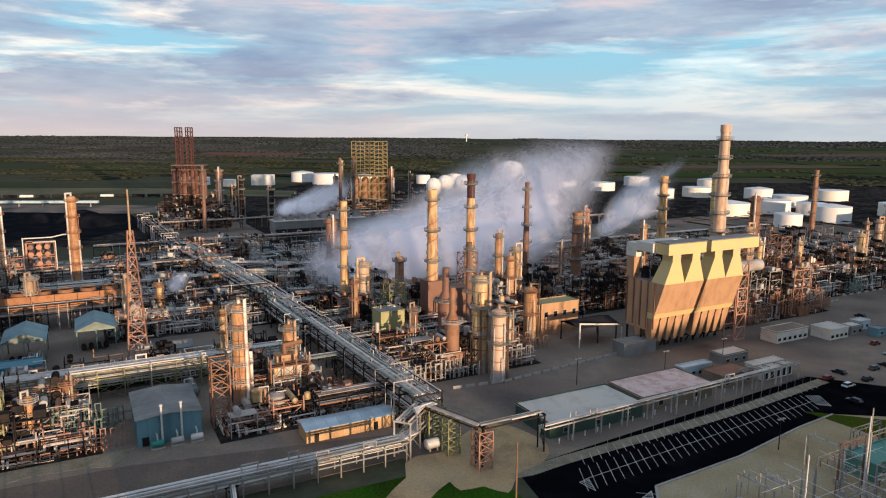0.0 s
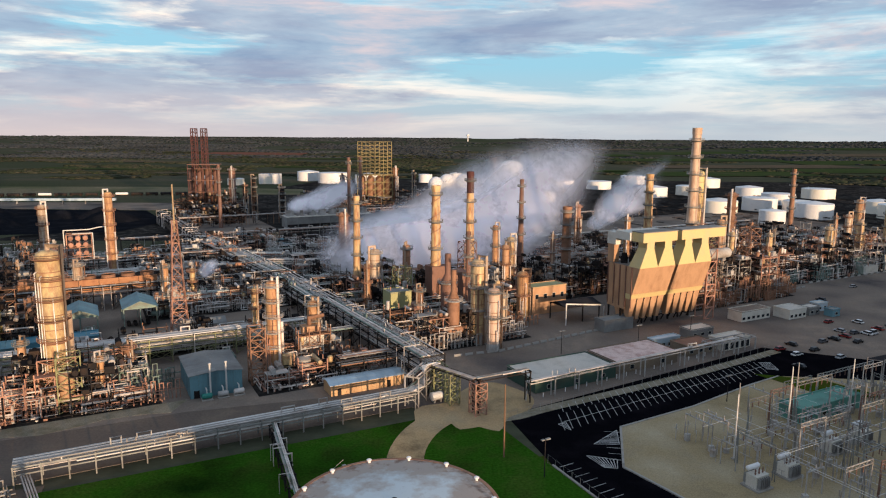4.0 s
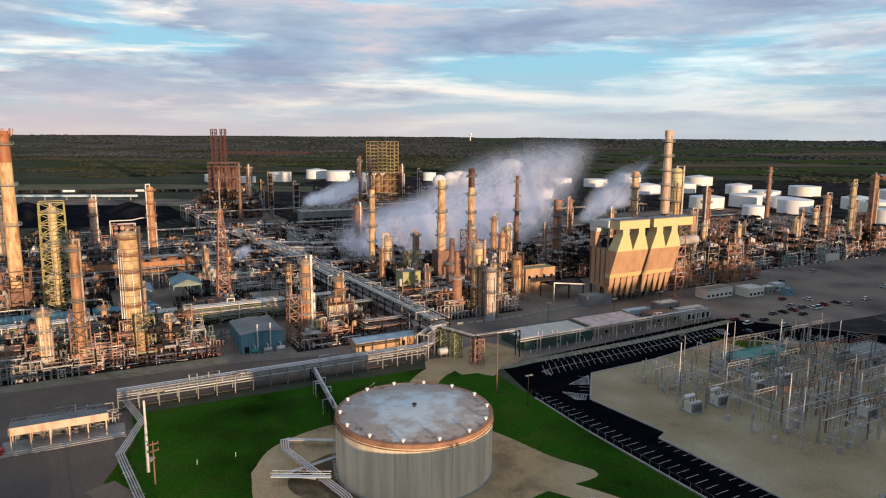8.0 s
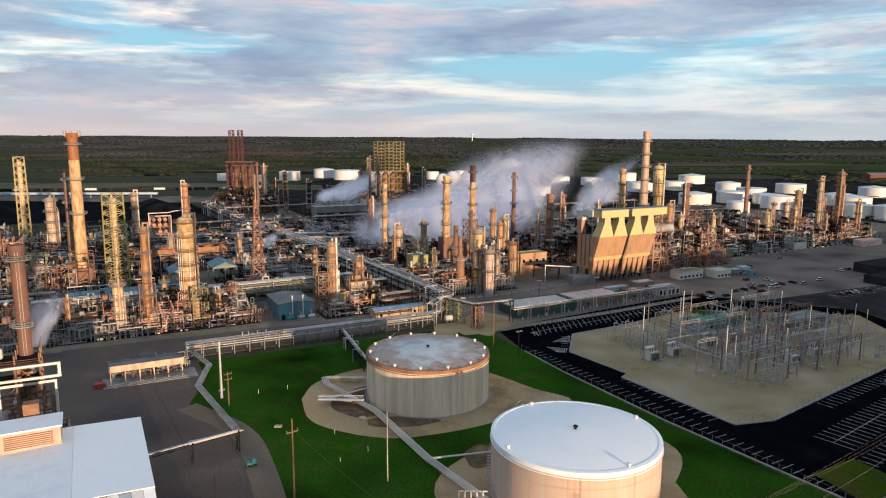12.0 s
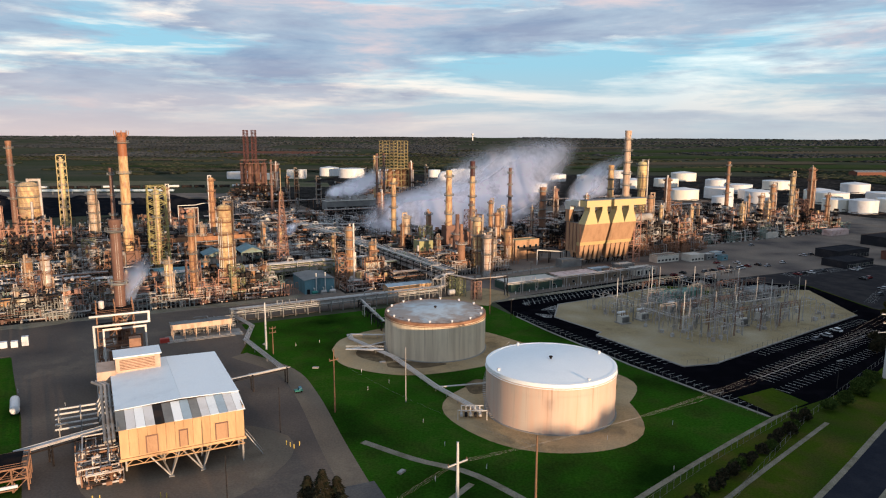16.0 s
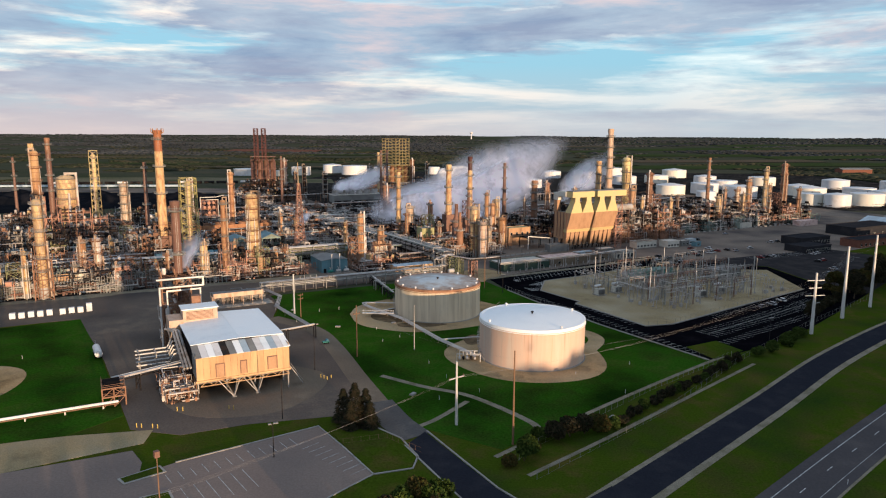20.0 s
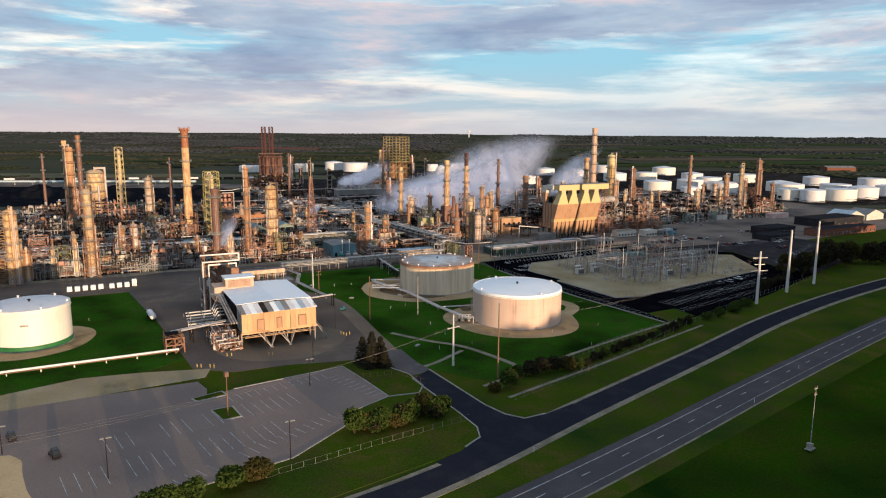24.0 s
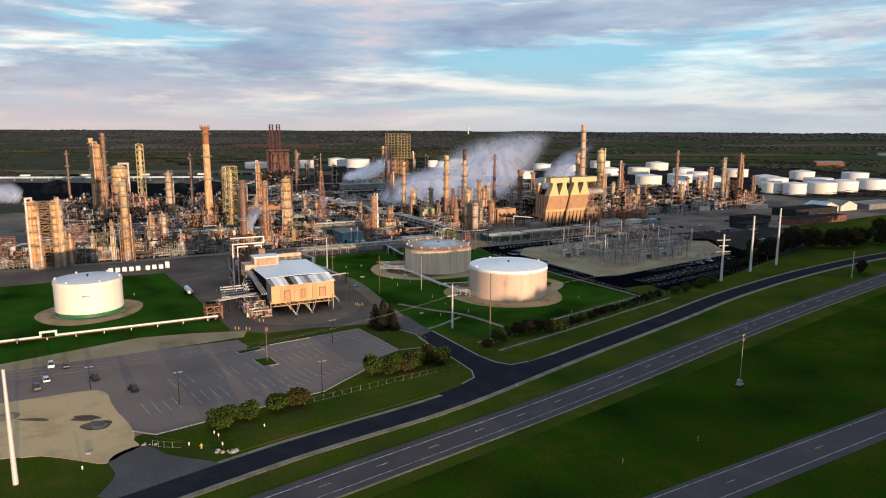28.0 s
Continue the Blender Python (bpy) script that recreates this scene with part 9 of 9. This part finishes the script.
# ---- offices and the tank farm beyond the yard ----
flat_box(on_site(246, -44), 26, 16, 4, M["darkroof"], M["darkroof"], "low black flat-roofed office", "office", "building", 12, (1.0, 2.6))
flat_box(on_site(272, -22), 32, 16, 5, M["darkroof"], M["darkroof"], "dark flat-roofed office wing", "office", "building", 9, (1.0, 2.6))
flat_box(on_site(300, -46), 70, 14, 5, M["brick"], M["darkroof"], "long red brick office with dark roof", "office", "building", 14, (1.0, 2.6))
flat_box(on_site(350, -12), 60, 24, 6.5, M["darkroof"], M["darkroof"], "large dark flat-roofed warehouse", "warehouse", "building", 6)
shed(on_site(405, 0), 26, 20, 5, M["offwhite"], M["bluegrey"], "pale peaked storehouse at the yard edge", 4.5, along="y", panels=False)
shed(on_site(434, 0), 26, 20, 5, M["offwhite"], M["greyroof"], "grey peaked storehouse at the yard edge", 4.5, along="y", panels=False)
flat_box(on_site(470, -6), 60, 24, 5, M["greyroof"], M["greyroof"], "long grey storehouse at the yard edge", "warehouse", "warehouse")
flat_box(on_site(368, 46), 22, 8, 4, M["pinkroof"], M["pinkroof"], "low salmon coloured store", "cabin", "building")
flat_box(on_site(310, 60), 14, 6, 4, M["offwhite"], M["paleroof"], "small cream store in the yard", "cabin", "building")
shed(pose(790, 1190, 0, 0, 0, 4), 62, 26, 8, M["brick"], M["greyroof"], "long far brick-red warehouse", 3.0, panels=False, name="warehouse", category="warehouse")
flat_box(pose(1230, 1650, 0, 0, 0, 4), 120, 40, 12, M["offwhite"], M["greyroof"], "long far pale warehouse", "warehouse", "warehouse")
flat_box(pose(-290, 1060, 0), 32, 18, 15, M["white"], M["white"], "white far tank house", "warehouse", "warehouse")

rng = random.Random(21)
# far white tanks: world x, y, radius, height
FAR = ((286, 690, 26, 13), (338, 712, 25, 14), (358, 640, 24, 15), (404, 566, 18, 13), (299, 600, 16, 12), (372, 700, 20, 12), (440, 640, 26, 14), (500, 640, 26, 14),
       (421, 545, 19, 14), (462, 560, 24, 14), (505, 590, 25, 14), (560, 620, 26, 14), (452, 690, 24, 13), (390, 780, 26, 13))
FAR2 = ((272, 872, 26, 13), (330, 900, 26, 13), (400, 880, 24, 13), (310, 1110, 28, 14), (405, 1045, 30, 14), (230, 1000, 26, 12), (180, 1020, 24, 12), (480, 860, 28, 13),
        (560, 800, 26, 13), (620, 760, 26, 14), (113, 1160, 17, 20), (-30, 1120, 16, 14), (20, 1120, 14, 16), (60, 760, 20, 12), (120, 800, 20, 12))
FAR3 = ((-375, 1062, 30, 12), (-275, 1075, 24, 13), (-180, 1100, 34, 17), (-120, 1080, 30, 15), (-320, 1040, 18, 10), (-230, 1150, 26, 16))
for k, (x, y, r_, h_) in enumerate(FAR + FAR2 + FAR3):
    tank(x, y, r_ * 0.70, h_ * 0.95, M["white"] if k % 3 else M["ivory"], M["white"], "white storage tank in the far tank farm", 0, False, True, None, 0.06 if k % 2 else 0.14, "far white tanks")
for k, (x, y, r_) in enumerate(((5, 930, 11), (28, 935, 11), (-10, 900, 10))):
    s = thing("gas_sphere", pose(x, y, 0), "white spherical gas holder on legs", "gas sphere", "gas spheres")
    part("sphere", Shape().lathe([(max(0.05, r_ * math.sin(math.pi * i / 14)), r_ * 1.25 - r_ * math.cos(math.pi * i / 14)) for i in range(15)], 24), M["white"], s)
    for j in range(8):
        a = math.pi * j / 4
        part("leg", Shape().beam((r_ * 0.9 * math.cos(a), r_ * 0.9 * math.sin(a), 0), (r_ * 0.9 * math.cos(a), r_ * 0.9 * math.sin(a), r_ * 1.2), 0.7), M["offwhite"], s)
d = thing("domed_tank", pose(113, 1156, 0), "large white domed tank", "storage tank")
part("shell", Shape().lathe([(23, 0), (23, 22)], 40), M["white"], d)
part("dome", Shape().lathe([(23, 22), (21, 27), (16, 32), (8, 35), (0.1, 36)], 40), M["white"], d)
wt = thing("water_tower", pose(130, 3900, far_height(130, 3900)), "tiny white far water tower", "water tower")
part("shaft", Shape().lathe([(3, 0), (3, 30)], 12), M["white"], wt)
part("bulb", Shape().lathe([(3, 30), (9, 35), (9, 40), (3, 44)], 16), M["white"], wt)

# coke yard, rail line and conveyors
slab("coke_yard", [(-760, 430), (-440, 440), (-335, 498), (-258, 516), (-246, 585), (-300, 672), (-700, 690)], 0.10, M["coal"], "black coke storage yard", "yard")
cy = Shape()
for k in range(16):
    x, y, r_ = -660 + k * 24 + rng.uniform(-6, 6), 585 + rng.uniform(-45, 45), rng.uniform(16, 28)
    prof = [(r_, 0.0), (r_ * 0.6, r_ * 0.2), (r_ * 0.15, r_ * 0.36), (0.2, r_ * 0.38)]
    cy.lathe(prof, 14, x, y)
tagged(part("coke_heap", cy, M["coal"]), "long black heaps of coke", "coke heap", kind="stuff")
cv = thing("conveyor_gallery", pose(-690, 705, 0, 0, 0, 5), "long pale conveyor gallery beside the coke yard", "conveyor")
part("gallery", Shape().box(0, 0, 4, 330, 4, 6.5), M["bluegrey"], cv)
for i in range(14):
    part("trestle", Shape().beam((10 + i * 24, 0.5, 0), (10 + i * 24, 2, 4), 0.5).beam((10 + i * 24, 3.5, 0), (10 + i * 24, 2, 4), 0.5), M["steel"], cv)
for k in range(26):
    c = thing("rail_car", pose(-760 + k * 17.5, 775 + k * 3.2, 0, 0, 0, 10), "dark tank rail car in a long train", "rail car", "rail cars")
    part("barrel", Shape().drum((0, 0, 2.6), (14, 0, 2.6), 1.6, 12), M["dark"] if k % 5 else M["white"], c)
    part("bogie", Shape().box(0.5, -1.2, 0.2, 3.0, 1.2, 1.2), M["dark"], c)
    part("bogie", Shape().box(11, -1.2, 0.2, 13.5, 1.2, 1.2), M["dark"], c)
slab("wet_hardstand", [(-720, 694), (-300, 676), (-262, 690), (-300, 752), (-740, 752)], 0.08, M["yard"], "pale wet hardstanding behind the coke yard", "yard")
slab("scrubland", [(-1000, 800), (-520, 826), (-380, 868), (-180, 870), (-200, 960), (-420, 990), (-1000, 960)], 0.05, M["scrub"], "pale scrub and gravel land", "ground")
rack(-13, 316, -20, 480, [7, 10], 8, 8, "far pipe rack to the cokers", bay=11, seed=31)
rack(-20, 430, 250, 440, [8], 8, 8, "far pipe rack along the cokers", bay=12, seed=32)
pl = Shape()
for k in range(300):
    x, y = rng.uniform(180, 620), rng.uniform(500, 860)
    a = rng.choice((28, 118))
    l = rng.uniform(8, 50)
    z = rng.uniform(0.6, 3)
    pl.pipe([(x, y, z), (x + l * math.cos(radians(a)), y + l * math.sin(radians(a)), z)], 0.35, 5)
tagged(part("tank_farm_pipework", pl, M["dark"]), "dark pipe runs between the far tanks", "pipework", kind="stuff")


# heaps and a puddle on the dirt lot
for x, y, r_, h_ in ((-121, -115.5, 3.2, 0.9), (-127, -117, 4.5, 1.3), (-124, -121, 3, 0.7)):
    sh_ = Shape().lathe([(r_, 0.0), (r_ * 0.75, h_ * 0.35), (r_ * 0.4, h_ * 0.8), (r_ * 0.12, h_)], 16)
    tagged_at(part("dirt_heap", sh_, M["shoulder"]), pose(x, y, 0.06), "low heap of pale soil on the dirt lot", "heap", "soil heaps")
slab("damp_hollow", blob(-94.0, -120.6, 3.4, 0.12, 21, 28, 1.0, 1.0), 0.096, M["wetdirt"], "dark damp ground round a puddle in the dirt lot", "hollow")
slab("puddle", blob(-93.4, -120.8, 2.0, 0.14, 25, 28, 1.0, 1.1), 0.101, M["puddle"], "grey puddle in the dirt lot", "puddle")
slab("damp_hollow", blob(-99.3, -116.0, 2.4, 0.16, 26, 28, 1.8, 0.7), 0.097, M["wetdirt"], "dark damp streak in the dirt lot", "hollow")
slab("damp_hollow", blob(-112.5, -117.2, 1.4, 0.16, 27, 28, 3.4, 0.6), 0.097, M["wetdirt"], "dark damp streak in the dirt lot", "hollow")
slab("steel_plate", [(-96.8, -118), (-93.4, -117.6), (-91.8, -121), (-95.4, -121.8)], 0.14, M["yard"], "flat grey steel plate on the dirt lot", "plate")

# ---- fields and woods out to the horizon ----
def far_field(name, cx, cy, w, d, turn, mat, label):
    """A field draped over the rolling land."""
    s = Shape()
    nx, ny = 10, 6
    c, q = math.cos(radians(turn)), math.sin(radians(turn))
    for j in range(ny + 1):
        for i in range(nx + 1):
            a, b = w * (i / nx - 0.5), d * (j / ny - 0.5)
            x, y = cx + a * c - b * q, cy + a * q + b * c
            s.v.append((x, y, far_height(x, y) + 1.2))
    for j in range(ny):
        for i in range(nx):
            k = j * (nx + 1) + i
            s.face((k, k + 1, k + nx + 2, k + nx + 1), True)
    return tagged(part(name, s, mat), label, "field", kind="structure")


FIELDS = ((560, 1420, 420, 170, 4, "crop", "wide green far crop field"), (980, 1540, 380, 160, -3, "crop", "wide green far crop field"), (760, 1720, 520, 130, 3, "fallow", "brown far fallow field"), (1180, 1900, 460, 190, 2, "crop", "wide green far crop field"),
          (760, 2050, 500, 150, -4, "crop", "wide green far crop field"), (1340, 2300, 560, 160, 2, "fallow", "brown far fallow field"), (330, 1500, 260, 90, 6, "crop", "small green far field"), (1000, 2500, 600, 200, 2, "crop", "wide green far crop field"),
          (430, 2350, 420, 150, 5, "crop", "small green far field"), (1500, 2800, 700, 220, 3, "crop", "wide green far crop field"), (600, 2900, 600, 160, -2, "fallow", "brown far fallow field"),
          (-420, 1350, 320, 70, 3, "fallow", "tan scrub strip in the woods"), (-700, 1480, 360, 60, -2, "crop", "olive clearing in the woods"), (-250, 1620, 300, 60, 4, "crop", "olive clearing in the woods"), (-900, 1800, 420, 80, 2, "fallow", "tan scrub strip in the woods"), (-300, 2050, 360, 80, 0, "crop", "olive clearing in the woods"))
far_field("red_field", -640, 2330, 330, 190, 2, M["redsoil"], "ploughed reddish field far off")
for cx, cy, w_, d_, tn, mt, lb in FIELDS:
    far_field("far_field", cx, cy, w_, d_, tn, M[mt], lb)


def on_field(x, y):
    for cx, cy, w_, d_, tn, mt, lb in FIELDS + ((-640, 2330, 360, 200, 2, "", ""),):
        c, q = math.cos(radians(tn)), math.sin(radians(tn))
        a, b = (x - cx) * c + (y - cy) * q, -(x - cx) * q + (y - cy) * c
        if abs(a) < w_ / 2 and abs(b) < d_ / 2:
            return True
    return False


def woods():
    r = np.random.default_rng(4)
    base = bmesh.new()
    bmesh.ops.create_icosphere(base, subdivisions=1, radius=1.0)
    bv = np.array([v.co[:] for v in base.verts])
    bf = np.array([[v.index for v in f.verts] for f in base.faces])
    base.free()

    def add(spots, n, d0, d1, a0, a1, size, patch, least):
        while n > 0:
            d = math.sqrt(r.uniform(d0 * d0, d1 * d1))
            a = r.uniform(a0, a1)
            x, y = d * math.sin(radians(a)), d * math.cos(radians(a))
            n -= 0.12
            if noise.noise((x * patch, y * patch * 1.5, 5.0)) < least + 0.15 * noise.noise((x * 0.02, y * 0.02, 1.0)):
                continue
            if (d < 1300 and (-700 < x < 700 and y < 1250)) or on_field(x, y):
                continue
            spots.append((x, y, size * r.uniform(0.6, 1.35)))
            n -= 0.88

    near, far = [], []
    add(near, 13000, 1100, 2100, -42, 4, 5.2, 0.0046, 0.02)
    add(near, 7000, 1150, 2100, 4, 42, 5.2, 0.0034, 0.14)
    add(near, 900, 700, 1250, -60, -33, 5, 0.006, 0.0)
    add(near, 900, 700, 1250, 33, 60, 5, 0.006, 0.0)
    add(near, 4500, 2100, 2800, -40, 40, 6.0, 0.0022, 0.14)
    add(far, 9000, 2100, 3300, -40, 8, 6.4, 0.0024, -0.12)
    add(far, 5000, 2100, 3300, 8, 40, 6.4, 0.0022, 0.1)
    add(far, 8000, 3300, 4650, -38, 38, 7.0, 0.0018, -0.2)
    for spots, mat, label in ((near, M["woods"], "olive and brown spring woods in belts"), (far, M["hazewoods"], "far woods greyed for haze out to the horizon")):
        s = np.array(spots)
        n = len(s)
        z = np.array([far_height(x, y) for x, y in s[:, :2]])
        jit = r.uniform(0.7, 1.2, (n, len(bv), 1))
        sc = np.stack([s[:, 2] * r.uniform(0.9, 1.8, n), s[:, 2] * r.uniform(0.9, 1.9, n), s[:, 2] * r.uniform(0.16, 0.34, n)], 1)
        v = bv[None] * jit * sc[:, None] + np.stack([s[:, 0], s[:, 1], z + s[:, 2] * 0.2], 1)[:, None]
        f = bf[None] + (np.arange(n) * len(bv))[:, None, None]
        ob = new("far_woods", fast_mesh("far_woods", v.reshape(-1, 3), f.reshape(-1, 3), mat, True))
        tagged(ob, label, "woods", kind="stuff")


woods()


# unseen woods beyond the crop field, added before the low sun for shade
def roadside_woods():
    r = np.random.default_rng(9)
    base = bmesh.new()
    bmesh.ops.create_icosphere(base, subdivisions=1, radius=1.0)
    bv = np.array([v.co[:] for v in base.verts])
    bf = np.array([[v.index for v in f.verts] for f in base.faces])
    base.free()
    n = 2600
    k = r.random(n)
    x, y = 150 + 300 * k + r.normal(0, 9, n), -330 + 389 * k + r.normal(0, 9, n)
    # heights set by how far the shade should climb on the tanks
    top = 19.5 + 8 * np.clip((k - 0.190) * 20, 0, 1) + 5.5 * np.clip((k - 0.234) * 4, 0, 1) + 12 * np.clip((0.118 - k) * 60, 0, 1) * np.clip((k - 0.085) * 60, 0, 1) + r.uniform(-3, 2, n)
    z = top * r.uniform(0.1, 0.93, n)
    sc = r.uniform(2.2, 4.2, (n, 1, 1))
    v = bv[None] * r.uniform(0.6, 1.3, (n, len(bv), 1)) * sc + np.stack([x, y, z], 1)[:, None]
    f = bf[None] + (np.arange(n) * len(bv))[:, None, None]
    ob = new("roadside_woods", fast_mesh("roadside_woods", v.reshape(-1, 3), f.reshape(-1, 3), M["woods"]))
    tagged(ob, "unseen tall woods added to shade the tanks and yards", "woods", kind="stuff")


roadside_woods()


# ---- steam ----
def steam(name, path, seed, label, layers, wide=1.0):
    """Drifting vapour: a few long torn veils along a path of (x, y, z, radius), thin at their borders (kept in the UV map)."""
    r = np.random.default_rng(seed)
    p = np.array(path, float)
    along, across = 40, 13
    at = np.interp(np.linspace(0, 1, along), np.linspace(0, 1, len(p)), np.arange(len(p)))
    i0 = np.minimum(at.astype(int), len(p) - 2)
    line = p[i0] + (p[i0 + 1] - p[i0]) * (at - i0)[:, None]
    for _ in range(3):
        line[1:-1] = (line[:-2] + 2 * line[1:-1] + line[2:]) / 4
    way = np.gradient(line[:, :3], axis=0)
    way /= np.linalg.norm(way, axis=1, keepdims=True)
    side = np.cross(way, np.array([0.0, 1.0, 0.0]))
    side /= np.linalg.norm(side, axis=1, keepdims=True)
    depth = np.cross(way, side)
    s = np.linspace(-1, 1, across)
    quads = []
    for a in range(along - 1):
        for b in range(across - 1):
            k = a * across + b
            quads += [(k, k + across, k + across + 1), (k, k + across + 1, k + 1)]
    quads = np.array(quads)
    ends = np.clip(np.minimum(np.linspace(0, 1, along) / 0.12, (1 - np.linspace(0, 1, along)) / 0.5), 0, 1)
    verts, faces, spread = [], [], []
    for i in range(layers):
        twist = radians(r.uniform(-38, 38)) + 0.35 * np.sin(np.linspace(0, r.uniform(3, 7), along) + r.uniform(0, 6.28))
        c = side * np.cos(twist)[:, None] + depth * np.sin(twist)[:, None]
        size = line[:, 3] * wide * r.uniform(0.8, 1.25) * (1 + 0.2 * np.sin(np.linspace(0, r.uniform(5, 11), along) + r.uniform(0, 6.28)))
        shift = side * (r.normal(0, 0.22) * line[:, 3:4]) + depth * ((i / max(1, layers - 1) - 0.5) * 1.3 * line[:, 3:4])
        v = line[:, None, :3] + shift[:, None] + c[:, None] * (s[None, :, None] * size[:, None, None])
        bow = 0.22 * size[:, None] * (1 - s[None] ** 2) * r.choice((-1, 1)) + 0.1 * size[:, None] * np.sin(3 * s[None] + at[:, None] * 1.7 + i)
        v += depth[:, None] * bow[:, :, None]
        v[:, :, 2] = np.maximum(v[:, :, 2], 1.5)
        verts.append(v.reshape(-1, 3))
        faces.append(quads + i * along * across)
        spread.append((1 - (1 - np.abs(s[None]) ** 1.6) * ends[:, None]).ravel())
    f = np.concatenate(faces)
    me = fast_mesh(name, np.concatenate(verts), f, M["steam"], True)
    uv = np.zeros((f.size, 2), np.float32)
    uv[:, 0] = np.concatenate(spread)[f.ravel()]
    me.uv_layers.new(name="spread").data.foreach_set("uv", uv.ravel())
    return tagged(new(name, me), label, "steam", kind="stuff")


steam("steam_plume", [(-66, 330, 13, 12), (-36, 341, 17, 19), (-6, 352, 22, 23), (22, 366, 32, 27), (44, 384, 43, 26), (66, 402, 54, 21), (88, 422, 65, 15), (108, 440, 76, 9)], 1, "large white steam plume drifting over the works", 6, 1.1)
steam("steam_plume", [(-128, 535, 17, 7), (-104, 546, 22, 11), (-82, 556, 31, 12), (-66, 562, 40, 8)], 2, "pale steam plume over the cooling tower", 3, 1.1)
steam("steam_plume", [(98, 432, 18, 6), (112, 440, 28, 9), (126, 450, 38, 12), (142, 460, 47, 14), (158, 468, 56, 12)], 3, "white steam plume behind the boiler house", 3, 1.1)
steam("steam_puff", [(-108, 285, 13, 2.5), (-105, 285, 18, 3.5), (-100, 286, 21, 2.5)], 4, "small white steam puff over pipes", 3, 1.2)
steam("steam_puff", [(-101, 49, 26, 1.4), (-100, 50, 31, 2.4), (-97, 50, 36, 3.0), (-94, 50, 42, 2.0)], 5, "small pale steam puff at the brown stack", 3, 1.1)
steam("steam_puff", [(-222, 62, 41, 3), (-232, 66, 44, 4), (-246, 70, 47, 3)], 6, "small white steam puff over the twin towers", 3, 1.2)
